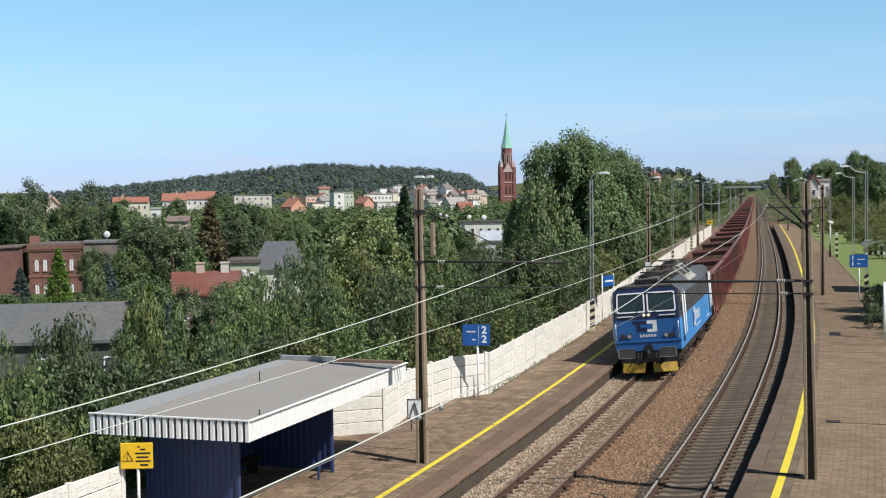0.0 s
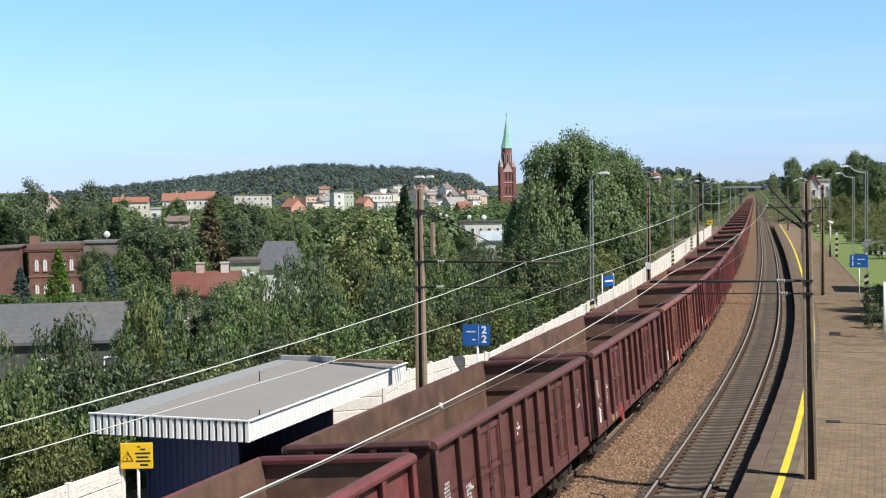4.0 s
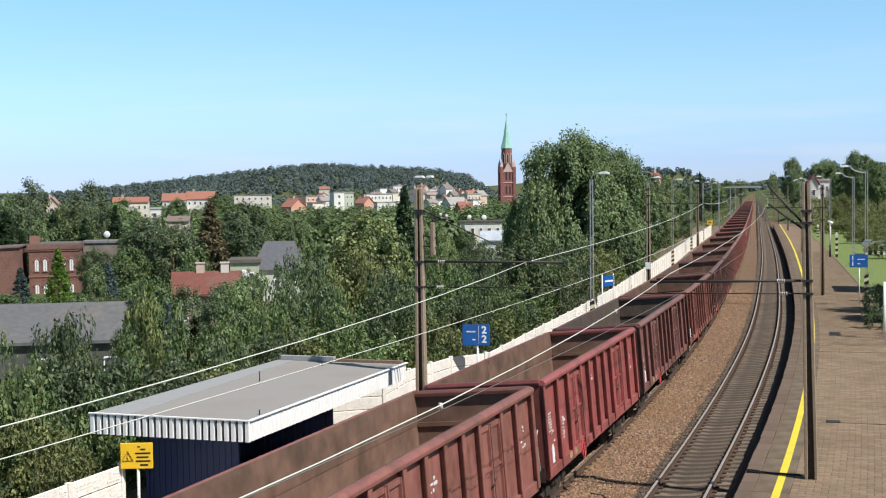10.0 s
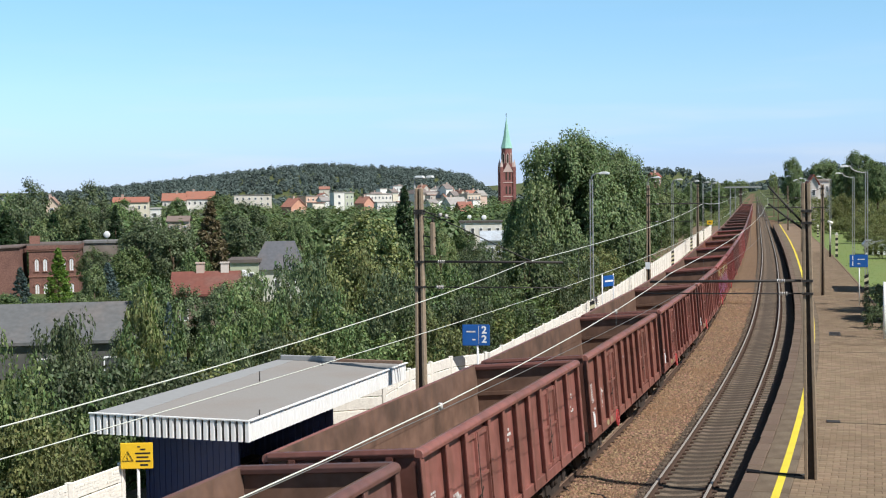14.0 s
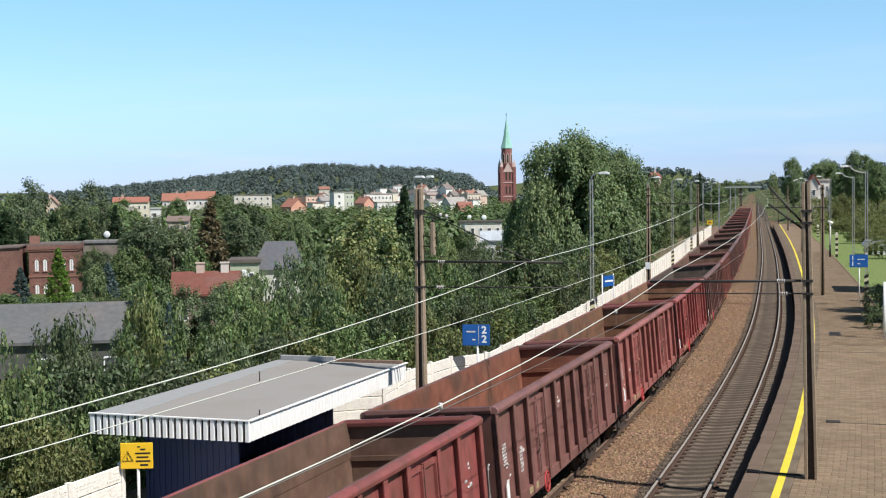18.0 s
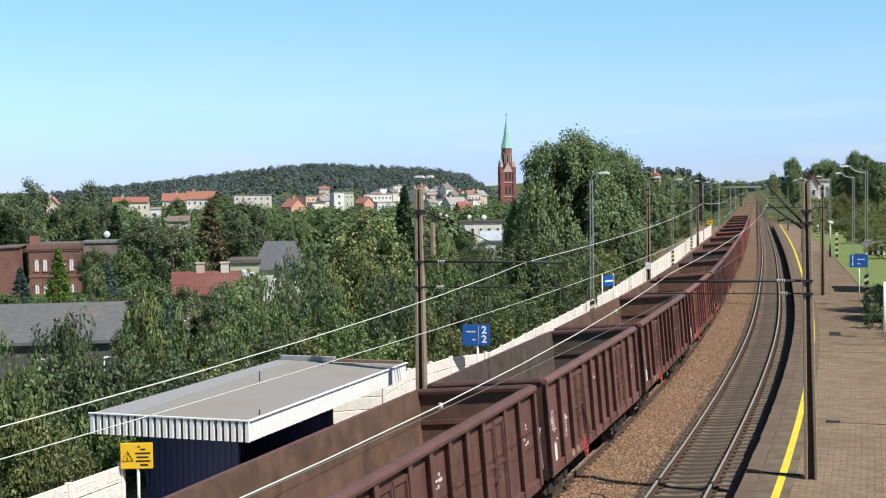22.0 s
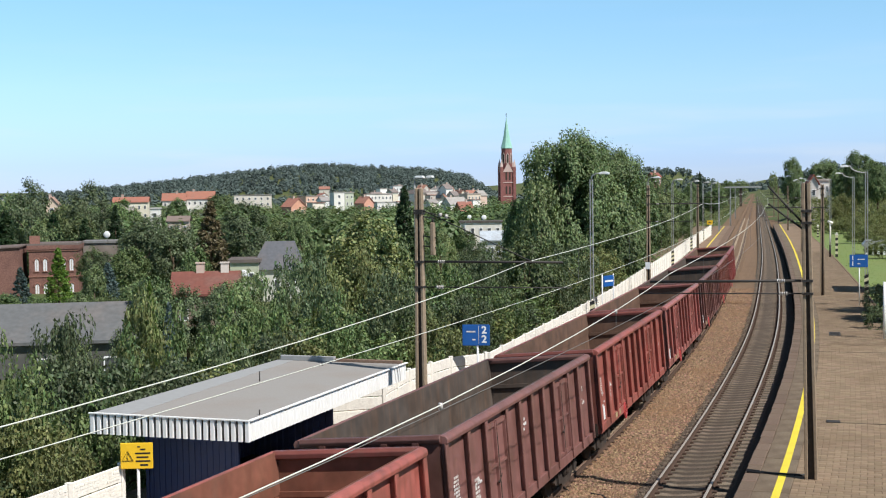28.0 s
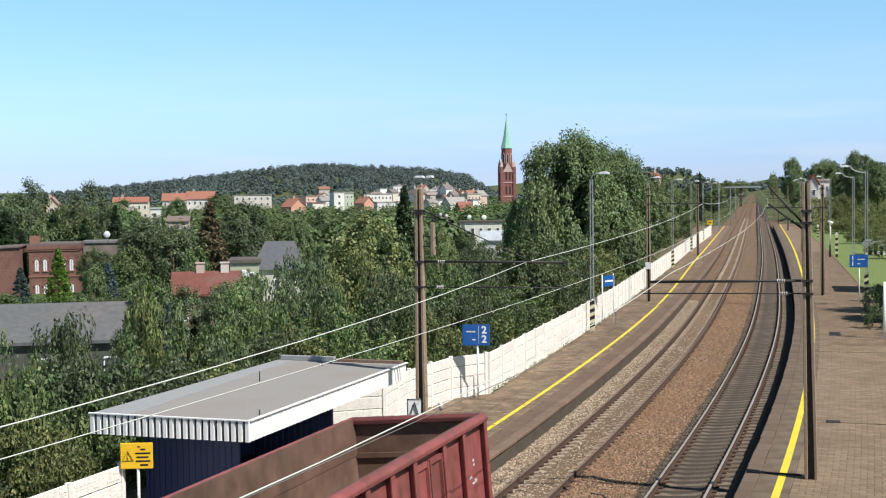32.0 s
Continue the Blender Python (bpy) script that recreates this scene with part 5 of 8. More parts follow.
        box(bm, -1.38, 1.38, min(end * 6.28, end * 6.47), max(end * 6.28, end * 6.46), 0.88, 1.24)
        tube(bm, ((0, end * 6.4, 1.0), (0, end * 6.95, 0.95)), 0.05, 6)
        part("headstock", bm, M_UNDER, w)
        bogie = part("bogie", bogie_mesh(), M_UNDER, w)
        bogie.matrix_basis = pose(0, end * 4.5, 0)
        for ax in (-0.9, 0.9):
            bm = bmesh.new()
            for x in (-0.7535, 0.7535):
                tube(bm, ((x - 0.06, 0, 0), (x + 0.06, 0, 0)), 0.46, 20)
            tube(bm, ((-0.9, 0, 0), (0.9, 0, 0)), 0.08, 8)
            ws = part("wheelset", bm, M_UNDER, bogie)
            ws.matrix_basis = pose(0, ax, 0.463)
    bm = bmesh.new()
    box(bm, -0.2, 0.2, -6.3, 6.3, 0.82, 1.1)
    for y in (-2.4, 2.2):
        tube(bm, ((-0.75, y, 0.75), (0.35, y, 0.75)), 0.2, 10)
    bar(bm, (-1.28, -2.9, 0.72), (1.28, -2.9, 0.72), 0.06)
    bar(bm, (1.28, -2.6, 1.0), (1.28, 2.6, 0.62), 0.05)
    part("underframe", bm, M_UNDER, w)
    bm = bmesh.new()
    tube(bm, [(-1.50, 2.55 + 0.24 * math.cos(a), 0.98 + 0.24 * math.sin(a)) for a in [k * math.pi / 8 for k in range(17)]], 0.024, 5)
    for a in (0.3, 1.35, 2.4):
        bar(bm, (-1.50, 2.55 - 0.23 * math.cos(a), 0.98 - 0.23 * math.sin(a)), (-1.50, 2.55 + 0.23 * math.cos(a), 0.98 + 0.23 * math.sin(a)), 0.025)
    tube(bm, ((-1.50, 2.55, 0.98), (-1.2, 2.55, 0.98)), 0.03, 6)
    part("brake_wheel", bm, M_BRAKE_RED, w, "red spoked hand-brake wheel")
    return w


def bogie_mesh():
    bm = bmesh.new()
    for x in (-1.02, 1.02):
        prism(bm, ((-1.35, 0.45), (-1.2, 0.62), (-0.5, 0.55), (-0.35, 0.36), (0.35, 0.36), (0.5, 0.55), (1.2, 0.62), (1.35, 0.45), (1.2, 0.34), (0.7, 0.34), (0.45, 0.2), (-0.45, 0.2), (-0.7, 0.34), (-1.2, 0.34)), "x", x - 0.06, x + 0.06)
        for y in (-0.9, 0.9):
            box(bm, x - 0.11, x + 0.11, y - 0.14, y + 0.14, 0.34, 0.62)
        for y in (-0.16, 0.16):
            tube(bm, ((x, y, 0.4), (x, y, 0.72)), 0.1, 8)
    box(bm, -1.0, 1.0, -0.22, 0.22, 0.5, 0.84)
    return tidy(bm)


PAINTS = {"maroon": (0.165, 0.066, 0.062), "red": (0.36, 0.105, 0.085), "bright": (0.41, 0.095, 0.075), "crimson": (0.31, 0.085, 0.08), "rose": (0.38, 0.135, 0.12), "brown": (0.255, 0.10, 0.082), "dark": (0.165, 0.08, 0.07),
          "purple": (0.21, 0.095, 0.085), "orange": (0.275, 0.11, 0.085), "wine": (0.215, 0.062, 0.066)}
INSIDES = {"rust": (0.215, 0.115, 0.072), "brown": (0.172, 0.104, 0.077), "grey": (0.095, 0.078, 0.068), "red": (0.23, 0.09, 0.06)}
COLOURS = ("brown brown", "wine brown", "maroon brown", "maroon brown", "brown brown", "wine rust", "wine brown", "crimson brown", "dark brown", "brown brown", "brown brown", "crimson brown", "purple grey", "orange brown",
           "dark brown", "dark brown", "brown brown", "orange brown", "brown brown", "brown brown", "red brown", "crimson brown", "purple red", "rose rust", "crimson rust", "dark grey", "brown brown", "dark brown",
           "dark grey", "dark brown", "brown brown", "dark brown", "purple grey", "orange brown", "dark brown", "red red", "purple grey", "red brown", "rose brown", "purple grey", "brown grey", "crimson brown")


def train_front(t):
    """Where the first buffers are on the line at t seconds."""
    return 53.262 - 19.571 * t - 0.00924 * t * t


def riding(s, half):
    """The pose of a vehicle whose middle is at s, on bogies half a wheelbase away."""
    a, b = railed(s - half, 0, 0), railed(s + half, 0, 0)
    mid = (a + b) / 2
    h = math.atan2(a.x - b.x, a.y - b.y)
    return Matrix.Translation(mid) @ Matrix.Rotation(-h, 4, "Z") @ Matrix.Rotation((a.z - b.z) / (2 * half), 4, "X") @ Matrix.Rotation(math.atan(lean(s)), 4, "Y")


LOUVRE_Y = (0.02, -1.84)


def loco_model():
    """A boxy electric locomotive; y runs to its front."""
    e = thing("electric_locomotive", Matrix(), "boxy two-tone blue electric locomotive with a lit headlamp pair", "locomotive")
    W = 1.47
    shell = ((-W, 1.15), (-W, 2.48), (-W + 0.03, 3.42), (-0.86, 3.97), (0.86, 3.97), (W - 0.03, 3.42), (W, 2.48), (W, 1.15))
    cab = ((-W, 1.15), (-W, 2.48), (-W + 0.04, 3.74), (-1.18, 3.93), (1.18, 3.93), (W - 0.04, 3.74), (W, 2.48), (W, 1.15))
    bm = bmesh.new()
    rings = []
    # the cabs keep upright sides up to a high brow; the front slopes back above the windows' sill
    for y in (-7.72, -7.52, -5.75, 5.75, 7.52, 7.72):
        ring = []
        for x, z in (shell if abs(y) < 6 else cab):
            yy = y
            if abs(y) > 7.6:
                yy = math.copysign(abs(y) - (0.0 if z < 2.6 else (z - 2.48) * 0.17), y)
                x *= 0.965
                z = z if z < 3.5 else z - 0.05
            ring.append(bm.verts.new((x, yy, z)))
        rings.append(ring)
    n = len(shell)
    for a, b in zip(rings, rings[1:]):
        for k in range(n):
            f = bm.faces.new((a[k], a[(k + 1) % n], b[(k + 1) % n], b[k]))
            zz = sum(v.co.z for v in f.verts) / 4
            f.material_index = 1 if zz < 1.9 and k in (0, n - 2) else (2 if k in (1, n - 3) else (3 if k in (2, n - 4) else (4 if k == 3 else 0)))
    for ring, flip in ((rings[0], False), (rings[-1], True)):
        lowv, highv = [ring[0], ring[1], ring[-2], ring[-1]], [ring[1], ring[2], ring[3], ring[4], ring[5], ring[6]]
        for vs, mi in ((lowv, 5), (highv, 0)):
            f = bm.faces.new(vs)
            f.material_index = mi
    bmesh.ops.recalc_face_normals(bm, faces=bm.faces)
    edges = [ed for ed in bm.edges if all(v.co.z > 1.2 for v in ed.verts) and ed.calc_face_angle(0) > 0.6 and abs(ed.verts[0].co.y) > 7.3]
    bmesh.ops.bevel(bm, geom=edges, offset=0.05, segments=2, affect="EDGES", clamp_overlap=True, material=-1)
    part("body", bm, [M_NAVY, M_SKY_BLUE, M_LOCO_SIDE, M_LOCO_SLOPE, M_LOCO_ROOF, M_MID_BLUE], e)
    for side in (-1, 1):
        bm = bmesh.new()
        a, b = sorted((side * (W - 0.018), side * (W + 0.012)))
        box(bm, a, b, -5.6, 5.6, 2.52, 3.38)
        part("side_panel", tidy(bm, 0.01), M_LOCO_SIDE, e, "dark grey side panel")
        bm = bmesh.new()
        for z in np.arange(1.3, 2.4, 0.1):
            a, b = sorted((side * (W - 0.005), side * (W + 0.006)))
            box(bm, a, b, -6.3, 6.3, z, z + 0.018)
        part("bead", bm, M_SKY_BLUE, e)
        bm = bmesh.new()
        x = side * (W + 0.008)
        a, b = sorted((side * (W + 0.004), side * (W + 0.01)))
        # plain emblem and bars where the lettering stands
        box(bm, a, b, 1.92, 2.25, 1.62, 2.3, 0)
        for y0, y1, z0, z1 in ((1.42, 1.9, 1.62, 1.8), (1.42, 1.58, 1.62, 2.3), (1.42, 1.9, 2.14, 2.3)):
            box(bm, a, b, y0, y1, z0, z1, 1)
        for k in range(5):
            y0 = 1.28 - k * 0.36
            for p0, p1, q0, q1 in ((0.0, 0.28, 1.78, 1.86), (0.0, 0.08, 1.78, 2.12), (0.2, 0.28, 1.78, 2.24 if k == 0 else 2.12), (0.0, 0.28, 2.05, 2.12)):
                box(bm, a, b, y0 - p1, y0 - p0, q0, q1, 1)
        for k in range(9):
            box(bm, a, b, 1.2 - k * 0.2 - 0.15, 1.2 - k * 0.2, 1.46, 1.52, 1)
        for k in range(6):
            box(bm, a, b, -4.6 - k * 0.22 - 0.16, -4.6 - k * 0.22, 1.34, 1.42, 1)
        for v in bm.verts:
            v.co.y, v.co.z = 0.9 + (v.co.y - 0.9) * 1.25 if v.co.y > -3 else v.co.y, 1.93 + (v.co.z - 1.93) * 1.25 if v.co.z > 1.55 else v.co.z
        part("emblem", bm, [M_NAVY, M_SIGN_WHITE], e, "navy and white emblem with plain bars")
        for end in (-1, 1):
            bm = bmesh.new()
            a, b = sorted((side * (W - 0.01), side * (W + 0.012)))
            box(bm, a, b, end * 6.75 - 0.3, end * 6.75 + 0.3, 1.35, 3.55)
            part("cab_door", tidy(bm, 0.01), [M_NAVY], e, "narrow navy cab door")
            bm = bmesh.new()
            a, b = sorted((side * (W + 0.008), side * (W + 0.02)))
            box(bm, a, b, end * 6.75 - 0.2, end * 6.75 + 0.2, 2.75, 3.45)
            part("door_window", bm, M_GLASS, e)
            for yy in (-0.42, 0.42):
                bm = bmesh.new()
                y = end * 6.75 + yy
                tube(bm, ((side * W, y, 1.62), (side * (W + 0.09), y, 1.7), (side * (W + 0.09), y, 3.5), (side * W, y, 3.58)), 0.03, 6)
                part("handrail", bm, M_SIGN_WHITE, e, "white handrail")
            bm = bmesh.new()
            a, b = sorted((side * (W - 0.01), side * (W + 0.01)))
            box(bm, a, b, end * 7.34 - 0.07, end * 7.34 + 0.07, 2.8, 3.45)
            part("side_window", bm, M_GLASS, e)
            bm = bmesh.new()
            for z in (0.45, 0.75):
                box(bm, side * 1.1 if side > 0 else -1.45, side * 1.45 if side > 0 else -1.1, end * 6.75 - 0.25, end * 6.75 + 0.25, z, z + 0.03)
            part("step", bm, M_UNDER, e)
    for end in (-1, 1):
        f = 7.72
        for sx in (-1, 1):
            # windscreen in a white frame, leaning back
            bm = bmesh.new()
            x0, x1, z0, z1 = 0.05, 1.29, 2.80, 3.66
            pts = [(x0 + 0.05, z0), (x1 - 0.05, z0), (x1, z0 + 0.06), (x1 - 0.03, z1 - 0.05), (x1 - 0.09, z1), (x0 + 0.05, z1), (x0, z1 - 0.05), (x0, z0 + 0.05)]
            at = lambda x, z, o=0.0: (sx * x, end * (f + 0.012 + o - (z - 2.48) * 0.17), z)
            inner = [((x - 0.67) * 0.91 + 0.67, (z - 3.21) * 0.88 + 3.21) for x, z in pts]
            o = [bm.verts.new(at(x, z, 0.03)) for x, z in pts]
            i = [bm.verts.new(at(x, z, 0.03)) for x, z in inner]
            b = [bm.verts.new(at(x, z, -0.06)) for x, z in inner]
            d = [bm.verts.new(at(x, z, -0.06)) for x, z in pts]
            for k in range(8):
                j = (k + 1) % 8
                bm.faces.new((o[k], o[j], i[j], i[k])), bm.faces.new((i[k], i[j], b[j], b[k])), bm.faces.new((o[k], o[j], d[j], d[k]))
            part("window_frame", tidy(bm), M_SIGN_WHITE, e, "white windscreen frame")
            bm = bmesh.new()
            bm.faces.new([bm.verts.new(at(x, z, 0.0)) for x, z in inner])
            part("windscreen", tidy(bm), M_GLASS, e)
            bm = bmesh.new()
            bar(bm, at(0.45, 2.7, 0.05), at(0.2, 3.3, 0.06), 0.025)
            part("wiper", bm, M_BLACK, e)
            # headlamps: a lit pair at the top, two lower pairs
            bm = bmesh.new()
            tube(bm, ((sx * 0.10, end * (f - 0.06), 2.68), (sx * 0.10, end * (f + 0.035), 2.68)), 0.06, 14)
            part("headlamp", bm, M_LAMP_GLOW if end > 0 else M_PORCELAIN, e, "lit warm headlamp" if end > 0 else "")
            for xx in (0.80, 1.08):
                bm = bmesh.new()
                tube(bm, ((sx * xx, end * (f - 0.03), 1.78), (sx * xx, end * (f + 0.05), 1.78)), 0.115, 14)
                lamp = part("marker_lamp", bm, M_IRON, e)
                bm = bmesh.new()
                tube(bm, ((sx * xx, end * (f + 0.045), 1.78), (sx * xx, end * (f + 0.056), 1.78)), 0.085, 14)
                part("lens", bm, M_STEEL_GREY if xx < 1 else M_IRON, lamp)
            bm = bmesh.new()
            box(bm, *sorted((sx * 0.55, sx * 1.25)), *sorted((end * (f + 0.0), end * (f + 0.05))), 2.63, 2.67)
            box(bm, *sorted((sx * 0.62, sx * 1.22)), *sorted((end * (f - 0.01), end * (f + 0.012))), 2.52, 2.61, 1)
            part("sill_bar", bm, [M_SIGN_WHITE, M_NAVY], e, "white sill bar")
            bm = bmesh.new()
            tube(bm, ((sx * 1.36, end * f, 1.62), (sx * 1.36, end * (f + 0.08), 1.66), (sx * 1.36, end * (f + 0.08), 2.3), (sx * 1.36, end * f, 2.34)), 0.025, 6)
            part("handrail", bm, M_SIGN_WHITE, e, "white handrail")
            # buffers and plough
            bm = bmesh.new()
            tube(bm, ((sx * 0.875, end * 7.7, 1.06), (sx * 0.875, end * 8.25, 1.06)), 0.11, 10)
            prism(bm, [(sx * x, z) for x, z in ((0.55, 0.9), (1.2, 0.9), (1.24, 0.96), (1.24, 1.26), (1.2, 1.31), (0.6, 1.31), (0.52, 1.2))], "y", *sorted((end * 8.25, end * 8.33)))
            buf = part("buffer", tidy(bm, 0.01), M_LOCO_SIDE, e, "dark oblong buffer edged in pale paint")
            bm = bmesh.new()
            for p, q in (((0.53, 1.31), (1.22, 1.31)), ((1.23, 0.92), (1.23, 1.3)), ((0.55, 0.9), (1.2, 0.9))):
                bar(bm, (sx * p[0], end * 8.335, p[1]), (sx * q[0], end * 8.335, q[1]), 0.03, 0.012)
            part("edge_stripe", bm, M_STEEL_GREY, buf)
            bm = bmesh.new()
            v = [bm.verts.new((sx * x, end * y, z)) for x, y, z in ((0.16, 8.0, 0.60), (1.16, 7.75, 0.60), (1.2, 7.85, 0.22), (0.2, 8.1, 0.22), (0.16, 7.9, 0.60), (1.16, 7.65, 0.60), (1.2, 7.75, 0.22), (0.2, 8.0, 0.22))]
            for q in ((0, 1, 2, 3), (7, 6, 5, 4), (0, 4, 5, 1), (1, 5, 6, 2), (2, 6, 7, 3), (3, 7, 4, 0)):
                bm.faces.new([v[k] for k in q])
            part("plough_blade", tidy(bm), M_PLOUGH if end > 0 else M_UNDER, e, "dirty yellow plough blade" if end > 0 else "")
            bm = bmesh.new()
            for k, xx in enumerate((0.32, 0.46)):
                tube(bm, [(sx * xx, end * (7.8 + 0.35 * math.sin(a)), 1.05 - 0.55 * a / 3.1) for a in (0, 0.8, 1.6, 2.4, 3.1)], 0.03, 6)
            part("brake_hose", bm, M_BLACK, e)
        bm = bmesh.new()
        # emblem and number as plain shapes
        y0, y1 = sorted((end * (f + 0.002), end * (f + 0.009)))
        for x0, x1, z0, z1, mi in ((-0.62, -0.02, 2.28, 2.44, 0), (-0.46, -0.02, 1.96, 2.14, 0), (-0.46, -0.3, 1.96, 2.4, 0), (0.0, 0.42, 2.3, 2.44, 1), (0.24, 0.42, 1.94, 2.42, 1), (0.0, 0.42, 1.94, 2.06, 1)):
            box(bm, *sorted((-x0, -x1)) if end > 0 else (x0, x1), y0, y1, z0, z1, mi)
        part("emblem", bm, [M_NAVY, M_SIGN_WHITE], e, "navy and white front emblem")
        bm = bmesh.new()
        box(bm, -0.42, 0.42, y0, y1, 1.68, 1.88, 0)
        for k in range(6):
            x = -0.36 + k * 0.125
            box(bm, x, x + 0.08, *sorted((end * (f + 0.009), end * (f + 0.014))), 1.72, 1.84, 1)
        part("number_plate", bm, [M_MID_BLUE, M_STENCIL], e, "blue plate with plain white bars")
        bm = bmesh.new()
        box(bm, -1.47, 1.47, *sorted((end * 7.66, end * 7.78)), 1.5, 1.57)
        box(bm, -1.40, 1.40, *sorted((end * 7.5, end * 7.74)), 1.12, 1.5)
        part("apron", tidy(bm, 0.012), M_MID_BLUE, e)
        bm = bmesh.new()
        box(bm, -1.25, 1.25, *sorted((end * 7.35, end * 7.72)), 0.62, 1.14)
        tube(bm, ((0, end * 7.6, 1.05), (0, end * 8.15, 1.02)), 0.07, 8)
        tube(bm, ((0.0, end * 8.1, 1.2), (0.0, end * 8.12, 0.75)), 0.05, 6)
        tube(bm, ((0, end * 7.72, 1.22), (0, end * 7.8, 1.22)), 0.2, 12)
        part("coupling", bm, M_BLACK, e)
        # bogies
        bm = bogie_mesh()
        bmesh.ops.scale(bm, vec=(1.08, 1.55, 1.25), verts=bm.verts)
        bg = part("bogie", bm, M_UNDER, e)
        bg.matrix_basis = pose(0, end * 4.15, 0.0)
        for ax in (-1.6, 1.6):
            bm = bmesh.new()
            for x in (-0.7535, 0.7535):
                tube(bm, ((x - 0.065, 0, 0), (x + 0.065, 0, 0)), 0.62, 24)
            tube(bm, ((-0.9, 0, 0), (0.9, 0, 0)), 0.1, 8)
            ws = part("wheelset", bm, M_UNDER, bg)
            ws.matrix_basis = pose(0, ax, 0.625)
        # pantograph, folded
        y = end * 3.35
        bm = bmesh.new()
        for xx in (-0.62, 0.62):
            tube(bm, ((xx, y - 1.15, 4.17), (xx, y + 1.15, 4.17)), 0.022, 6)
        for yy in (-1.15, -0.35, 0.45, 1.15):
            tube(bm, ((-0.62, y + yy, 4.17), (0.62, y + yy, 4.17)), 0.022, 6)
        for yy in (-0.7, 0.8):
            tube(bm, ((-0.85, y + yy, 4.12), (-0.62, y + yy, 4.2), (0.62, y + yy, 4.2), (0.85, y + yy, 4.12)), 0.022, 5)
        part("pantograph_base", bm, M_ROOF_GEAR, e)
        for sx in (-1, 1):
            bm = bmesh.new()
            tube(bm, ((sx * 0.52, y - end * 1.0, 4.22), (sx * 0.46, y + end * 0.1, 4.31), (sx * 0.4, y + end * 1.2, 4.36)), 0.028, 7)
            tube(bm, ((sx * 0.34, y - end * 1.0, 4.24), (sx * 0.34, y + end * 1.0, 4.32)), 0.011, 5)
            part("lower_arm", bm, M_ROOF_GEAR, e)
            bm = bmesh.new()
            tube(bm, ((sx * 0.4, y + end * 1.2, 4.36), (sx * 0.55, y + end * 0.3, 4.42), (sx * 0.62, y - end * 0.6, 4.5)), 0.018, 6)
            tube(bm, ((sx * 0.4, y + end * 1.2, 4.36), (-sx * 0.3, y - end * 0.4, 4.47)), 0.011, 5)
            part("upper_arm", bm, M_ROOF_GEAR, e)
            bm = bmesh.new()
            tube(bm, ((sx * 0.2, y - end * 0.95, 4.24), (sx * 0.2, y - end * 0.1, 4.24)), 0.055, 9)
            tube(bm, ((sx * 0.2, y - end * 0.1, 4.24), (sx * 0.2, y + end * 0.5, 4.24)), 0.02, 5)
            part("spring", bm, M_ROOF_GEAR, e)
        bm = bmesh.new()
        tube(bm, ((-0.55, y + end * 1.2, 4.36), (0.55, y + end * 1.2, 4.36)), 0.034, 7)
        tube(bm, ((-0.6, y - end * 1.0, 4.22), (0.6, y - end * 1.0, 4.22)), 0.034, 7)
        part("pivot", bm, M_ROOF_GEAR, e)
        bm = bmesh.new()
        for dy in (-0.22, 0.22):
            tube(bm, ((-1.0, y - end * 0.6 + dy, 4.30), (-0.9, y - end * 0.6 + dy, 4.42), (-0.72, y - end * 0.6 + dy, 4.52), (0.72, y - end * 0.6 + dy, 4.52), (0.9, y - end * 0.6 + dy, 4.42), (1.0, y - end * 0.6 + dy, 4.30)), 0.02, 6)
        for xx in (-0.72, 0.72):
            tube(bm, ((xx, y - end * 0.6 - 0.22, 4.5), (xx, y - end * 0.6 + 0.22, 4.5)), 0.025, 5)
        part("pantograph_head", bm, M_ROOF_GEAR, e)
        for xx, yy in ((-0.62, -1.05), (0.62, -1.05), (-0.62, 1.05), (0.62, 1.05)):
            bm = bmesh.new()
            for k in range(3):
                tube(bm, ((xx, y + yy, 3.98 + k * 0.055), (xx, y + yy, 4.01 + k * 0.055)), 0.07, 8)
            tube(bm, ((xx, y + yy, 3.94), (xx, y + yy, 4.17)), 0.04, 6)
            part("insulator", bm, M_ROOF_GEAR, e)
        # slotted air intake behind each cab's brow
        bm = bmesh.new()
        prism(bm, [(end * yy, z) for yy, z in ((5.9, 3.9), (6.75, 3.9), (6.72, 4.16), (6.55, 4.22), (5.9, 4.1))], "x", -0.53, 0.53)
        roof_box = part("roof_vent", tidy(bm, 0.02), M_LOCO_ROOF, e)
        bm = bmesh.new()
        box(bm, -0.49, 0.49, *sorted((end * 6.73, end * 6.757)), 3.95, 4.17)
        part("grille", bm, M_BLACK, roof_box, "black intake grille")
        for k in range(4):
            bm = bmesh.new()
            box(bm, -0.49, 0.49, *sorted((end * 6.75, end * 6.775)), 3.975 + k * 0.052, 3.987 + k * 0.052)
            part("slat", bm, M_LOCO_SIDE, roof_box)
        for k in range(5):
            bm = bmesh.new()
            x = -0.4 + k * 0.2
            box(bm, x - 0.006, x + 0.006, *sorted((end * 6.75, end * 6.778)), 3.95, 4.17)
            part("slat", bm, M_LOCO_SIDE, roof_box)
        # a pair of bright horns, their bracket and a small tank
        for xx in (-0.32, -0.12):
            bm = bmesh.new()
            tube(bm, ((xx, end * 4.75, 4.1), (xx, end * 5.05, 4.1)), 0.05, 8)
            tube(bm, ((xx, end * 5.05, 4.1), (xx, end * 5.22, 4.1)), 0.05, 12, r2=0.115)
            part("horn", bm, M_STEEL_GREY, e, "bright metal horn")
        bm = bmesh.new()
        box(bm, -0.45, 0.0, end * 4.9 - 0.06, end * 4.9 + 0.06, 3.95, 4.05)
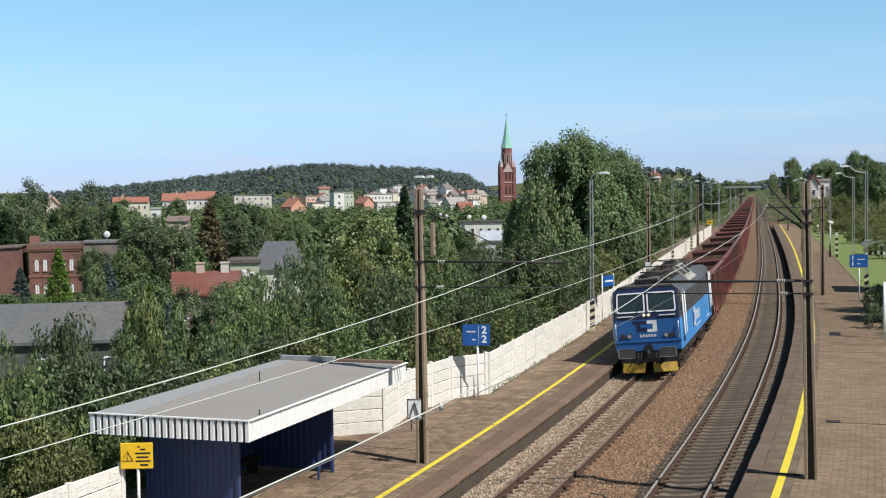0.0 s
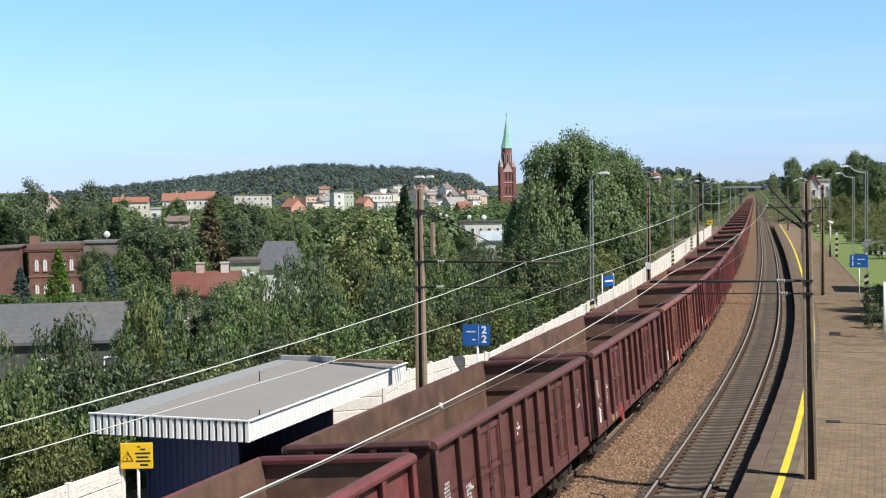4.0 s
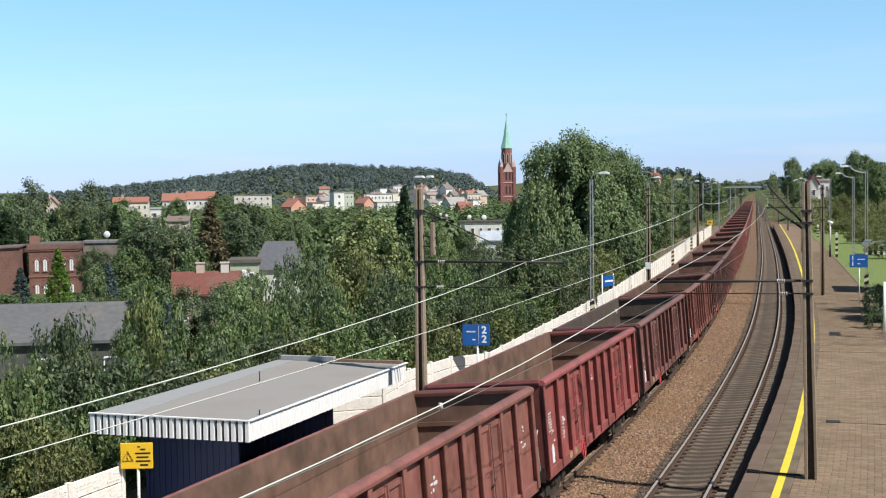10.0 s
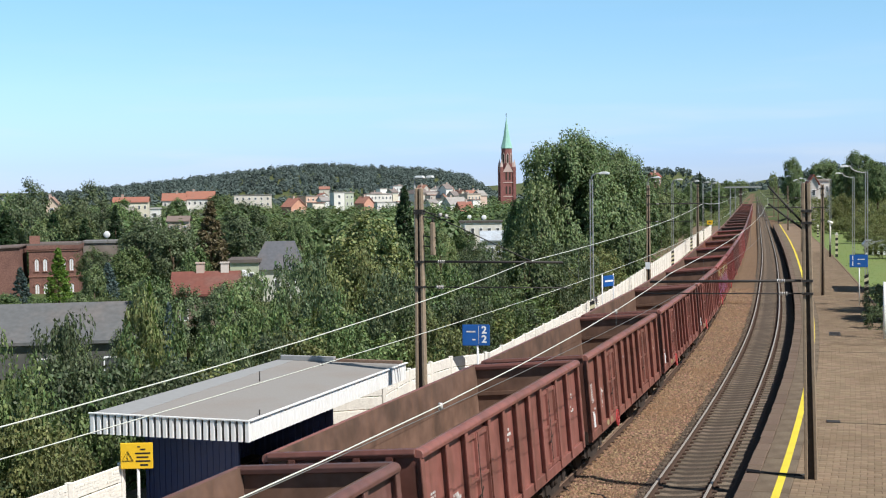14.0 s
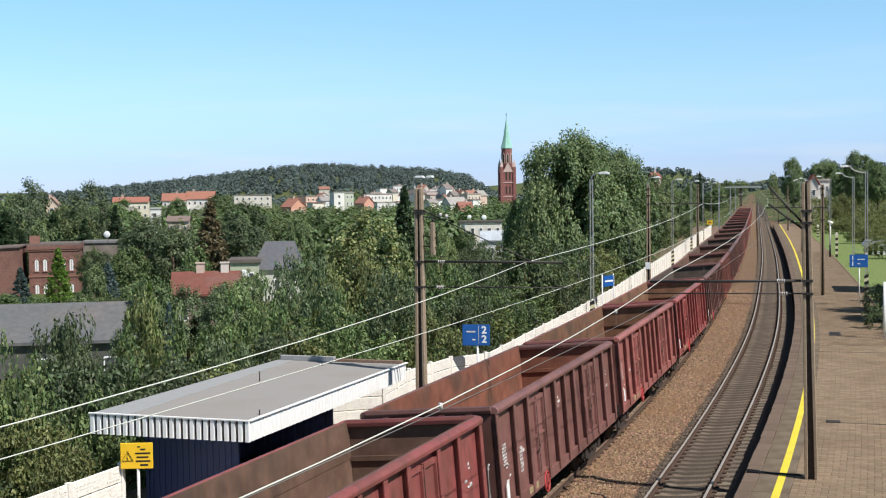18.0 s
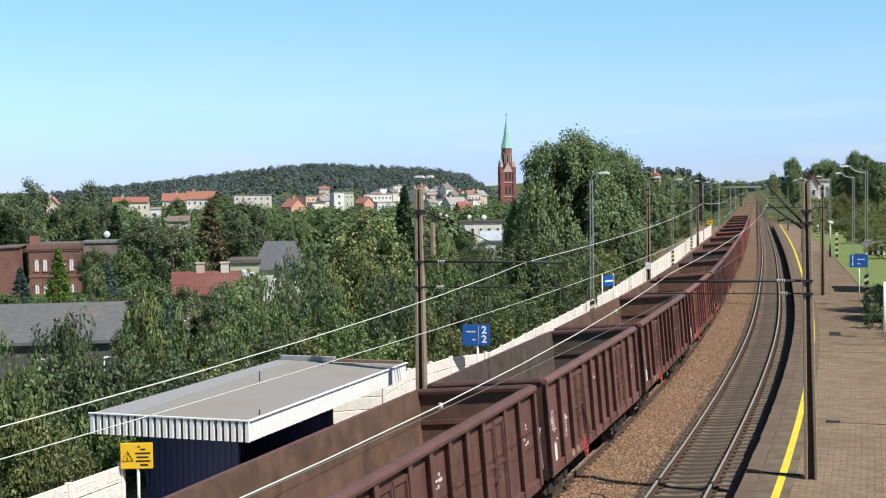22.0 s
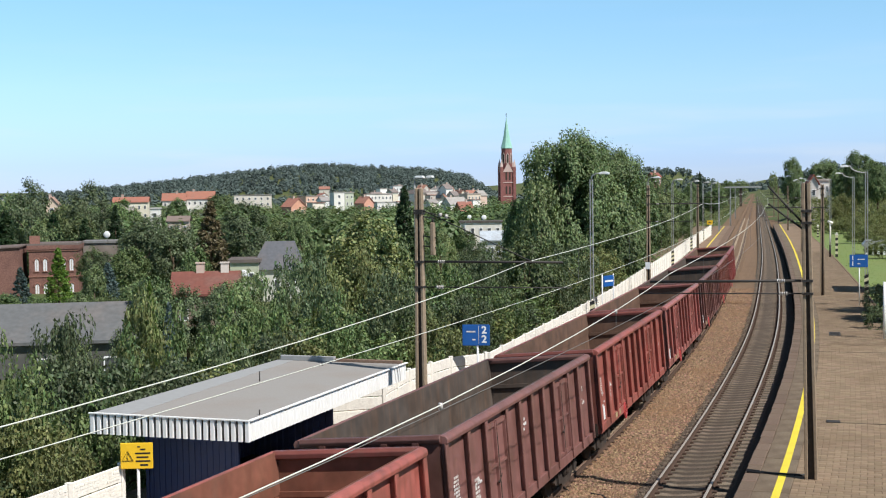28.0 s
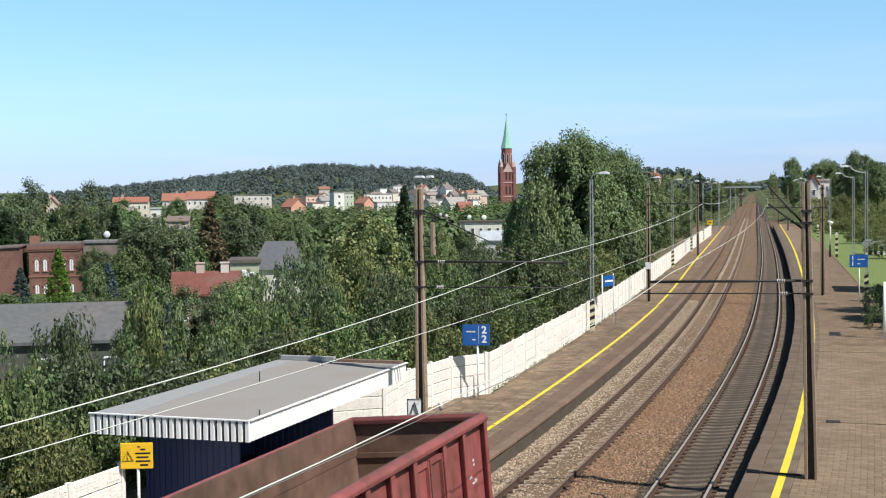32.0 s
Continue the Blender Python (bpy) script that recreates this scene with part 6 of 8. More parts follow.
        tube(bm, ((-0.62, end * 4.6, 4.03), (-0.62, end * 5.15, 4.03)), 0.07, 8)
        part("horn_bracket", bm, M_IRON, e)
        bm = bmesh.new()
        tube(bm, ((-0.75, end * 5.3, 4.0), (-0.75, end * 2.2, 4.02)), 0.016, 5)
        tube(bm, ((0.75, end * 5.3, 4.0), (0.75, end * 2.2, 4.02)), 0.016, 5)
        tube(bm, ((0.2, end * 5.3, 4.0), (0.2, end * 4.6, 4.16), (0.0, end * 4.5, 4.2)), 0.016, 5)
        part("roof_pipe", bm, M_IRON, e)
    # two louvres on each roof slope above one pale flap
    for side in (-1, 1):
        n = Vector((side * 0.697, 0, 0.717)).normalized()
        d = Vector((side * 0.717, 0, -0.697)).normalized()
        bm = bmesh.new()
        prism(bm, [(side * x, z) for x, z in ((0.48, 3.9), (0.5, 4.2), (0.56, 4.22), (1.24, 3.56), (1.30, 3.46), (1.0, 3.4))], "y", LOUVRE_Y[1] - 0.95, LOUVRE_Y[0] + 0.95)
        part("louvre_housing", tidy(bm, 0.01), M_LOCO_SLOPE, e)
        for y in LOUVRE_Y:
            o = Vector((side * 0.808, y, 4.03)) + n * 0.03
            ends = [[o + d * a + Vector((0, b, 0)) for a in (-0.34, 0.30)] for b in (-0.87, 0.87)]
            bm = bmesh.new()
            for p in ends:
                bar(bm, p[0], p[1], 0.1, 0.07, up=tuple(n))
            for k in (0, 1):
                bar(bm, ends[0][k], ends[1][k], 0.08, 0.07, up=tuple(n))
            lv = part("louvre", bm, M_LOUVRE, e, "pale louvre frame")
            bm = bmesh.new()
            bm.faces.new([bm.verts.new(ends[i][k] + n * -0.008) for i, k in ((0, 0), (0, 1), (1, 1), (1, 0))])
            part("louvre_dark", bm, M_BLACK, lv)
            for k in range(5):
                bm = bmesh.new()
                q = o + d * (-0.23 + 0.105 * k) + n * 0.012
                bar(bm, q + Vector((0, -0.83, 0)), q + Vector((0, 0.83, 0)), 0.035, 0.02, up=tuple((n + d * 0.5).normalized()))
                part("blade", bm, M_LOCO_ROOF, lv)
        bm = bmesh.new()
        o = Vector((side * 0.808, sum(LOUVRE_Y) / 2, 4.03)) + d * 0.49 + n * 0.025
        bar(bm, o + Vector((0, -1.82, 0)), o + Vector((0, 1.82, 0)), 0.28, 0.07, up=tuple(n))
        part("louvre_flap", tidy(bm, 0.015), M_LOUVRE, e, "pale sheet flap under the louvres")
    bm = bmesh.new()
    box(bm, -0.6, 0.6, -2.3, -0.4, 3.95, 4.09)
    part("roof_hatch", tidy(bm, 0.03), M_LOCO_ROOF, e)
    bm = bmesh.new()
    tube(bm, ((-0.5, -5.2, 4.24), (-0.5, -2.5, 4.3), (-0.45, -0.3, 4.32), (-0.5, 2.4, 4.26)), 0.022, 6)
    tube(bm, ((0.3, 1.6, 4.3), (-0.5, 1.9, 4.26)), 0.022, 6)
    tube(bm, ((0.5, -5.2, 4.24), (0.45, 0.2, 4.3), (0.3, 1.6, 4.3)), 0.022, 6)
    part("roof_conductor", bm, M_IRON, e)
    bm = bmesh.new()
    tube(bm, ((-0.15, -4.6, 4.2), (0.55, -4.6, 4.2)), 0.13, 10)
    tube(bm, ((0.2, -5.3, 4.1), (0.2, -4.7, 4.45), (-0.1, -4.1, 4.2)), 0.03, 6)
    part("main_switch", bm, M_IRON, e)
    for sx in (-1, 1):
        for k in range(13):
            bm = bmesh.new()
            yy = -5.0 + k * 0.72
            tube(bm, ((sx * 0.76, yy, 3.95), (sx * 0.76, yy, 4.08)), 0.05, 8)
            tube(bm, ((sx * 0.76, yy, 4.02), (sx * 0.76, yy, 4.06)), 0.09, 8)
            part("insulator", bm, M_IRON, e)
    for sx, yy in ((-0.5, -5.2), (-0.5, -2.5), (-0.47, -0.4), (-0.5, 1.3), (-0.5, 2.3), (0.5, -5.2), (0.47, -2.4), (0.45, 0.2), (0.3, 1.6)):
        bm = bmesh.new()
        for k in range(4):
            tube(bm, ((sx, yy, 3.98 + k * 0.065), (sx, yy, 4.015 + k * 0.065)), 0.075, 8)
        tube(bm, ((sx, yy, 3.94), (sx, yy, 4.28)), 0.03, 6)
        part("post_insulator", bm, M_IRON, e)
    bm = bmesh.new()
    box(bm, -1.1, 1.1, -1.8, 1.8, 0.45, 1.15)
    box(bm, -1.36, 1.36, -7.4, 7.4, 0.98, 1.16)
    part("underframe", tidy(bm, 0.02), M_UNDER, e)
    return e


def graffiti(parent):
    """Spray paint over one wagon's side, ribs and all: jagged yellow tops, pink bodies, dark shadows, pale drips."""
    ribs = (-6.41, -5.0, -3.8, -2.2, -1.1, 0.0, 1.1, 2.2, 3.8, 5.0, 6.41)
    rnd = random.Random(20)
    dy, dz = 0.05, 0.025
    verts, faces, mats = [], [], []
    tops = [2.55 + 0.30 * abs(math.sin(k * 0.26)) + 0.12 * math.sin(k * 0.096) + rnd.uniform(-0.02, 0.02) for k in range(249)]
    drips = [0.1 * math.sin(k * 0.8) * math.sin(k * 0.37) for k in range(249)]
    for k in range(249):
        y = -6.24 + k * dy
        near_rib = any(abs(y + dy / 2 - r) < 0.1 for r in ribs)
        x = -(1.416 + (0.121 if near_rib else (0.062 if 2.2 < abs(y) < 3.8 else 0.006)))
        low = 1.22 + 0.22 * rnd.random() + (0.25 if (k // 22) % 3 == 1 else 0)
        for j in range(86):
            z = 1.18 + j * dz
            if z < low or z > tops[k] + 0.18:
                continue
            edge = tops[k] - z
            wave = math.sin(k * 0.23 + math.sin(j * 0.167)) + 0.6 * math.sin(k * 0.0875 + j * 0.1375)
            if edge < 0.2 + drips[k] or k < 7 or k > 241:
                m = 0
            elif wave > 1.15 and edge > 0.16:
                m = 3
            elif wave < -1.15:
                m = 4
            elif z < 1.62 and math.sin(k * 0.125) > 0.1:
                m = 2
            elif (k // 31) % 3 == 2 and edge > 0.7:
                m = 2 if wave > 0.2 else 4
            else:
                m = 1
            b = len(verts)
            verts += [(x, y, z), (x, y + dy, z), (x, y + dy, z + dz), (x, y, z + dz)]
            faces.append((b + 3, b + 2, b + 1, b))
            mats.append(m)
    o = raw("spray_paint", verts, faces, M_GRAF, parent, mats=mats)
    tagged(o, "yellow, pink and black spray-painted shapes")


LABELS = {"maroon": "dull maroon", "red": "rust-red", "bright": "bright red", "crimson": "crimson", "rose": "faded rose-red", "brown": "rust-brown", "dark": "dark brown", "purple": "purplish brown", "orange": "orange-brown", "wine": "wine-red"}
loco = loco_model()
wagons = [wagon_model()]
for _k in range(1, 42):
    wagons.append(copy_thing(wagons[0], Matrix()))
for _k, _w in enumerate(wagons):
    outer, inner = COLOURS[_k].split()
    _r = random.Random(100 + _k)
    _j = _r.uniform(0.88, 1.12)
    tagged(_w, "%s open freight wagon, ribbed and empty, coupled in the train" % LABELS[outer] if _k != 20 else "red open freight wagon sprayed with yellow and pink graffiti")
    for _o in _w.children_recursive:
        if _o.type == "MESH":
            mat_name = _o.data.materials[0].name
            base = PAINTS[outer] if mat_name == "wagon_paint" else INSIDES[inner]
            # end walls and ribs darkened for shade between wagons; end rims are dark themselves
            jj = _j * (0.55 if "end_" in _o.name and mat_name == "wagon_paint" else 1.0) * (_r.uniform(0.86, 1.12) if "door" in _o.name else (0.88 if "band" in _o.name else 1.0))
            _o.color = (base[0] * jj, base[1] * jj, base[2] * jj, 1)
graffiti(wagons[20])


# ---- plants ----
def leaf_quads(rng, p, n, size, droop=0.0, narrow=0.5):
    """One folded leaf at each point, facing along n."""
    count = len(p)
    n = n / np.linalg.norm(n, axis=1)[:, None]
    a = rng.normal(size=(count, 3))
    a[:, 2] -= droop
    a -= n * (a * n).sum(1)[:, None]
    a /= np.linalg.norm(a, axis=1)[:, None]
    b = np.cross(n, a)
    s = (size * rng.uniform(0.6, 1.35, count))[:, None]
    return np.stack([p - a * s * 0.5, p + b * s * narrow * 0.5 + n * s * 0.06, p + a * s * 0.5, p - b * s * narrow * 0.5 + n * s * 0.06], 1).reshape(-1, 3)


def leaves(rng, centers, radii, count, size, out_bias=0.6, droop=0.0, narrow=0.5, heart=None):
    """Small folded leaves scattered round clump centres; with a heart they turn away from the crown's middle."""
    pick = rng.integers(0, len(centers), count)
    d = rng.normal(size=(count, 3))
    far = np.linalg.norm(d, axis=1)
    d /= far[:, None]
    r = rng.uniform(0.35, 1.0, count) ** 0.6 if heart is None else np.minimum(far / 2.0, 1.25)
    p = centers[pick] + d * (radii[pick] * r)[:, None] * np.array([1.0, 1.0, 0.85])
    n = d * out_bias + rng.normal(size=(count, 3)) * 0.55
    if heart is not None:
        o = p - np.array(heart)
        n += 0.8 * o / (np.linalg.norm(o, axis=1)[:, None] + 1e-6)
    n[:, 2] += 0.45
    return leaf_quads(rng, p, n, size, droop, narrow)


def quads(name, v, mat, parent):
    n = len(v) // 4
    me = bpy.data.meshes.new(name)
    me.vertices.add(len(v))
    me.vertices.foreach_set("co", v.astype(np.float32).ravel())
    me.loops.add(n * 4)
    me.loops.foreach_set("vertex_index", np.arange(n * 4, dtype=np.int32))
    me.polygons.add(n)
    me.polygons.foreach_set("loop_start", np.arange(0, n * 4, 4, dtype=np.int32))
    me.update(calc_edges=True)
    me.materials.append(mat)
    o = new(name, me)
    o.parent = parent
    return o


def crown_clumps(rng, count, rx, z0, z1, lumps, low=0.55):
    """Clump centres over an uneven crown; it is widest low or high by `low`."""
    c, r = [], []
    bumps = rng.normal(size=(lumps, 3))
    bumps /= np.linalg.norm(bumps, axis=1)[:, None]
    amp = rng.uniform(-0.28, 0.30, lumps)
    while len(c) < count:
        d = rng.normal(size=3)
        d /= np.linalg.norm(d)
        k = 1 + float((amp * np.exp(-((bumps - d) ** 2).sum(1) * 2.2)).sum())
        rad = rng.uniform(0.45, 1.0) ** 0.5 * k
        zc = z0 + (z1 - z0) * low
        z = zc + d[2] * rad * ((z1 - zc) if d[2] > 0 else (zc - z0))
        c.append((d[0] * rad * rx, d[1] * rad * rx, z))
        r.append(rx * (rng.uniform(0.13, 0.27) if count > 75 else rng.uniform(0.17, 0.31)))
    return np.array(c), np.array(r)


TREE_KINDS = {  # category, crown material, half width, crown base, height, clumps, leaves, leaf size, label
    "shrub": ("bush", M_LEAF, 2.6, 0.2, 5.0, 90, 8500, 0.185, "dense leafy green bush behind the fence"),
    "shrub2": ("bush", M_LEAF_DEEP, 2.6, 0.2, 5.0, 90, 8500, 0.18, "dense deep green bush behind the fence"),
    "shrub3": ("bush", M_LEAF_LIGHT, 2.6, 0.2, 5.0, 80, 7500, 0.19, "loose light green bush behind the fence"),
    "tree": ("tree", M_LEAF_DARK, 3.5, 1.6, 9.0, 150, 12000, 0.33, "leafy deciduous tree with a rounded uneven crown"),
    "tree2": ("tree", M_LEAF_GREY, 3.5, 1.2, 9.0, 150, 12000, 0.32, "olive-green deciduous tree with an uneven crown"),
    "tree3": ("tree", M_LEAF, 3.5, 1.4, 9.0, 140, 12000, 0.32, "mid-green deciduous tree with gaps in its crown"),
    "tree4": ("tree", M_LEAF_DEEP, 3.5, 1.2, 9.0, 150, 12000, 0.31, "dark green deciduous tree with a broad crown"),
    "willow": ("tree", M_LEAF_LIGHT, 3.0, 1.0, 9.5, 110, 11000, 0.25, "pale green tree with loose drooping foliage"),
    "big": ("tree", M_LEAF_DARK, 5.6, 1.5, 15.0, 260, 48000, 0.34, "broad tall maple-like tree towering over the line"),
    "poplar": ("tree", M_LEAF, 2.2, 1.5, 12.0, 60, 7000, 0.38, "tall upright tree above the bank"),
}
CONES = {"conifer": (M_NEEDLE, "dark green spruce"), "bluespruce": (M_NEEDLE_BLUE, "blue-grey spruce"), "brownspruce": (M_NEEDLE_BROWN, "browning half-dry spruce"), "thuja": (M_NEEDLE_BRIGHT, "bright green pointed thuja")}
PLANTED, REACH = {}, {}
_turn = random.Random(31)


def tree(kind, x, y, top, width):
    """A plant whose top is at that height and that is that wide; the first of a kind is built, the others are copies."""
    z = ground_at(x, y)
    if kind in ("shrub", "tree"):
        kind = _turn.choice((kind, kind + "2", kind + "3"))
    if kind in CONES:
        half, high = 2.0, 9.0
    else:
        cat, mat, half, base, high, clumps, count, size, label = TREE_KINDS[kind]
    if kind in PLANTED:
        half, high = REACH[kind]
    sx, sz = width / (2 * half), max(0.3, (top - z) / high)
    m = Matrix.Translation((x, y, z)) @ Matrix.Rotation(_turn.uniform(0, 6.28), 4, "Z") @ Matrix.Diagonal((sx, sx, sz, 1))
    if kind in PLANTED:
        o = copy_thing(PLANTED[kind], Matrix())
        o.matrix_basis = m
        return o
    rng = np.random.default_rng(len(PLANTED) + 11)
    if kind in CONES:
        mat, label = CONES[kind]
        e = thing("conifer", Matrix(), label + " with layered branches", "conifer")
        bm = bmesh.new()
        tube(bm, ((0, 0, -0.3), (0, 0, high * 0.97)), 0.16, 7, r2=0.02)
        part("trunk", bm, M_BARK, e)
        c, r = [], []
        for k in range(320):
            t = ((k + rng.random()) / 320) ** 1.25
            rad = half * (1 - t) ** 0.8 * rng.uniform(0.35, 1.08) ** 0.7 + 0.04
            a = rng.uniform(0, 6.28)
            c.append((rad * math.cos(a), rad * math.sin(a), 0.4 + t * (high - 0.55) - rad * 0.25))
            r.append(0.16 + 0.3 * (1 - t))
        crown = quads("crown", leaves(rng, np.array(c), np.array(r), 10000, 0.30, 0.4, 0.6, 0.42), mat, e)
    else:
        e = thing("tree" if cat == "tree" else "bush", Matrix(), label, cat)
        c, r = crown_clumps(rng, clumps, half, base, high, 9, 0.5 if cat == "tree" else 0.42)
        bm = bmesh.new()
        if cat == "tree":
            tube(bm, ((0, 0, -0.4), (0.05, 0.03, base + 0.5), (0.0, 0.1, high * 0.6)), 0.035 * high, 8, r2=0.012 * high)
        else:
            tube(bm, ((0, 0, -0.4), (0.05, 0.03, high * 0.5)), 0.07, 6, r2=0.03)
        part("trunk", bm, M_BARK, e)
        for k in range(4 if cat == "tree" else 2):
            bm = bmesh.new()
            q = Vector(c[(k * 5) % len(c)])
            p = Vector((0, 0, max(0.2, min(q.z * 0.6, high * 0.5))))
            tube(bm, (p, p.lerp(q, 0.55) + Vector((0, 0, 0.15)), q), 0.011 * high, 5, r2=0.004 * high)
            part("limb", bm, M_BARK, e)
        crown = quads("crown", leaves(rng, c, r, count, size * (0.88 if cat == "tree" else 1.0), 0.45 if cat == "tree" else 0.7, 0.9 if kind == "willow" else (0.0 if cat == "tree" else 0.2), 0.78 if cat == "tree" else 0.55, (0, 0, base + (high - base) * 0.4) if cat == "tree" else None), mat, e)
    # the crown's true reach, so that plants end where they should
    co = np.array([v.co[:] for v in crown.data.vertices])
    REACH[kind] = (float(np.quantile(np.hypot(co[:, 0], co[:, 1]), 0.985)), float(np.quantile(co[:, 2], 0.997)))
    e.matrix_basis = m @ Matrix.Diagonal((half / REACH[kind][0], half / REACH[kind][0], high / REACH[kind][1], 1))
    PLANTED[kind] = e
    return e


def plants():
    tree("shrub", -10.9, 33, 3.9, 2.9)
    tree("shrub", -11.3, 38, 4.6, 2.8)
    tree("shrub", -12.5, 37, 4.1, 2.4)
    tree("shrub", -10.3, 40, 3.9, 3.0)
    tree("shrub", -10.8, 46, 4.7, 2.6)
    tree("shrub", -8.8, 44, 4.3, 2.9)
    tree("shrub", -8.2, 48, 4.4, 3.2)
    tree("shrub", -9.1, 34, 3.0, 2.7)
    tree("shrub", -10.1, 31, 2.8, 2.7)
    tree("shrub", -8.8, 41, 2.8, 3.2)
    tree("shrub", -8.8, 30, 2.3, 2.0)
    tree("shrub", -7.2, 50, 4.9, 3.1)
    tree("shrub", -6.0, 56, 5.5, 3.7)
    tree("willow", -4.2, 62, 7.0, 5.2)
    tree("shrub3", -3.7, 60, 5.4, 2.4)
    tree("shrub", -5.3, 58, 4.9, 2.3)
    tree("shrub", -4.3, 50, 4.2, 3.1)
    tree("shrub", -2.2, 54, 4.8, 3.1)
    tree("tree", -2.9, 70, 6.0, 3.1)
    tree("shrub", 0.0, 66, 5.3, 3.5)
    tree("shrub", 2.0, 70, 4.7, 3.7)
    tree("shrub", -3.4, 47, 3.0, 3.1)
    tree("shrub", -6.1, 45, 3.3, 3.0)
    tree("shrub", -0.6, 52, 3.3, 3.0)
    tree("shrub", 1.1, 57, 3.6, 3.0)
    tree("shrub", 2.6, 62, 3.7, 3.0)
    tree("shrub", -7.5, 43, 3.3, 2.8)
    tree("shrub3", 70.2, 243, 6.2, 5.6)
    tree("shrub", 74.4, 247, 6.4, 5.0)
    tree("shrub3", 78.4, 251, 6.6, 5.4)
    tree("shrub", 22.5, 66, 2.0, 1.7)
    tree("shrub", 23.9, 70, 2.8, 2.2)
    tree("tree", 4.9, 76, 5.7, 4.0)
    tree("big", 10.6, 108, 12.8, 7.8)
    tree("big", 13.8, 116, 12.1, 7.7)
    tree("big", 11.8, 112, 12.5, 7.4)
    tree("big", 15.5, 114.1, 11.4, 6.6)
    tree("tree", 8.0, 104, 9.8, 4.1)
    tree("tree2", -50.4, 184, 0.9, 5.0)
    tree("tree4", -47.2, 178, 0.3, 4.4)
    tree("conifer", -58.6, 230, 6.4, 5.6)
    tree("tree4", -41.5, 176, 4.6, 5.4)
    tree("tree", 6.5, 110, 7.3, 3.1)
    tree("tree", 16.3, 120, 10.7, 4.2)
    tree("tree", 14.2, 112, 9.4, 5.4)
    tree("shrub", 7.8, 82, 4.8, 4.0)
    tree("shrub", 11.3, 92.1, 3.9, 4.0)
    tree("tree", 14.8, 105.1, 5.2, 3.7)
    tree("tree", 22.9, 150, 9.1, 5.3)
    tree("tree", 28.9, 170, 8.1, 5.2)
    tree("shrub", 18.7, 120.2, 3.1, 3.7)
    tree("tree", 40.8, 220, 7.1, 5.8)
    tree("conifer", 66.1, 330, 12.3, 2.9)
    tree("tree", 94.8, 450, 7.8, 9.9)
    tree("shrub", 36.7, 200, 3.7, 4.4)
    tree("tree4", -75.4, 235, 11.2, 8.1)
    tree("tree4", -68.9, 250, 10.8, 9.3)
    tree("tree", -83.2, 250, 8.7, 8.8)
    tree("conifer", -65.1, 215, 5.2, 6.6)
    tree("conifer", -59.0, 212, 4.4, 6.5)
    tree("tree", -75.2, 260, 8.0, 8.0)
    tree("conifer", -74.8, 220, 5.7, 7.7)
    tree("tree4", -62.6, 240, 5.6, 7.4)
    tree("thuja", -42.0, 140, 2.5, 3.9)
    tree("bluespruce", -42.9, 130, 1.0, 3.3)
    tree("bluespruce", -35.3, 135, 1.1, 3.9)
    tree("tree4", -39.0, 170, 5.3, 9.0)
    tree("tree4", -34.7, 165, 4.2, 6.5)
    tree("brownspruce", -27.1, 150, 7.3, 6.6)
    tree("tree4", -35.3, 175, 3.6, 6.2)
    tree("tree4", -34.1, 220, 6.8, 9.2)
    tree("tree", -29.9, 240, 4.0, 7.9)
    tree("tree4", -21.4, 150, 3.1, 4.6)
    tree("conifer", -3.2, 108, 8.5, 4.2)
    tree("tree", -24.9, 260, 4.8, 8.6)
    tree("tree", -39.6, 160, 1.6, 5.6)
    tree("tree", -32.7, 120, 1.7, 2.6)
    tree("tree", -31.3, 110, -0.2, 2.9)
    tree("tree", -37.4, 110, -0.1, 2.9)
    tree("tree", -34.0, 108, -0.2, 2.9)
    tree("tree", -25.2, 105, 1.1, 3.2)
    tree("tree", -25.8, 100, 0.5, 2.6)
    tree("tree4", -48.0, 200, 3.0, 6.2)
    tree("tree", -85.0, 250, 4.3, 6.6)
    tree("tree", -77.5, 260, 5.5, 7.4)
    tree("tree", -83.8, 330, 7.0, 10.2)
    tree("tree", -87.3, 420, 7.0, 8.3)
    tree("thuja", -17.2, 75, 3.1, 1.3)
    tree("bluespruce", -13.3, 62, 2.9, 1.6)
    tree("tree", -42.9, 600, 10.0, 13.2)
    tree("tree", -0.2, 120, 5.0, 3.2)
    tree("shrub", 1.8, 130, 2.1, 2.3)
    tree("tree", -62.2, 220, 5.1, 6.8)
    tree("tree", -41.3, 300, 4.0, 7.9)
    tree("tree", -22.3, 200, 4.5, 4.4)
    tree("tree", -86.3, 500, 8.1, 13.2)
    tree("tree", -11.0, 300, 4.3, 6.6)
    tree("tree", -20.8, 330, 3.3, 10.2)
    tree("tree", -66.5, 215, 4.3, 6.6)
    tree("tree", -25.4, 130, 2.8, 3.4)
    tree("big", 122.9, 450, 18.1, 8.7)
    tree("big", 95.0, 320, 14.7, 9.3)
    tree("big", 83.8, 260, 15.0, 6.4)
    tree("tree", 87.0, 280, 11.9, 7.4)
    tree("tree", 74.5, 220, 12.4, 4.4)
    tree("tree", 231.6, 900, 18.8, 7.1)
    tree("shrub3", 63.0, 200, ground_at(63.0, 200) + 2.3, 6.2)
    tree("shrub3", 57.0, 170, ground_at(57.0, 170) + 2.3, 6.0)
    tree("shrub3", 44.5, 130, ground_at(44.5, 130) + 2.3, 3.4)
    tree("shrub3", 78.5, 260, ground_at(78.5, 260) + 2.3, 5.7)
    tree("shrub3", 118.6, 420, ground_at(118.6, 420) + 2.3, 6.5)
    tree("shrub3", 53.5, 165, ground_at(53.5, 165) + 2.3, 3.6)
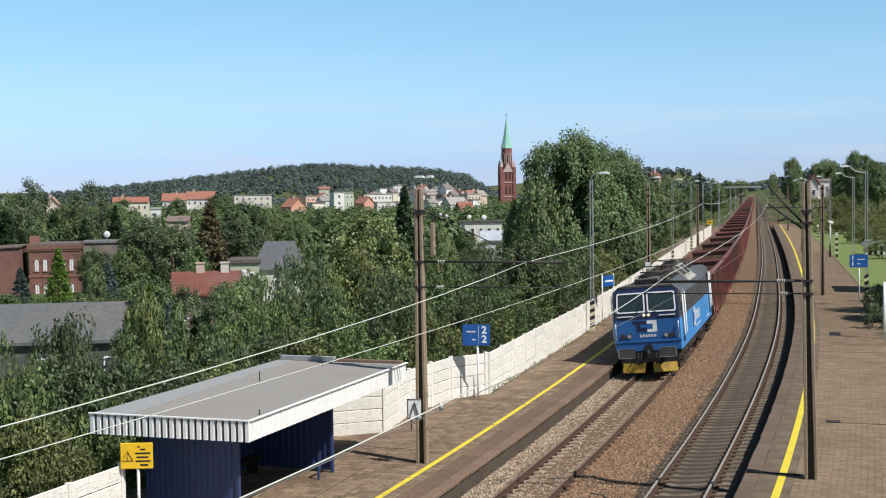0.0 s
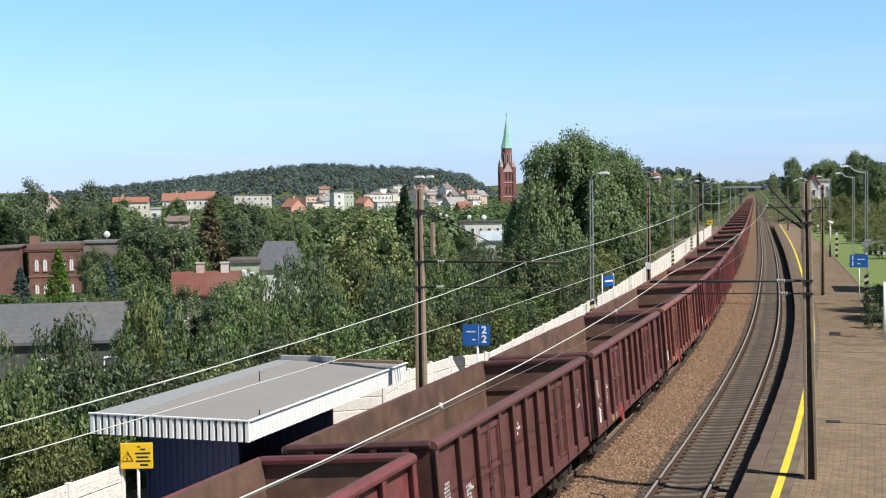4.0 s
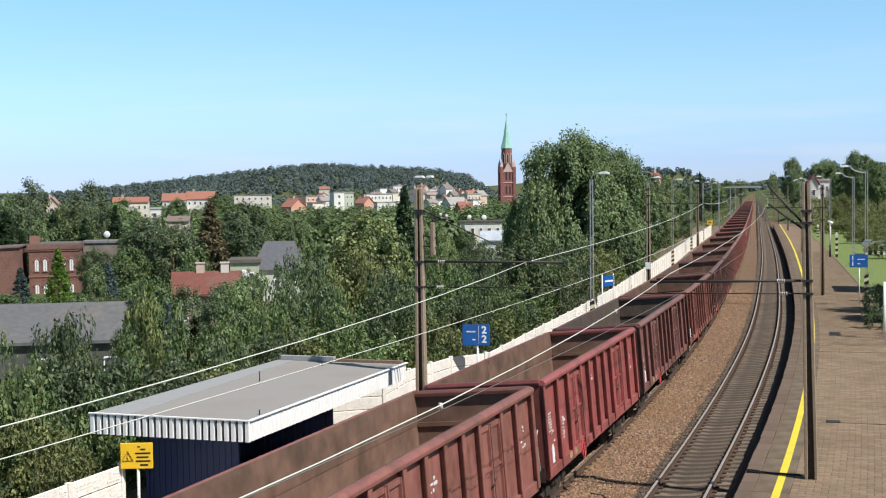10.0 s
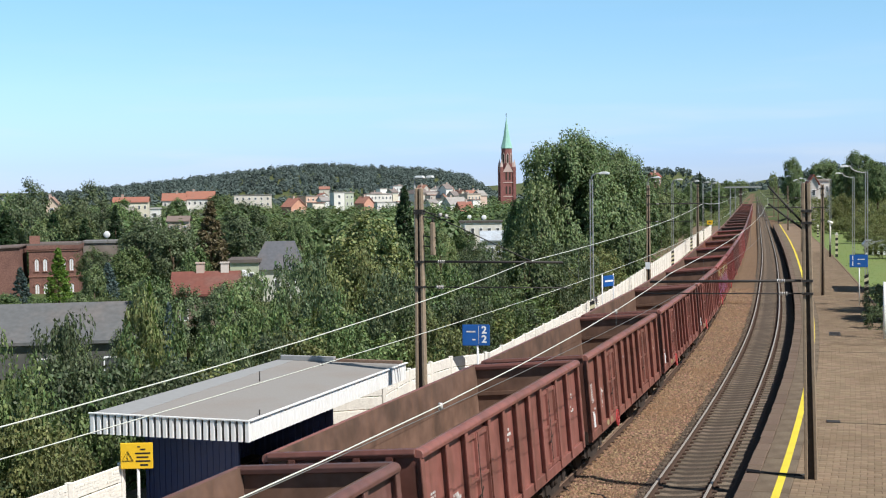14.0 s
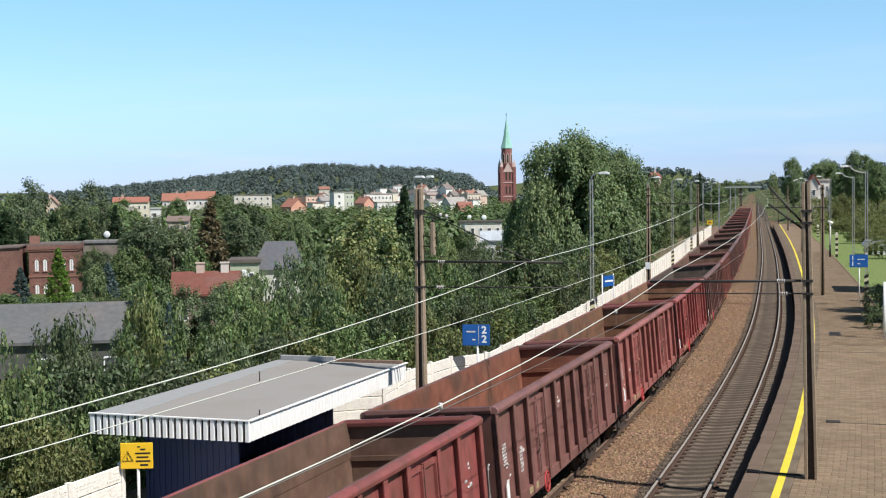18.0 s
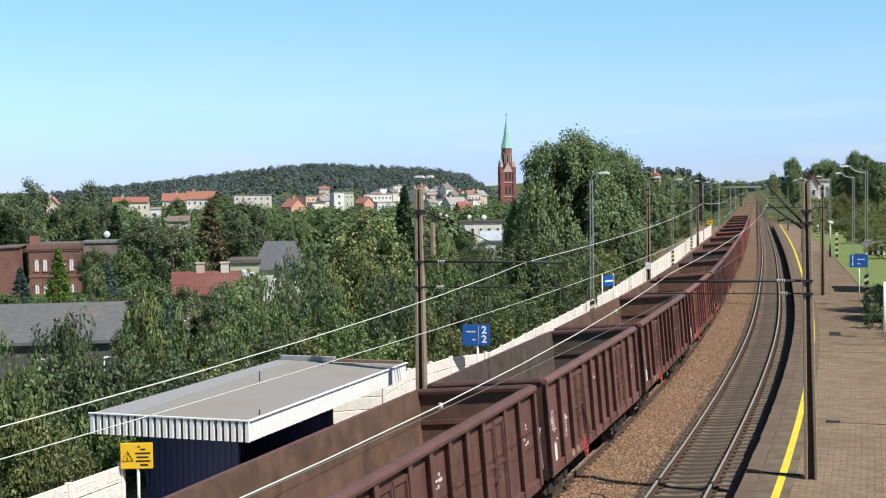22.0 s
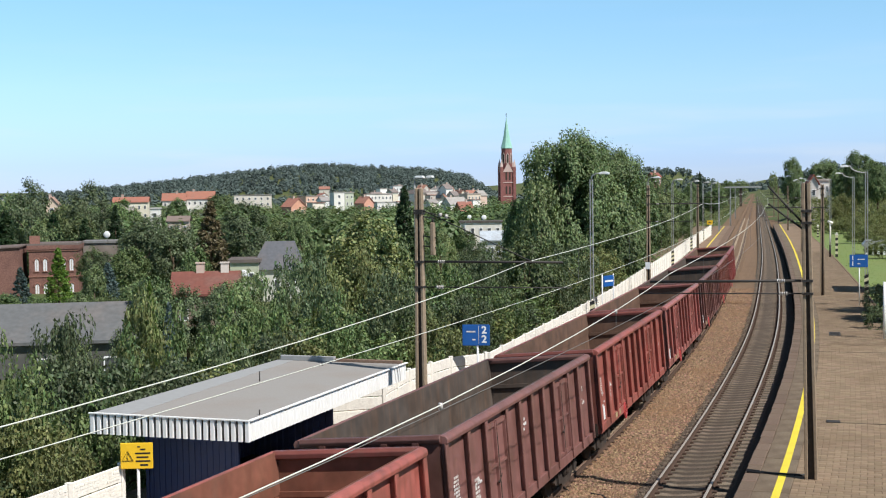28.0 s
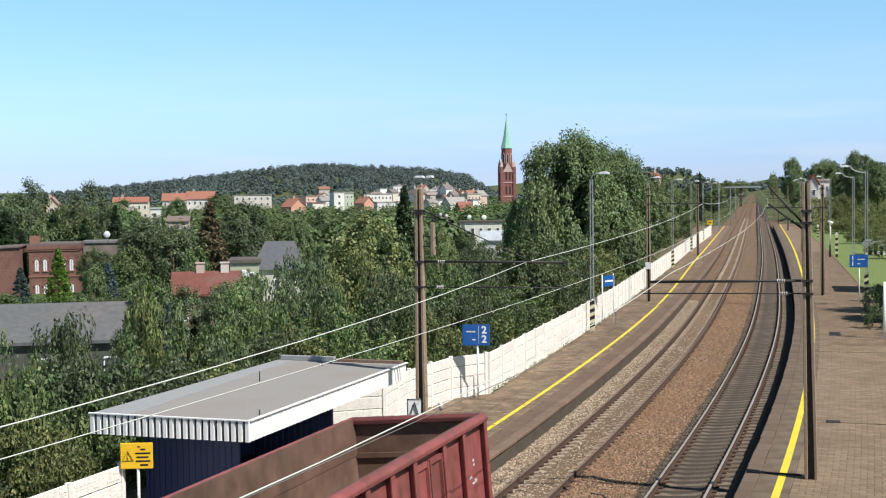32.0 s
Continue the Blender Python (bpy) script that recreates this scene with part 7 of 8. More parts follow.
    tree("shrub3", 65.3, 210, ground_at(65.3, 210) + 2.3, 3.7)
    tree("shrub3", 64.5, 190, ground_at(64.5, 190) + 2.3, 4.2)
    tree("shrub3", 161.5, 600, ground_at(161.5, 600) + 2.3, 7.9)
    tree("tree", -91.5, 360, 4.4, 7.9)
    tree("tree", -96.9, 400, 4.3, 8.8)
    tree("tree", -99.7, 460, 4.2, 9.3)
    tree("tree", -91.2, 450, 4.0, 7.9)
    tree("tree", -89.5, 470, 3.9, 10.3)
    tree("tree", -80.5, 460, 4.3, 9.3)
    tree("tree", -84.1, 520, 4.2, 10.5)
    tree("tree", -82.0, 560, 3.3, 12.3)
    tree("tree", -70.7, 540, 3.3, 11.9)
    tree("tree", -47.7, 420, 2.8, 8.5)
    tree("tree", -54.1, 540, 2.6, 10.9)
    tree("tree", -40.7, 480, 3.1, 10.6)
    tree("tree", -31.9, 460, 3.3, 8.9)
    tree("tree", -25.9, 460, 2.8, 8.1)
    tree("tree", -18.0, 440, 2.1, 7.7)
    tree("tree", -10.1, 480, 2.7, 8.4)
    tree("tree", -4.0, 500, 2.0, 8.8)
    tree("tree", 3.2, 430, 1.2, 6.8)
    tree("tree", 4.0, 236, 0.8, 4.2)
    tree("shrub2", 4.4, 150, 2.4, 3.7)
    tree("shrub", 6.9, 150, 2.2, 2.9)
    tree("shrub2", 2.9, 120, 3.1, 2.6)
    tree("tree2", 3.1, 245, 1.6, 3.2)
    tree("shrub3", 61.2, 210, ground_at(61.2, 210) + 2.3, 4.2)
    tree("shrub3", 61.8, 205, ground_at(61.8, 205) + 2.3, 3.6)
    tree("shrub3", 64.9, 230, ground_at(64.9, 230) + 2.3, 3.0)
    tree("tree", 301.3, 1300, 16.6, 17.2)
    tree("tree", 178.4, 800, 12.7, 10.6)
    tree("tree", 128.5, 600, 11.1, 7.9)
    tree("tree", 96.1, 500, 10.1, 6.6)
    tree("tree", 64.6, 400, 12.5, 7.0)
    tree("tree", 78.6, 450, 12.6, 7.9)
    tree("tree4", -17.0, 85, 2.1, 3.4)
    tree("tree", -15.2, 92, 1.9, 3.4)
    tree("tree", -19.1, 84, 2.8, 3.3)
    tree("tree4", -14.1, 80, 2.4, 2.5)
    tree("tree", -17.6, 60, 1.9, 2.4)
    tree("tree4", -15.2, 62, 2.3, 2.2)
    tree("tree", -15.9, 105, 1.9, 2.8)
    tree("tree", -11.7, 100, 2.6, 2.6)
    # bushes that fill the strip behind the fence
    rnd = random.Random(5)
    for k in range(26):
        s, l = 22 + 3.6 * k + rnd.uniform(-1, 1), -8.2 - rnd.uniform(0, 2.6) - (2.4 if k < 8 else 0)
        p = place(s, l, 0)
        tree("shrub", p.x, p.y, 2.2 + rnd.uniform(0, 1.3), 4.2 + rnd.uniform(0, 1.6))
    for s, l, top, w in ((75.5, 11.9, 2.3, 2.6), (71, 12.6, 2.8, 2.6), (79, 13.6, 4.4, 3.2), (69, 15.6, 6.5, 4.4), (64, 13.4, 4.5, 3.4), (75.5, 15.4, 9.5, 5.4), (70.0, 16.2, 10.0, 5.6), (81.5, 16.8, 8.5, 5.0)):
        p = place(s, l, 0)
        tree("shrub" if top < 7 else "tree", p.x, p.y, top, w)


def undergrowth():
    """Low leaves along the fence and over the slope."""
    rng = np.random.default_rng(77)
    n = 900
    s, l = rng.uniform(16, 190, n), -rng.uniform(6.6, 26, n)
    c = np.array([tuple(place(a, b, 0)) for a, b in zip(s, l)])
    c[:, 2] = ground_height(c[:, 0], c[:, 1]) + rng.uniform(0.2, 1.7, n)
    tagged(quads("undergrowth", leaves(rng, c, rng.uniform(0.7, 1.5, n), 30000, 0.2, 0.5, 0.2, 0.55), M_LEAF, None), "tangled green undergrowth on the slope behind the fence", "undergrowth", kind="stuff")
    n = 1500
    s, l = 90 + 240 * rng.random(n) ** 1.3, rng.uniform(17.8, 36, n)
    c = np.array([tuple(place(a, b, 0)) for a, b in zip(s, l)])
    c[:, 2] = ground_height(c[:, 0], c[:, 1]) + rng.uniform(0.1, 1.5, n)
    tagged(quads("bank_scrub", leaves(rng, c, rng.uniform(0.4, 1.3, n), 56000, 0.27, 0.5, 0.2, 0.55), M_LEAF_LIGHT, None), "green scrub covering the railway bank", "scrub", kind="stuff")
    n = 700
    s, l = rng.uniform(262, 700, n), np.where(rng.random(n) < 0.6, -rng.uniform(6.5, 22, n), rng.uniform(11.5, 26, n))
    c = np.array([tuple(place(a, b, 0)) for a, b in zip(s, l)])
    c[:, 2] = ground_height(c[:, 0], c[:, 1]) + rng.uniform(0.1, 1.2, n)
    tagged(quads("lineside_scrub", leaves(rng, c, rng.uniform(0.8, 1.8, n), 16000, 0.4, 0.5, 0.2, 0.55), M_LEAF_LIGHT, None), "green scrub beside the far line", "scrub", kind="stuff")


def weeds():
    """Tufts at the foot of the fence and along the platform's back."""
    rng = np.random.default_rng(14)
    n = 260
    s = 45.5 + 110 * rng.random(n) ** 1.4
    l = np.interp(s, (45, 54, 64, 79, 97, 160), (-4.85, -5.03, -5.08, -5.13, -5.28, -5.28)) + rng.uniform(-0.02, 0.2, n)
    c = np.array([tuple(place(a, b, PL_Z + 0.06)) for a, b in zip(s, l)])
    c[:, 2] += rng.uniform(0, 0.12, n)
    tagged(quads("weeds", leaves(rng, c, rng.uniform(0.05, 0.16, n), 1800, 0.08, 0.3, 0.0, 0.35), M_LEAF_GREY, None), "dry green weeds at the foot of the fence", "weeds", kind="stuff")


def lawn():
    rng = np.random.default_rng(8)
    n = 16000
    s, l = 55 + 190 * rng.random(n) ** 1.3, rng.uniform(10.65, 24, n)
    h = np.interp(s, LS, LH)
    x, y = np.interp(s, LS, LX) + l * np.cos(h), np.interp(s, LS, LY) - l * np.sin(h)
    # the ground falls to a grid, so blades start a little below it
    z = -0.78 + 1.53 * step(l, 9.5, 10.8) + 6.4 * step(l, 17.5, 29) - 0.05
    a, hh, w = rng.uniform(0, 6.28, n), rng.uniform(0.05, 0.11, n), rng.uniform(0.02, 0.05, n) + s * 0.0004
    bx, by = np.cos(a) * w, np.sin(a) * w
    lx, ly = rng.normal(size=n) * 0.06, rng.normal(size=n) * 0.06
    v = np.stack([np.stack([x - bx, y - by, z], 1), np.stack([x + bx, y + by, z], 1), np.stack([x + bx * 0.3 + lx, y + by * 0.3 + ly, z + hh], 1), np.stack([x - bx * 0.3 + lx, y - by * 0.3 + ly, z + hh], 1)], 1).reshape(-1, 3)
    tagged(quads("lawn", v, M_GRASS, None), "short green lawn beside the platform", "lawn", kind="stuff")
    st = list(np.arange(40, 300, 4.0))
    sheet = swept("lawn_turf", st, ((10.62, PR_Z - 0.2), (19.5, PR_Z - 0.1), (19.5, PR_Z - 0.02), (10.62, PR_Z - 0.03)), M_GRASS, None, place)
    tagged(sheet, "mown turf beside the platform", "lawn", kind="structure")


def woods():
    """Far trees: over the valley floor and on the hills."""
    rng = np.random.default_rng(21)

    def grove(name, x, y, size, per, leaf, mat, label):
        z = ground_height(x, y)
        n = len(x)
        pick = np.repeat(np.arange(n), per)
        d = rng.normal(size=(n * per, 3))
        d /= np.linalg.norm(d, axis=1)[:, None]
        lumps = 1 + 0.22 * np.sin(d[:, 0] * 3.1 + pick * 1.7) * np.cos(d[:, 2] * 2.7 + pick * 0.9)
        c = np.stack([x, y, z + size * 0.9], 1)[pick] + d * (size[pick] * lumps * rng.uniform(0.68, 1.0, n * per))[:, None] * np.array([0.75, 0.75, 1.0])
        nor = d * 0.9 + rng.normal(size=d.shape) * 0.14
        nor[:, 2] += 0.3
        v = leaf_quads(rng, c, nor, leaf, 0.0, 0.9)
        tagged(quads(name, v, mat, None), label, "woods", kind="stuff")

    n = 2600
    y = rng.uniform(150, 1000, n)
    x = rng.uniform(-0.42, 0.20, n) * y
    s, l = abeam(x, y)
    ok = (l < -22) & ~((y < 240) & (x < -25)) & (y > 235) & ~((y < 300) & (x / y > 0.004) & (x / y < 0.055))
    x, y = x[ok], y[ok]
    grove("valley_trees", x, y, rng.uniform(3.0, 5.6, len(x)) * (0.85 + y / 3000), 150, 1.0, M_LEAF_DARK, "scattered garden trees between the town's houses")
    n = 3000
    x, y = rng.uniform(-640, 90, n), rng.uniform(1850, 2480, n)
    grove("hill_wood", x, y, 3.2 + 5.0 * rng.random(n) ** 2, 90, 2.2, M_HAZED_WOOD, "dense wood covering the far hill")
    n = 900
    x, y = rng.uniform(200, 1500, n), rng.uniform(2500, 3300, n)
    grove("far_wood", x, y, rng.uniform(5, 10, n), 24, 5.5, M_HAZED_WOOD, "wood on the distant ridge")
    n = 1700
    y = rng.uniform(880, 2000, n)
    x = rng.uniform(-0.46, 0.3, n) * y
    s, l = abeam(x, y)
    ok = np.abs(l) > 25
    grove("plain_trees", x[ok], y[ok], rng.uniform(4, 7, int(ok.sum())), 30, 3.4, M_HAZED_WOOD, "trees and hedges on the plain before the hills")


# ---- houses ----
def house(kind, x, y, eave, width, rise, wall_color, roof_color, cols, rows, label):
    """A house that faces the line of sight; eave: height of its eaves; rise: height of its roof over them."""
    z = ground_at(x, y) - 1.0
    deep = min(12.0, max(6.0, width * 0.6))
    turn = math.atan2(-x, y) * 0.6
    if y > 320 and x > -75:
        # the town's streets run askew to the line
        turn += random.Random(int(x * 3 + y)).uniform(0.3, 0.75)
        width *= 0.88
    e = thing("house", Matrix.Translation((x, y + deep / 2, 0)) @ Matrix.Rotation(turn, 4, "Z"), label, "house")
    h = width / 2

    def tint(o, c):
        o.color = (*c, 1)
        return o

    bm = bmesh.new()
    if kind == "front":
        prism(bm, ((-h, z), (h, z), (h, eave), (0, eave + rise), (-h, eave)), "y", -deep / 2, deep / 2)
    elif kind == "gable":
        prism(bm, ((-deep / 2, z), (deep / 2, z), (deep / 2, eave), (0, eave + rise), (-deep / 2, eave)), "x", -h, h)
    else:
        box(bm, -h, h, -deep / 2, deep / 2, z, eave)
    tint(part("wall", tidy(bm), M_PLASTER, e), wall_color)
    bm = bmesh.new()
    o = 0.35
    if kind == "front":
        prism(bm, ((-h - o, eave - 0.25), (0, eave + rise), (h + o, eave - 0.25), (h + o, eave - 0.05), (0, eave + rise + 0.25), (-h - o, eave - 0.05)), "y", -deep / 2 - o, deep / 2 + o)
    elif kind == "gable":
        k = rise / (deep / 2) * o
        prism(bm, ((-deep / 2 - o, eave - k), (0, eave + rise), (deep / 2 + o, eave - k), (deep / 2 + o, eave - k + 0.2), (0, eave + rise + 0.22), (-deep / 2 - o, eave - k + 0.2)), "x", -h - o, h + o)
    elif kind == "hip":
        b = [bm.verts.new(p) for p in ((-h - o, -deep / 2 - o, eave), (h + o, -deep / 2 - o, eave), (h + o, deep / 2 + o, eave), (-h - o, deep / 2 + o, eave))]
        t = [bm.verts.new(p) for p in ((-h * 0.55, 0, eave + rise), (h * 0.75, 0, eave + rise))]
        for f in ((b[0], b[1], t[1], t[0]), (b[1], b[2], t[1]), (b[2], b[3], t[0], t[1]), (b[3], b[0], t[0]), b[::-1]):
            bm.faces.new(f)
    else:
        box(bm, -h - 0.25, h + 0.25, -deep / 2 - 0.25, deep / 2 + 0.25, eave + 0.003, eave + 0.35)
    roof = tint(part("roof", tidy(bm), M_ROOF_PAINT, e), roof_color)
    rnd = random.Random(int(x * 7 + y))
    for k in range(2 if "chimneys" in label else (1 if y > 320 and kind != "flat" else 0)):
        bm = bmesh.new()
        cx = rnd.uniform(-h * 0.6, h * 0.6)
        top = eave + (rise if kind != "flat" else 0.3)
        box(bm, cx - 0.35, cx + 0.35, -0.3, 0.3, top - 0.6, top + 0.9)
        box(bm, cx - 0.42, cx + 0.42, -0.37, 0.37, top + 0.9, top + 1.02)
        tint(part("chimney", bm, M_PLASTER, roof), (0.66, 0.6, 0.55) if k else (0.55, 0.42, 0.36))
    storey = 2.8
    first = None
    for r in range(rows):
        for c in range(cols):
            wx = -h + width * (c + 0.5) / cols
            wz = eave - 1.7 - r * storey
            if wz < z + 1:
                continue
            ww = min(1.0, width / cols * 0.36)
            if first is None:
                bm = bmesh.new()
                for a, b in (((-1, -1), (1, -1)), ((1, -1), (1, 1)), ((1, 1), (-1, 1)), ((-1, 1), (-1, -1))):
                    bar(bm, (a[0] * ww / 2, 0, a[1] * 0.6), (b[0] * ww / 2, 0, b[1] * 0.6), 0.08, 0.1)
                w = part("window", bm, M_SIGN_WHITE, e)
                bm = bmesh.new()
                box(bm, -ww / 2 + 0.04, ww / 2 - 0.04, -0.03, 0.03, -0.58, 0.58)
                p = part("pane", bm, M_TOWN_PANE, w)
                first = (w, p)
            else:
                w = again(first[0], "window", e)
                p = again(first[1], "pane", w)
            w.matrix_basis = pose(wx, -deep / 2 - 0.035, wz)
    return e


def dish(x, y, z, r, label):
    e = thing("satellite_dish", Matrix.Translation((x, y, z)), label, "satellite dish")
    bm = bmesh.new()
    n = 16
    rings = [[bm.verts.new((r * t * math.cos(2 * math.pi * k / n), 0.3 * r * t * t - 0.3 * r, r * t * math.sin(2 * math.pi * k / n))) for k in range(n)] for t in (0.25, 0.6, 1.0)]
    bm.faces.new(rings[0])
    for a, b in zip(rings, rings[1:]):
        for k in range(n):
            bm.faces.new((a[k], a[(k + 1) % n], b[(k + 1) % n], b[k]))
    bm.normal_update()
    bmesh.ops.solidify(bm, geom=bm.faces, thickness=0.03)
    part("reflector", bm, M_SIGN_WHITE, e)
    bm = bmesh.new()
    tube(bm, ((0, 0.05, 0), (0, 0.2, -r * 2.4)), 0.05, 6)
    part("mast", bm, M_STEEL_GREY, e)


def brick_house():
    """Two-storey brick town house with arched windows and a cornice, and its lower wing."""
    x0, x1, y, top = -61.2, -54.2, 190.0, 0.9
    z = ground_at(-57, 190) - 1
    e = thing("brick_house", Matrix.Translation(((x0 + x1) / 2, y, 0)) @ Matrix.Rotation(0.2, 4, "Z"), "dark red brick town house with arched windows and a cornice", "house")
    h = (x1 - x0) / 2
    bm = bmesh.new()
    box(bm, -h, h, 0, 9, z, top)
    part("wall", bm, M_BRICK, e)
    for k, (a, b, d) in enumerate(((top - 0.5, top + 0.1, 0.25), (top - 0.75, top - 0.52, 0.15), (top - 4.6, top - 4.35, 0.1))):
        bm = bmesh.new()
        box(bm, -h - d, h + d, -d, 9 + d, a, b)
        part("cornice", bm, M_BRICK_LIGHT if k else M_BRICK, e)
    bm = bmesh.new()
    box(bm, -h - 0.2, h + 0.2, -0.2, 9.2, top + 0.1, top + 0.35)
    o = part("roof", bm, M_ROOF_PAINT, e)
    o.color = (0.16, 0.13, 0.12, 1)
    bm = bmesh.new()
    box(bm, -h + 0.1, -h + 1.5, 0.5, 1.6, top + 0.3, top + 1.5)
    part("chimney", bm, M_BRICK_LIGHT, o)

    def arched(wx, wz, ww, wh):
        bm = bmesh.new()
        pts = [(-ww / 2, 0), (ww / 2, 0)] + [(ww / 2 * math.cos(a), wh - 0.25 + 0.3 * math.sin(a)) for a in (0, 0.6, 1.2, 1.57, 1.94, 2.54, 3.14)]
        prism(bm, pts, "y", -0.03, 0.05)
        w = part("window", tidy(bm), M_CURTAIN, e, "tall arched window with white curtains")
        w.matrix_basis = pose(wx, 0, wz)
        bm = bmesh.new()
        ring = [(ww / 2 + 0.12, wh - 0.3)] + [((ww / 2 + 0.14) * math.cos(a), wh - 0.22 + 0.45 * math.sin(a)) for a in (0.3, 0.8, 1.3, 1.57, 1.84, 2.34, 2.84)] + [(-ww / 2 - 0.12, wh - 0.3)]
        tube(bm, [(a, -0.04, b) for a, b in ring], 0.1, 5)
        part("arch", bm, M_BRICK_LIGHT, w)
        bm = bmesh.new()
        box(bm, -ww / 2 - 0.15, ww / 2 + 0.15, -0.12, 0.0, -0.14, 0)
        part("sill", bm, M_BRICK_LIGHT, w)
        bm = bmesh.new()
        box(bm, -0.03, 0.03, -0.045, -0.03, 0, wh)
        part("mullion", bm, M_POLE, w)

    for r in range(2):
        for wx in (-h + 1.1, -h + 2.3, h - 2.1, h - 0.95):
            arched(wx, top - 3.7 - r * 3.7, 0.54, 1.7)
    e2 = thing("brick_wing", Matrix.Translation((x0 - 3.6, y - 4.5, 0)) @ Matrix.Rotation(0.2, 4, "Z"), "red brick wing with a tall white doorway", "house")
    bm = bmesh.new()
    prism(bm, ((-3.2, z), (3.4, z), (3.4, top), (-3.2, top - 0.3)), "y", 0, 9)
    part("wall", tidy(bm), M_BRICK, e2)
    bm = bmesh.new()
    prism(bm, ((-3.5, top - 0.3), (3.6, top), (3.6, top + 0.2), (-3.5, top - 0.1)), "y", -0.3, 9.3)
    o = part("roof", tidy(bm), M_ROOF_PAINT, e2)
    o.color = (0.17, 0.13, 0.12, 1)
    bm = bmesh.new()
    box(bm, -1.5, 0.3, -0.04, 0.1, top - 7, top - 2.6)
    part("window", bm, M_CURTAIN, e2)


def church():
    """Neo-gothic brick tower with a copper spire."""
    x, y = 35.3, 700.0
    z = ground_at(x, y) - 1
    e = thing("church_tower", Matrix.Translation((x, y, 0)) @ Matrix.Rotation(0.12, 4, "Z"), "slender red brick church tower with a green copper spire", "church")
    zs, zb = 31.2, 20.0
    bm = bmesh.new()
    box(bm, -3.7, 3.7, -3.7, 3.7, z, zb)
    part("tower_shaft", bm, M_CHURCH, e)
    bm = bmesh.new()
    oct_ = [(2.95 * math.cos(a), 2.95 * math.sin(a)) for a in [math.pi / 8 + k * math.pi / 4 for k in range(8)]]
    prism(bm, oct_, "z", zb - 0.5, zs)
    part("belfry", tidy(bm), M_CHURCH, e)
    bm = bmesh.new()
    base = [bm.verts.new((3.3 * math.cos(a), 3.3 * math.sin(a), zs)) for a in [math.pi / 8 + k * math.pi / 4 for k in range(8)]]
    mid = [bm.verts.new((1.9 * math.cos(a), 1.9 * math.sin(a), zs + 5.5)) for a in [math.pi / 8 + k * math.pi / 4 for k in range(8)]]
    tip = bm.verts.new((0, 0, zs + 17.3))
    for k in range(8):
        j = (k + 1) % 8
        bm.faces.new((base[k], base[j], mid[j], mid[k])), bm.faces.new((mid[k], mid[j], tip))
    bm.faces.new(base[::-1])
    spire = part("spire", tidy(bm), M_COPPER, e, "verdigris copper spire")
    bm = bmesh.new()
    tube(bm, ((0, 0, zs + 17), (0, 0, zs + 19.2)), 0.12, 6)
    bar(bm, (-0.6, 0, zs + 18.4), (0.6, 0, zs + 18.4), 0.15)
    part("cross", bm, M_IRON, spire)
    for sx in (-1, 1):
        for sy in (-1, 1):
            bm = bmesh.new()
            box(bm, sx * 3.5 - 0.75, sx * 3.5 + 0.75, sy * 3.5 - 0.75, sy * 3.5 + 0.75, z, zb + 1.2)
            part("buttress", bm, M_CHURCH, e)
            bm = bmesh.new()
            v = [bm.verts.new((sx * 3.5 + a * 0.8, sy * 3.5 + b * 0.8, zb + 1.2)) for a, b in ((-1, -1), (1, -1), (1, 1), (-1, 1))]
            t = bm.verts.new((sx * 3.5, sy * 3.5, zb + 5.6))
            for k in range(4):
                bm.faces.new((v[k], v[(k + 1) % 4], t))
            part("pinnacle", tidy(bm), M_TRIM, e)
    for k in range(8):
        a = k * math.pi / 4
        bm = bmesh.new()
        pts = [(-0.55, 0), (0.55, 0), (0.55, 4.2), (0, 5.6), (-0.55, 4.2)]
        prism(bm, pts, "y", -0.1, 0.12)
        o = part("belfry_opening", tidy(bm), M_POLE_DARK, e)
        o.matrix_basis = Matrix.Rotation(a, 4, "Z") @ pose(0, -2.74, zs - 8.0)
        bm = bmesh.new()
        for p, q in zip(pts[1:] + pts[:1], pts[2:] + pts[:2]):
            bar(bm, (p[0] * 1.2, -0.12, p[1]), (q[0] * 1.2, -0.12, q[1]), 0.25, 0.25)
        part("surround", bm, M_TRIM, o)
    for a in range(4):
        for zz in (14.0, 6.5):
            bm = bmesh.new()
            for xx in (-0.95, 0.95):
                prism(bm, [(xx - 0.45, 0), (xx + 0.45, 0), (xx + 0.45, 3.6), (xx, 4.6), (xx - 0.45, 3.6)], "y", -0.08, 0.1)
            o = part("tower_window", tidy(bm), M_POLE_DARK, e)
            o.matrix_basis = Matrix.Rotation(a * math.pi / 2, 4, "Z") @ pose(0, -3.72, zz)
        bm = bmesh.new()
        prism(bm, ((-2.6, 0), (2.6, 0), (0, 4.6)), "y", -0.15, 0.3)
        o = part("gable", tidy(bm), M_TRIM, e)
        o.matrix_basis = Matrix.Rotation(a * math.pi / 2, 4, "Z") @ pose(0, -3.7, zb - 1.2)
    for zz in (zb - 1.6, 12.5, 5.0):
        bm = bmesh.new()
        box(bm, -3.9, 3.9, -3.9, 3.9, zz, zz + 0.45)
        part("string_course", bm, M_TRIM, e)


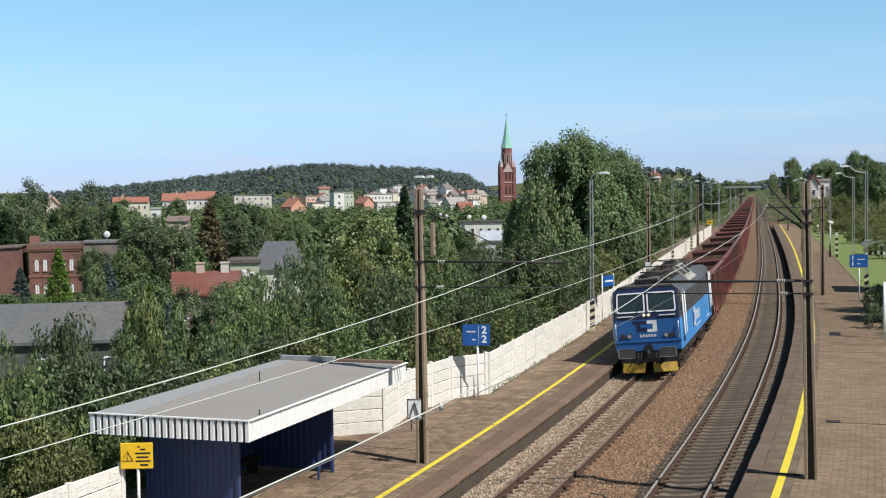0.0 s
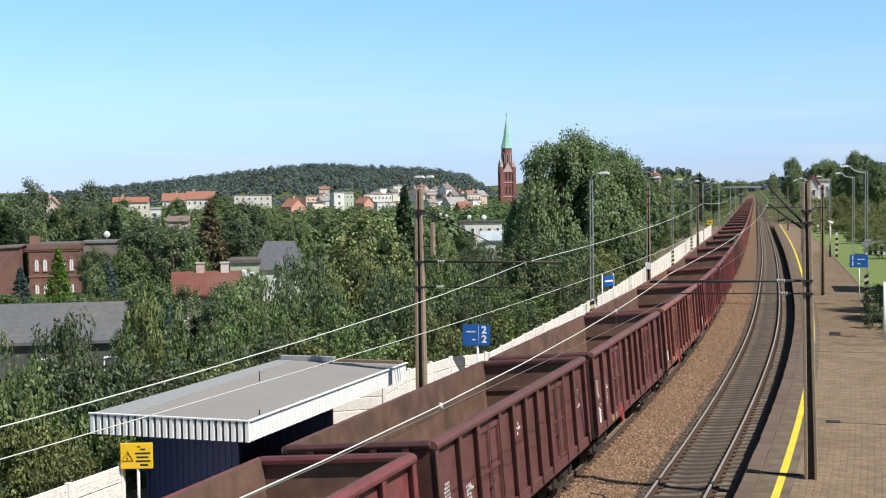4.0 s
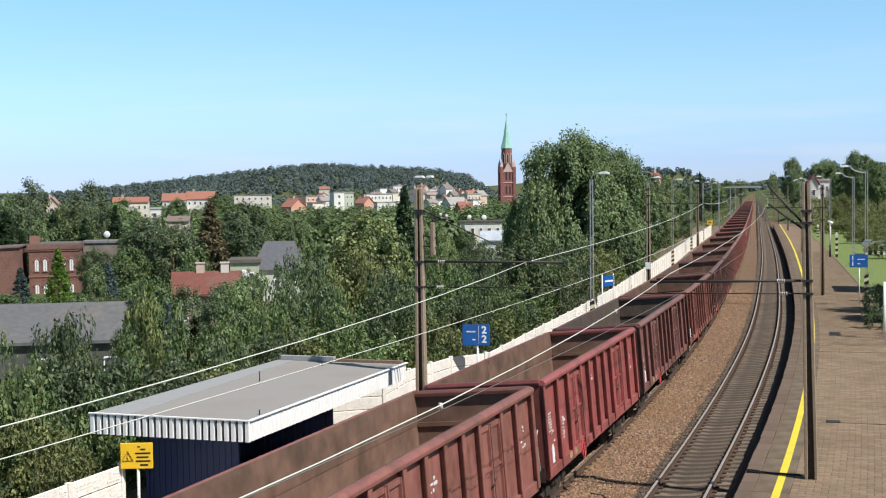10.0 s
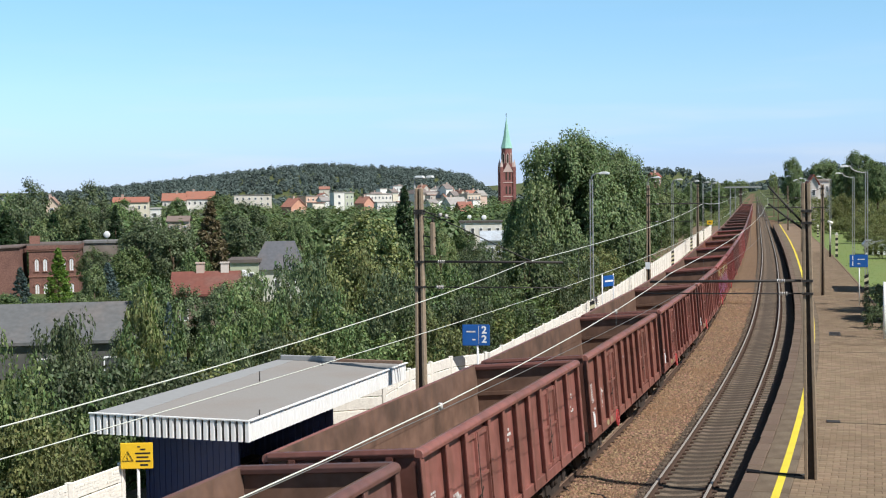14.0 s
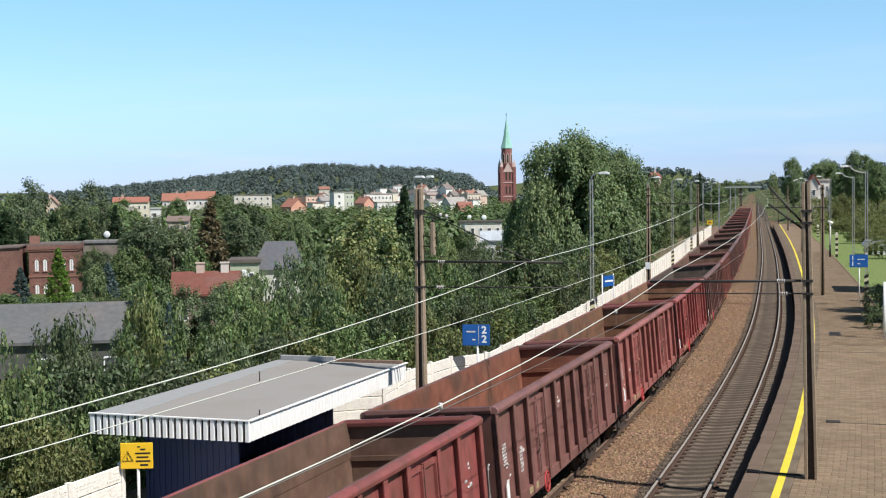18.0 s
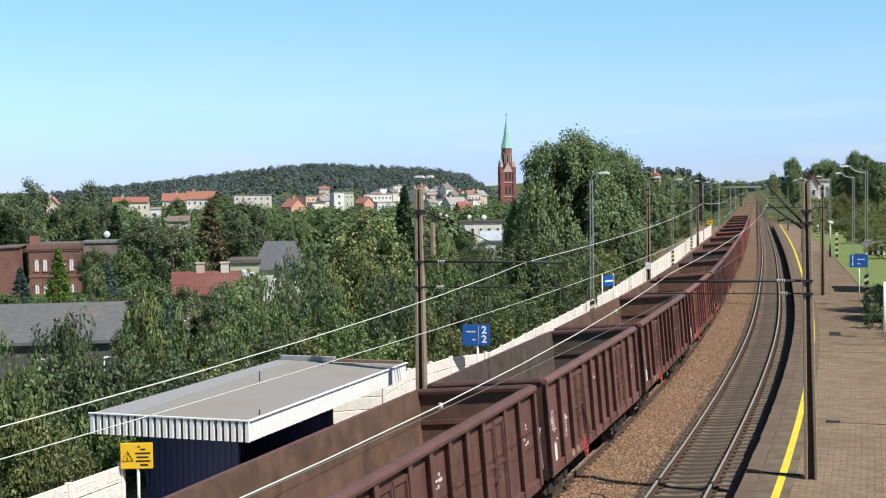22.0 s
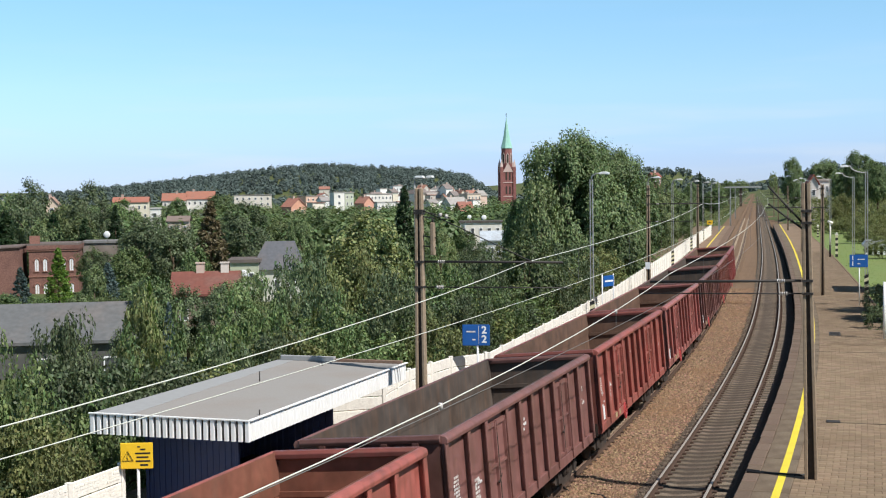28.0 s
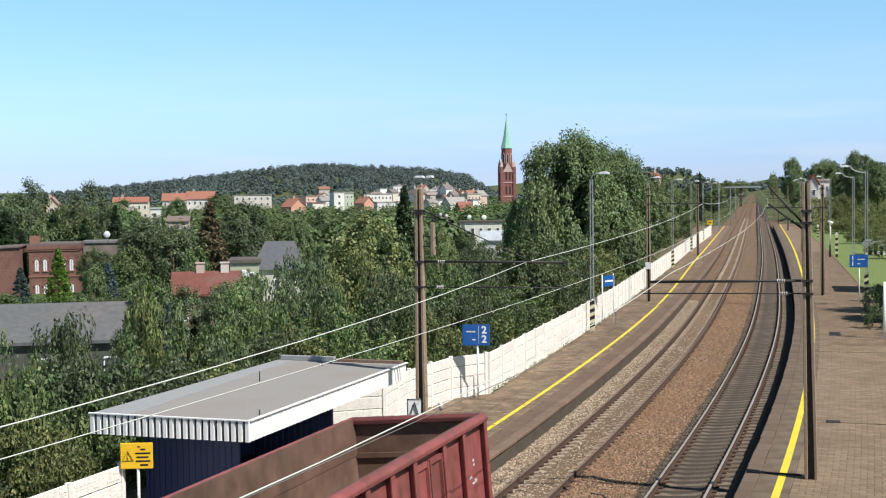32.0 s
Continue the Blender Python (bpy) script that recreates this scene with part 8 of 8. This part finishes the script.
def town():
    house("gable", -25.7, 80, -0.9, 12.3, 1.9, (0.09, 0.09, 0.085), (0.13, 0.135, 0.14), 3, 1, "grey-roofed long house among the bushes")
    house("gable", -21.2, 112, -0.5, 5.5, 1.6, (0.26, 0.2, 0.17), (0.19, 0.075, 0.06), 3, 1, "house with a weathered red roof and two chimneys")
    house("hip", -18.4, 140, -0.1, 5.0, 3.0, (0.55, 0.55, 0.5), (0.12, 0.125, 0.14), 3, 1, "house with a dark slate roof")
    house("flat", -21.7, 138, 0.8, 3.0, 0.0, (0.45, 0.48, 0.36), (0.14, 0.12, 0.11), 2, 1, "low flat-roofed annexe in pale green plaster")
    house("flat", -54.5, 205, 0.7, 6.7, 0.0, (0.2, 0.17, 0.15), (0.2, 0.2, 0.2), 0, 0, "grey flat-roofed house with a satellite dish")
    house("front", -52.4, 450, 3.6, 7.1, 2.8, (0.62, 0.33, 0.23), (0.42, 0.19, 0.14), 2, 2, "peach gabled house in the town")
    house("flat", -96.5, 650, 7.6, 18.3, 0.0, (0.72, 0.66, 0.58), (0.33, 0.3, 0.28), 6, 3, "cream and peach block of flats")
    house("flat", -67.8, 660, 6.7, 13.4, 0.0, (0.66, 0.44, 0.34), (0.33, 0.3, 0.28), 4, 3, "peach block of flats")
    house("flat", -44.9, 545, 8.4, 5.3, 0.0, (0.78, 0.76, 0.70), (0.4, 0.38, 0.35), 1, 3, "white gable end of a block of flats")
    house("flat", -41.0, 550, 8.1, 4.4, 0.0, (0.50, 0.53, 0.42), (0.4, 0.38, 0.35), 2, 3, "pale green block of flats")
    house("flat", -31.8, 600, 7.4, 15.3, 0.0, (0.72, 0.69, 0.63), (0.36, 0.3, 0.27), 7, 3, "long white block of flats")
    house("front", -30.5, 500, 4.1, 5.3, 2.4, (0.64, 0.34, 0.25), (0.40, 0.2, 0.15), 1, 1, "peach gabled house in the town")
    house("flat", -24.0, 520, 4.1, 9.1, 0.0, (0.76, 0.74, 0.70), (0.45, 0.43, 0.40), 5, 2, "low white town house")
    house("flat", -25.4, 700, 11.5, 5.5, 0.0, (0.80, 0.79, 0.77), (0.5, 0.48, 0.46), 3, 3, "white block of flats on the slope")
    house("flat", -25.3, 620, 6.8, 3.8, 0.0, (0.72, 0.68, 0.62), (0.4, 0.36, 0.32), 2, 3, "white town house with flat roof")
    house("gable", -14.3, 680, 5.9, 7.8, 2.1, (0.75, 0.70, 0.64), (0.3, 0.2, 0.17), 3, 2, "white town house with a brown roof")
    house("gable", -3.1, 650, 4.7, 11.4, 2.9, (0.70, 0.66, 0.6), (0.34, 0.3, 0.28), 4, 2, "pale town house with a grey roof")
    house("flat", -8.3, 740, 9.5, 9.8, 0.0, (0.76, 0.73, 0.68), (0.42, 0.4, 0.38), 3, 3, "white block of flats on the slope")
    house("flat", 1.8, 760, 10.4, 8.7, 0.0, (0.78, 0.76, 0.72), (0.42, 0.4, 0.38), 3, 3, "white block of flats on the slope")
    house("gable", 5.4, 560, 2.6, 10.8, 3.0, (0.6, 0.58, 0.54), (0.36, 0.34, 0.32), 3, 2, "pale town house with a grey roof")
    house("flat", 12.8, 590, 6.9, 9.3, 0.0, (0.62, 0.52, 0.42), (0.40, 0.34, 0.3), 4, 3, "sandy block of flats")
    house("gable", 8.2, 480, 0.4, 6.3, 3.8, (0.4, 0.16, 0.11), (0.3, 0.13, 0.1), 2, 2, "red-brown town house with a steep roof")
    house("gable", -104.8, 500, 6.2, 8.8, 2.6, (0.7, 0.66, 0.6), (0.35, 0.155, 0.11), 4, 2, "white house with an orange tiled roof")
    house("gable", -95.4, 505, 6.7, 10.7, 2.7, (0.7, 0.68, 0.64), (0.35, 0.155, 0.11), 5, 2, "white house with an orange tiled roof")
    house("gable", -102.4, 420, 6.1, 11.1, 1.5, (0.72, 0.66, 0.52), (0.36, 0.15, 0.11), 6, 2, "cream house with a red roof")
    house("gable", -96.6, 380, 3.0, 8.7, 1.8, (0.52, 0.47, 0.42), (0.34, 0.31, 0.29), 4, 2, "plain house with a grey roof")
    house("flat", -111.4, 330, 7.3, 4.6, 0.0, (0.74, 0.70, 0.62), (0.4, 0.38, 0.36), 2, 2, "white flat-roofed house in the trees")
    house("front", -110.0, 360, 6.1, 3.2, 1.9, (0.66, 0.52, 0.42), (0.4, 0.25, 0.2), 1, 2, "peach gabled house in the trees")
    house("flat", -78.8, 350, 4.5, 2.5, 0.0, (0.76, 0.74, 0.7), (0.5, 0.48, 0.45), 1, 1, "small white flat-roofed house in the trees")
    house("gable", -62.2, 300, 2.1, 4.8, 1.0, (0.4, 0.33, 0.28), (0.22, 0.17, 0.15), 3, 1, "brown-roofed house among the trees")
    house("flat", 7.8, 260, 1.8, 8.5, 0.0, (0.72, 0.69, 0.63), (0.10, 0.09, 0.085), 5, 2, "long flat-roofed building with satellite dishes")
    house("gable", 7.8, 200, 0.5, 3.2, 1.2, (0.5, 0.5, 0.48), (0.46, 0.51, 0.56), 3, 1, "shed with a pale blue sheet roof")
    house("flat", 77.9, 262, 9.4, 3.0, 0.0, (0.72, 0.69, 0.66), (0.4, 0.36, 0.33), 3, 2, "white flat-roofed house above the bank")
    house("front", 74.2, 255, 8.7, 1.8, 1.7, (0.66, 0.6, 0.56), (0.36, 0.11, 0.08), 1, 1, "house with a red gable above the bank")
    house("gable", 69.7, 420, 12.0, 2.6, 1.3, (0.4, 0.25, 0.2), (0.26, 0.10, 0.08), 2, 1, "red-roofed house behind the trees")
    house("gable", -23.9, 614, 8.1, 3.5, 1.4, (0.70, 0.64, 0.52), (0.22, 0.19, 0.18), 0, 0, "small plastered town house with a pitched roof")
    house("front", -23.5, 707, 9.0, 5.3, 2.5, (0.74, 0.70, 0.64), (0.22, 0.19, 0.18), 0, 0, "small gabled town house among trees")
    house("front", -22.7, 730, 5.5, 6.4, 1.9, (0.78, 0.76, 0.72), (0.22, 0.19, 0.18), 0, 0, "small gabled town house among trees")
    house("gable", -18.1, 702, 5.5, 6.5, 2.5, (0.78, 0.76, 0.72), (0.40, 0.20, 0.14), 0, 0, "small plastered town house with a pitched roof")
    house("front", -13.9, 625, 7.4, 3.3, 1.7, (0.78, 0.76, 0.72), (0.22, 0.19, 0.18), 0, 0, "small gabled town house among trees")
    house("gable", -11.4, 671, 7.9, 5.3, 1.8, (0.68, 0.60, 0.50), (0.22, 0.19, 0.18), 0, 0, "small plastered town house with a pitched roof")
    house("front", -10.8, 712, 9.8, 5.0, 2.2, (0.55, 0.50, 0.45), (0.40, 0.20, 0.14), 0, 0, "small gabled town house among trees")
    house("flat", -5.9, 620, 6.5, 3.3, 0.0, (0.55, 0.50, 0.45), (0.40, 0.20, 0.14), 0, 0, "small plastered town house with a flat roof")
    house("flat", -4.8, 650, 6.1, 4.3, 0.0, (0.78, 0.76, 0.72), (0.30, 0.16, 0.12), 0, 0, "small plastered town house with a flat roof")
    house("flat", -0.8, 699, 8.4, 5.2, 0.0, (0.74, 0.70, 0.64), (0.22, 0.19, 0.18), 0, 0, "small plastered town house with a flat roof")
    house("gable", 1.8, 641, 9.7, 4.2, 2.2, (0.78, 0.76, 0.72), (0.22, 0.19, 0.18), 0, 0, "small plastered town house with a pitched roof")
    house("gable", 2.3, 640, 5.0, 5.6, 2.2, (0.70, 0.64, 0.52), (0.30, 0.16, 0.12), 0, 0, "small plastered town house with a pitched roof")
    house("gable", 5.3, 627, 6.3, 3.6, 1.9, (0.68, 0.60, 0.50), (0.22, 0.19, 0.18), 0, 0, "small plastered town house with a pitched roof")
    house("front", 8.9, 651, 6.2, 4.3, 2.6, (0.70, 0.64, 0.52), (0.30, 0.16, 0.12), 0, 0, "small gabled town house among trees")
    house("gable", 10.8, 629, 4.1, 3.3, 1.4, (0.68, 0.60, 0.50), (0.34, 0.32, 0.30), 0, 0, "small plastered town house with a pitched roof")
    house("gable", 14.6, 676, 5.5, 4.5, 1.5, (0.70, 0.64, 0.52), (0.22, 0.19, 0.18), 0, 0, "small plastered town house with a pitched roof")
    house("flat", 17.1, 657, 3.2, 4.6, 0.0, (0.62, 0.46, 0.38), (0.40, 0.20, 0.14), 0, 0, "small plastered town house with a flat roof")
    house("gable", 18.4, 631, 6.2, 5.0, 2.2, (0.62, 0.46, 0.38), (0.34, 0.32, 0.30), 0, 0, "small plastered town house with a pitched roof")
    rnd = random.Random(64)
    walls = ((0.82, 0.80, 0.76), (0.80, 0.74, 0.64), (0.78, 0.78, 0.76), (0.70, 0.50, 0.40), (0.66, 0.62, 0.54))
    roofs = ((0.22, 0.19, 0.18), (0.34, 0.16, 0.12), (0.30, 0.28, 0.27), (0.20, 0.11, 0.09))
    for k in range(34):
        y = rnd.uniform(560, 860)
        x = (-0.10 + 0.125 * rnd.random()) * y
        kind = rnd.choice(("gable", "front", "flat", "flat"))
        house(kind, x, y, 3.2 + (y - 560) * 0.022 + rnd.uniform(-1.2, 1.6), rnd.uniform(4.0, 8.5), 0.0 if kind == "flat" else rnd.uniform(1.4, 2.6), rnd.choice(walls), rnd.choice(roofs), 0, 0,
              "small town house with a %s roof on the valley slope" % ("flat" if kind == "flat" else "pitched"))
    brick_house()
    church()
    dish(-53.1, 203.0, 2.1, 0.52, "large white satellite dish on a flat roof")
    dish(8.3, 258.0, 2.9, 0.5, "white satellite dish on a flat roof")
    dish(5.4, 259.0, 3.0, 0.4, "small white satellite dish on a flat roof")
    dish(-20.6, 132.0, 0.0, 0.4, "white satellite dish on a house wall")
    # road bridge across the line, far off
    e = thing("road_bridge", stand(620, 0, 0), "flat grey road bridge across the far line", "bridge")
    bm = bmesh.new()
    box(bm, -18, 5, -4, 4, 8.1, 8.8)
    part("deck", tidy(bm, 0.05), M_STEEL_GREY, e)
    for x in (-16.5, -4.5):
        bm = bmesh.new()
        box(bm, x - 0.6, x + 0.6, -3.5, 3.5, -1.2, 8.1)
        part("pier", bm, M_WALL, e)
    bm = bmesh.new()
    bar(bm, (-18, -3.9, 9.7), (5, -3.9, 9.7), 0.1)
    for k in range(12):
        bar(bm, (-18 + 2 * k, -3.9, 8.8), (-18 + 2 * k, -3.9, 9.7), 0.06)
    part("railing", bm, M_IRON, e)


plants()
undergrowth()
weeds()
lawn()
woods()
town()


def motions():
    """The train runs through at about 70 km/h."""
    for k, w in enumerate([loco] + wagons):
        mid = LOCO / 2 if k == 0 else LOCO + WAGON * (k - 0.5)
        half = 4.15 if k == 0 else 4.5
        rows = []
        for i in range(65):
            t = i * 0.5
            rows.append((t, riding(train_front(t) + mid, half)))
        walk(w, rows)


sleepers()
platform_pieces()
motions()
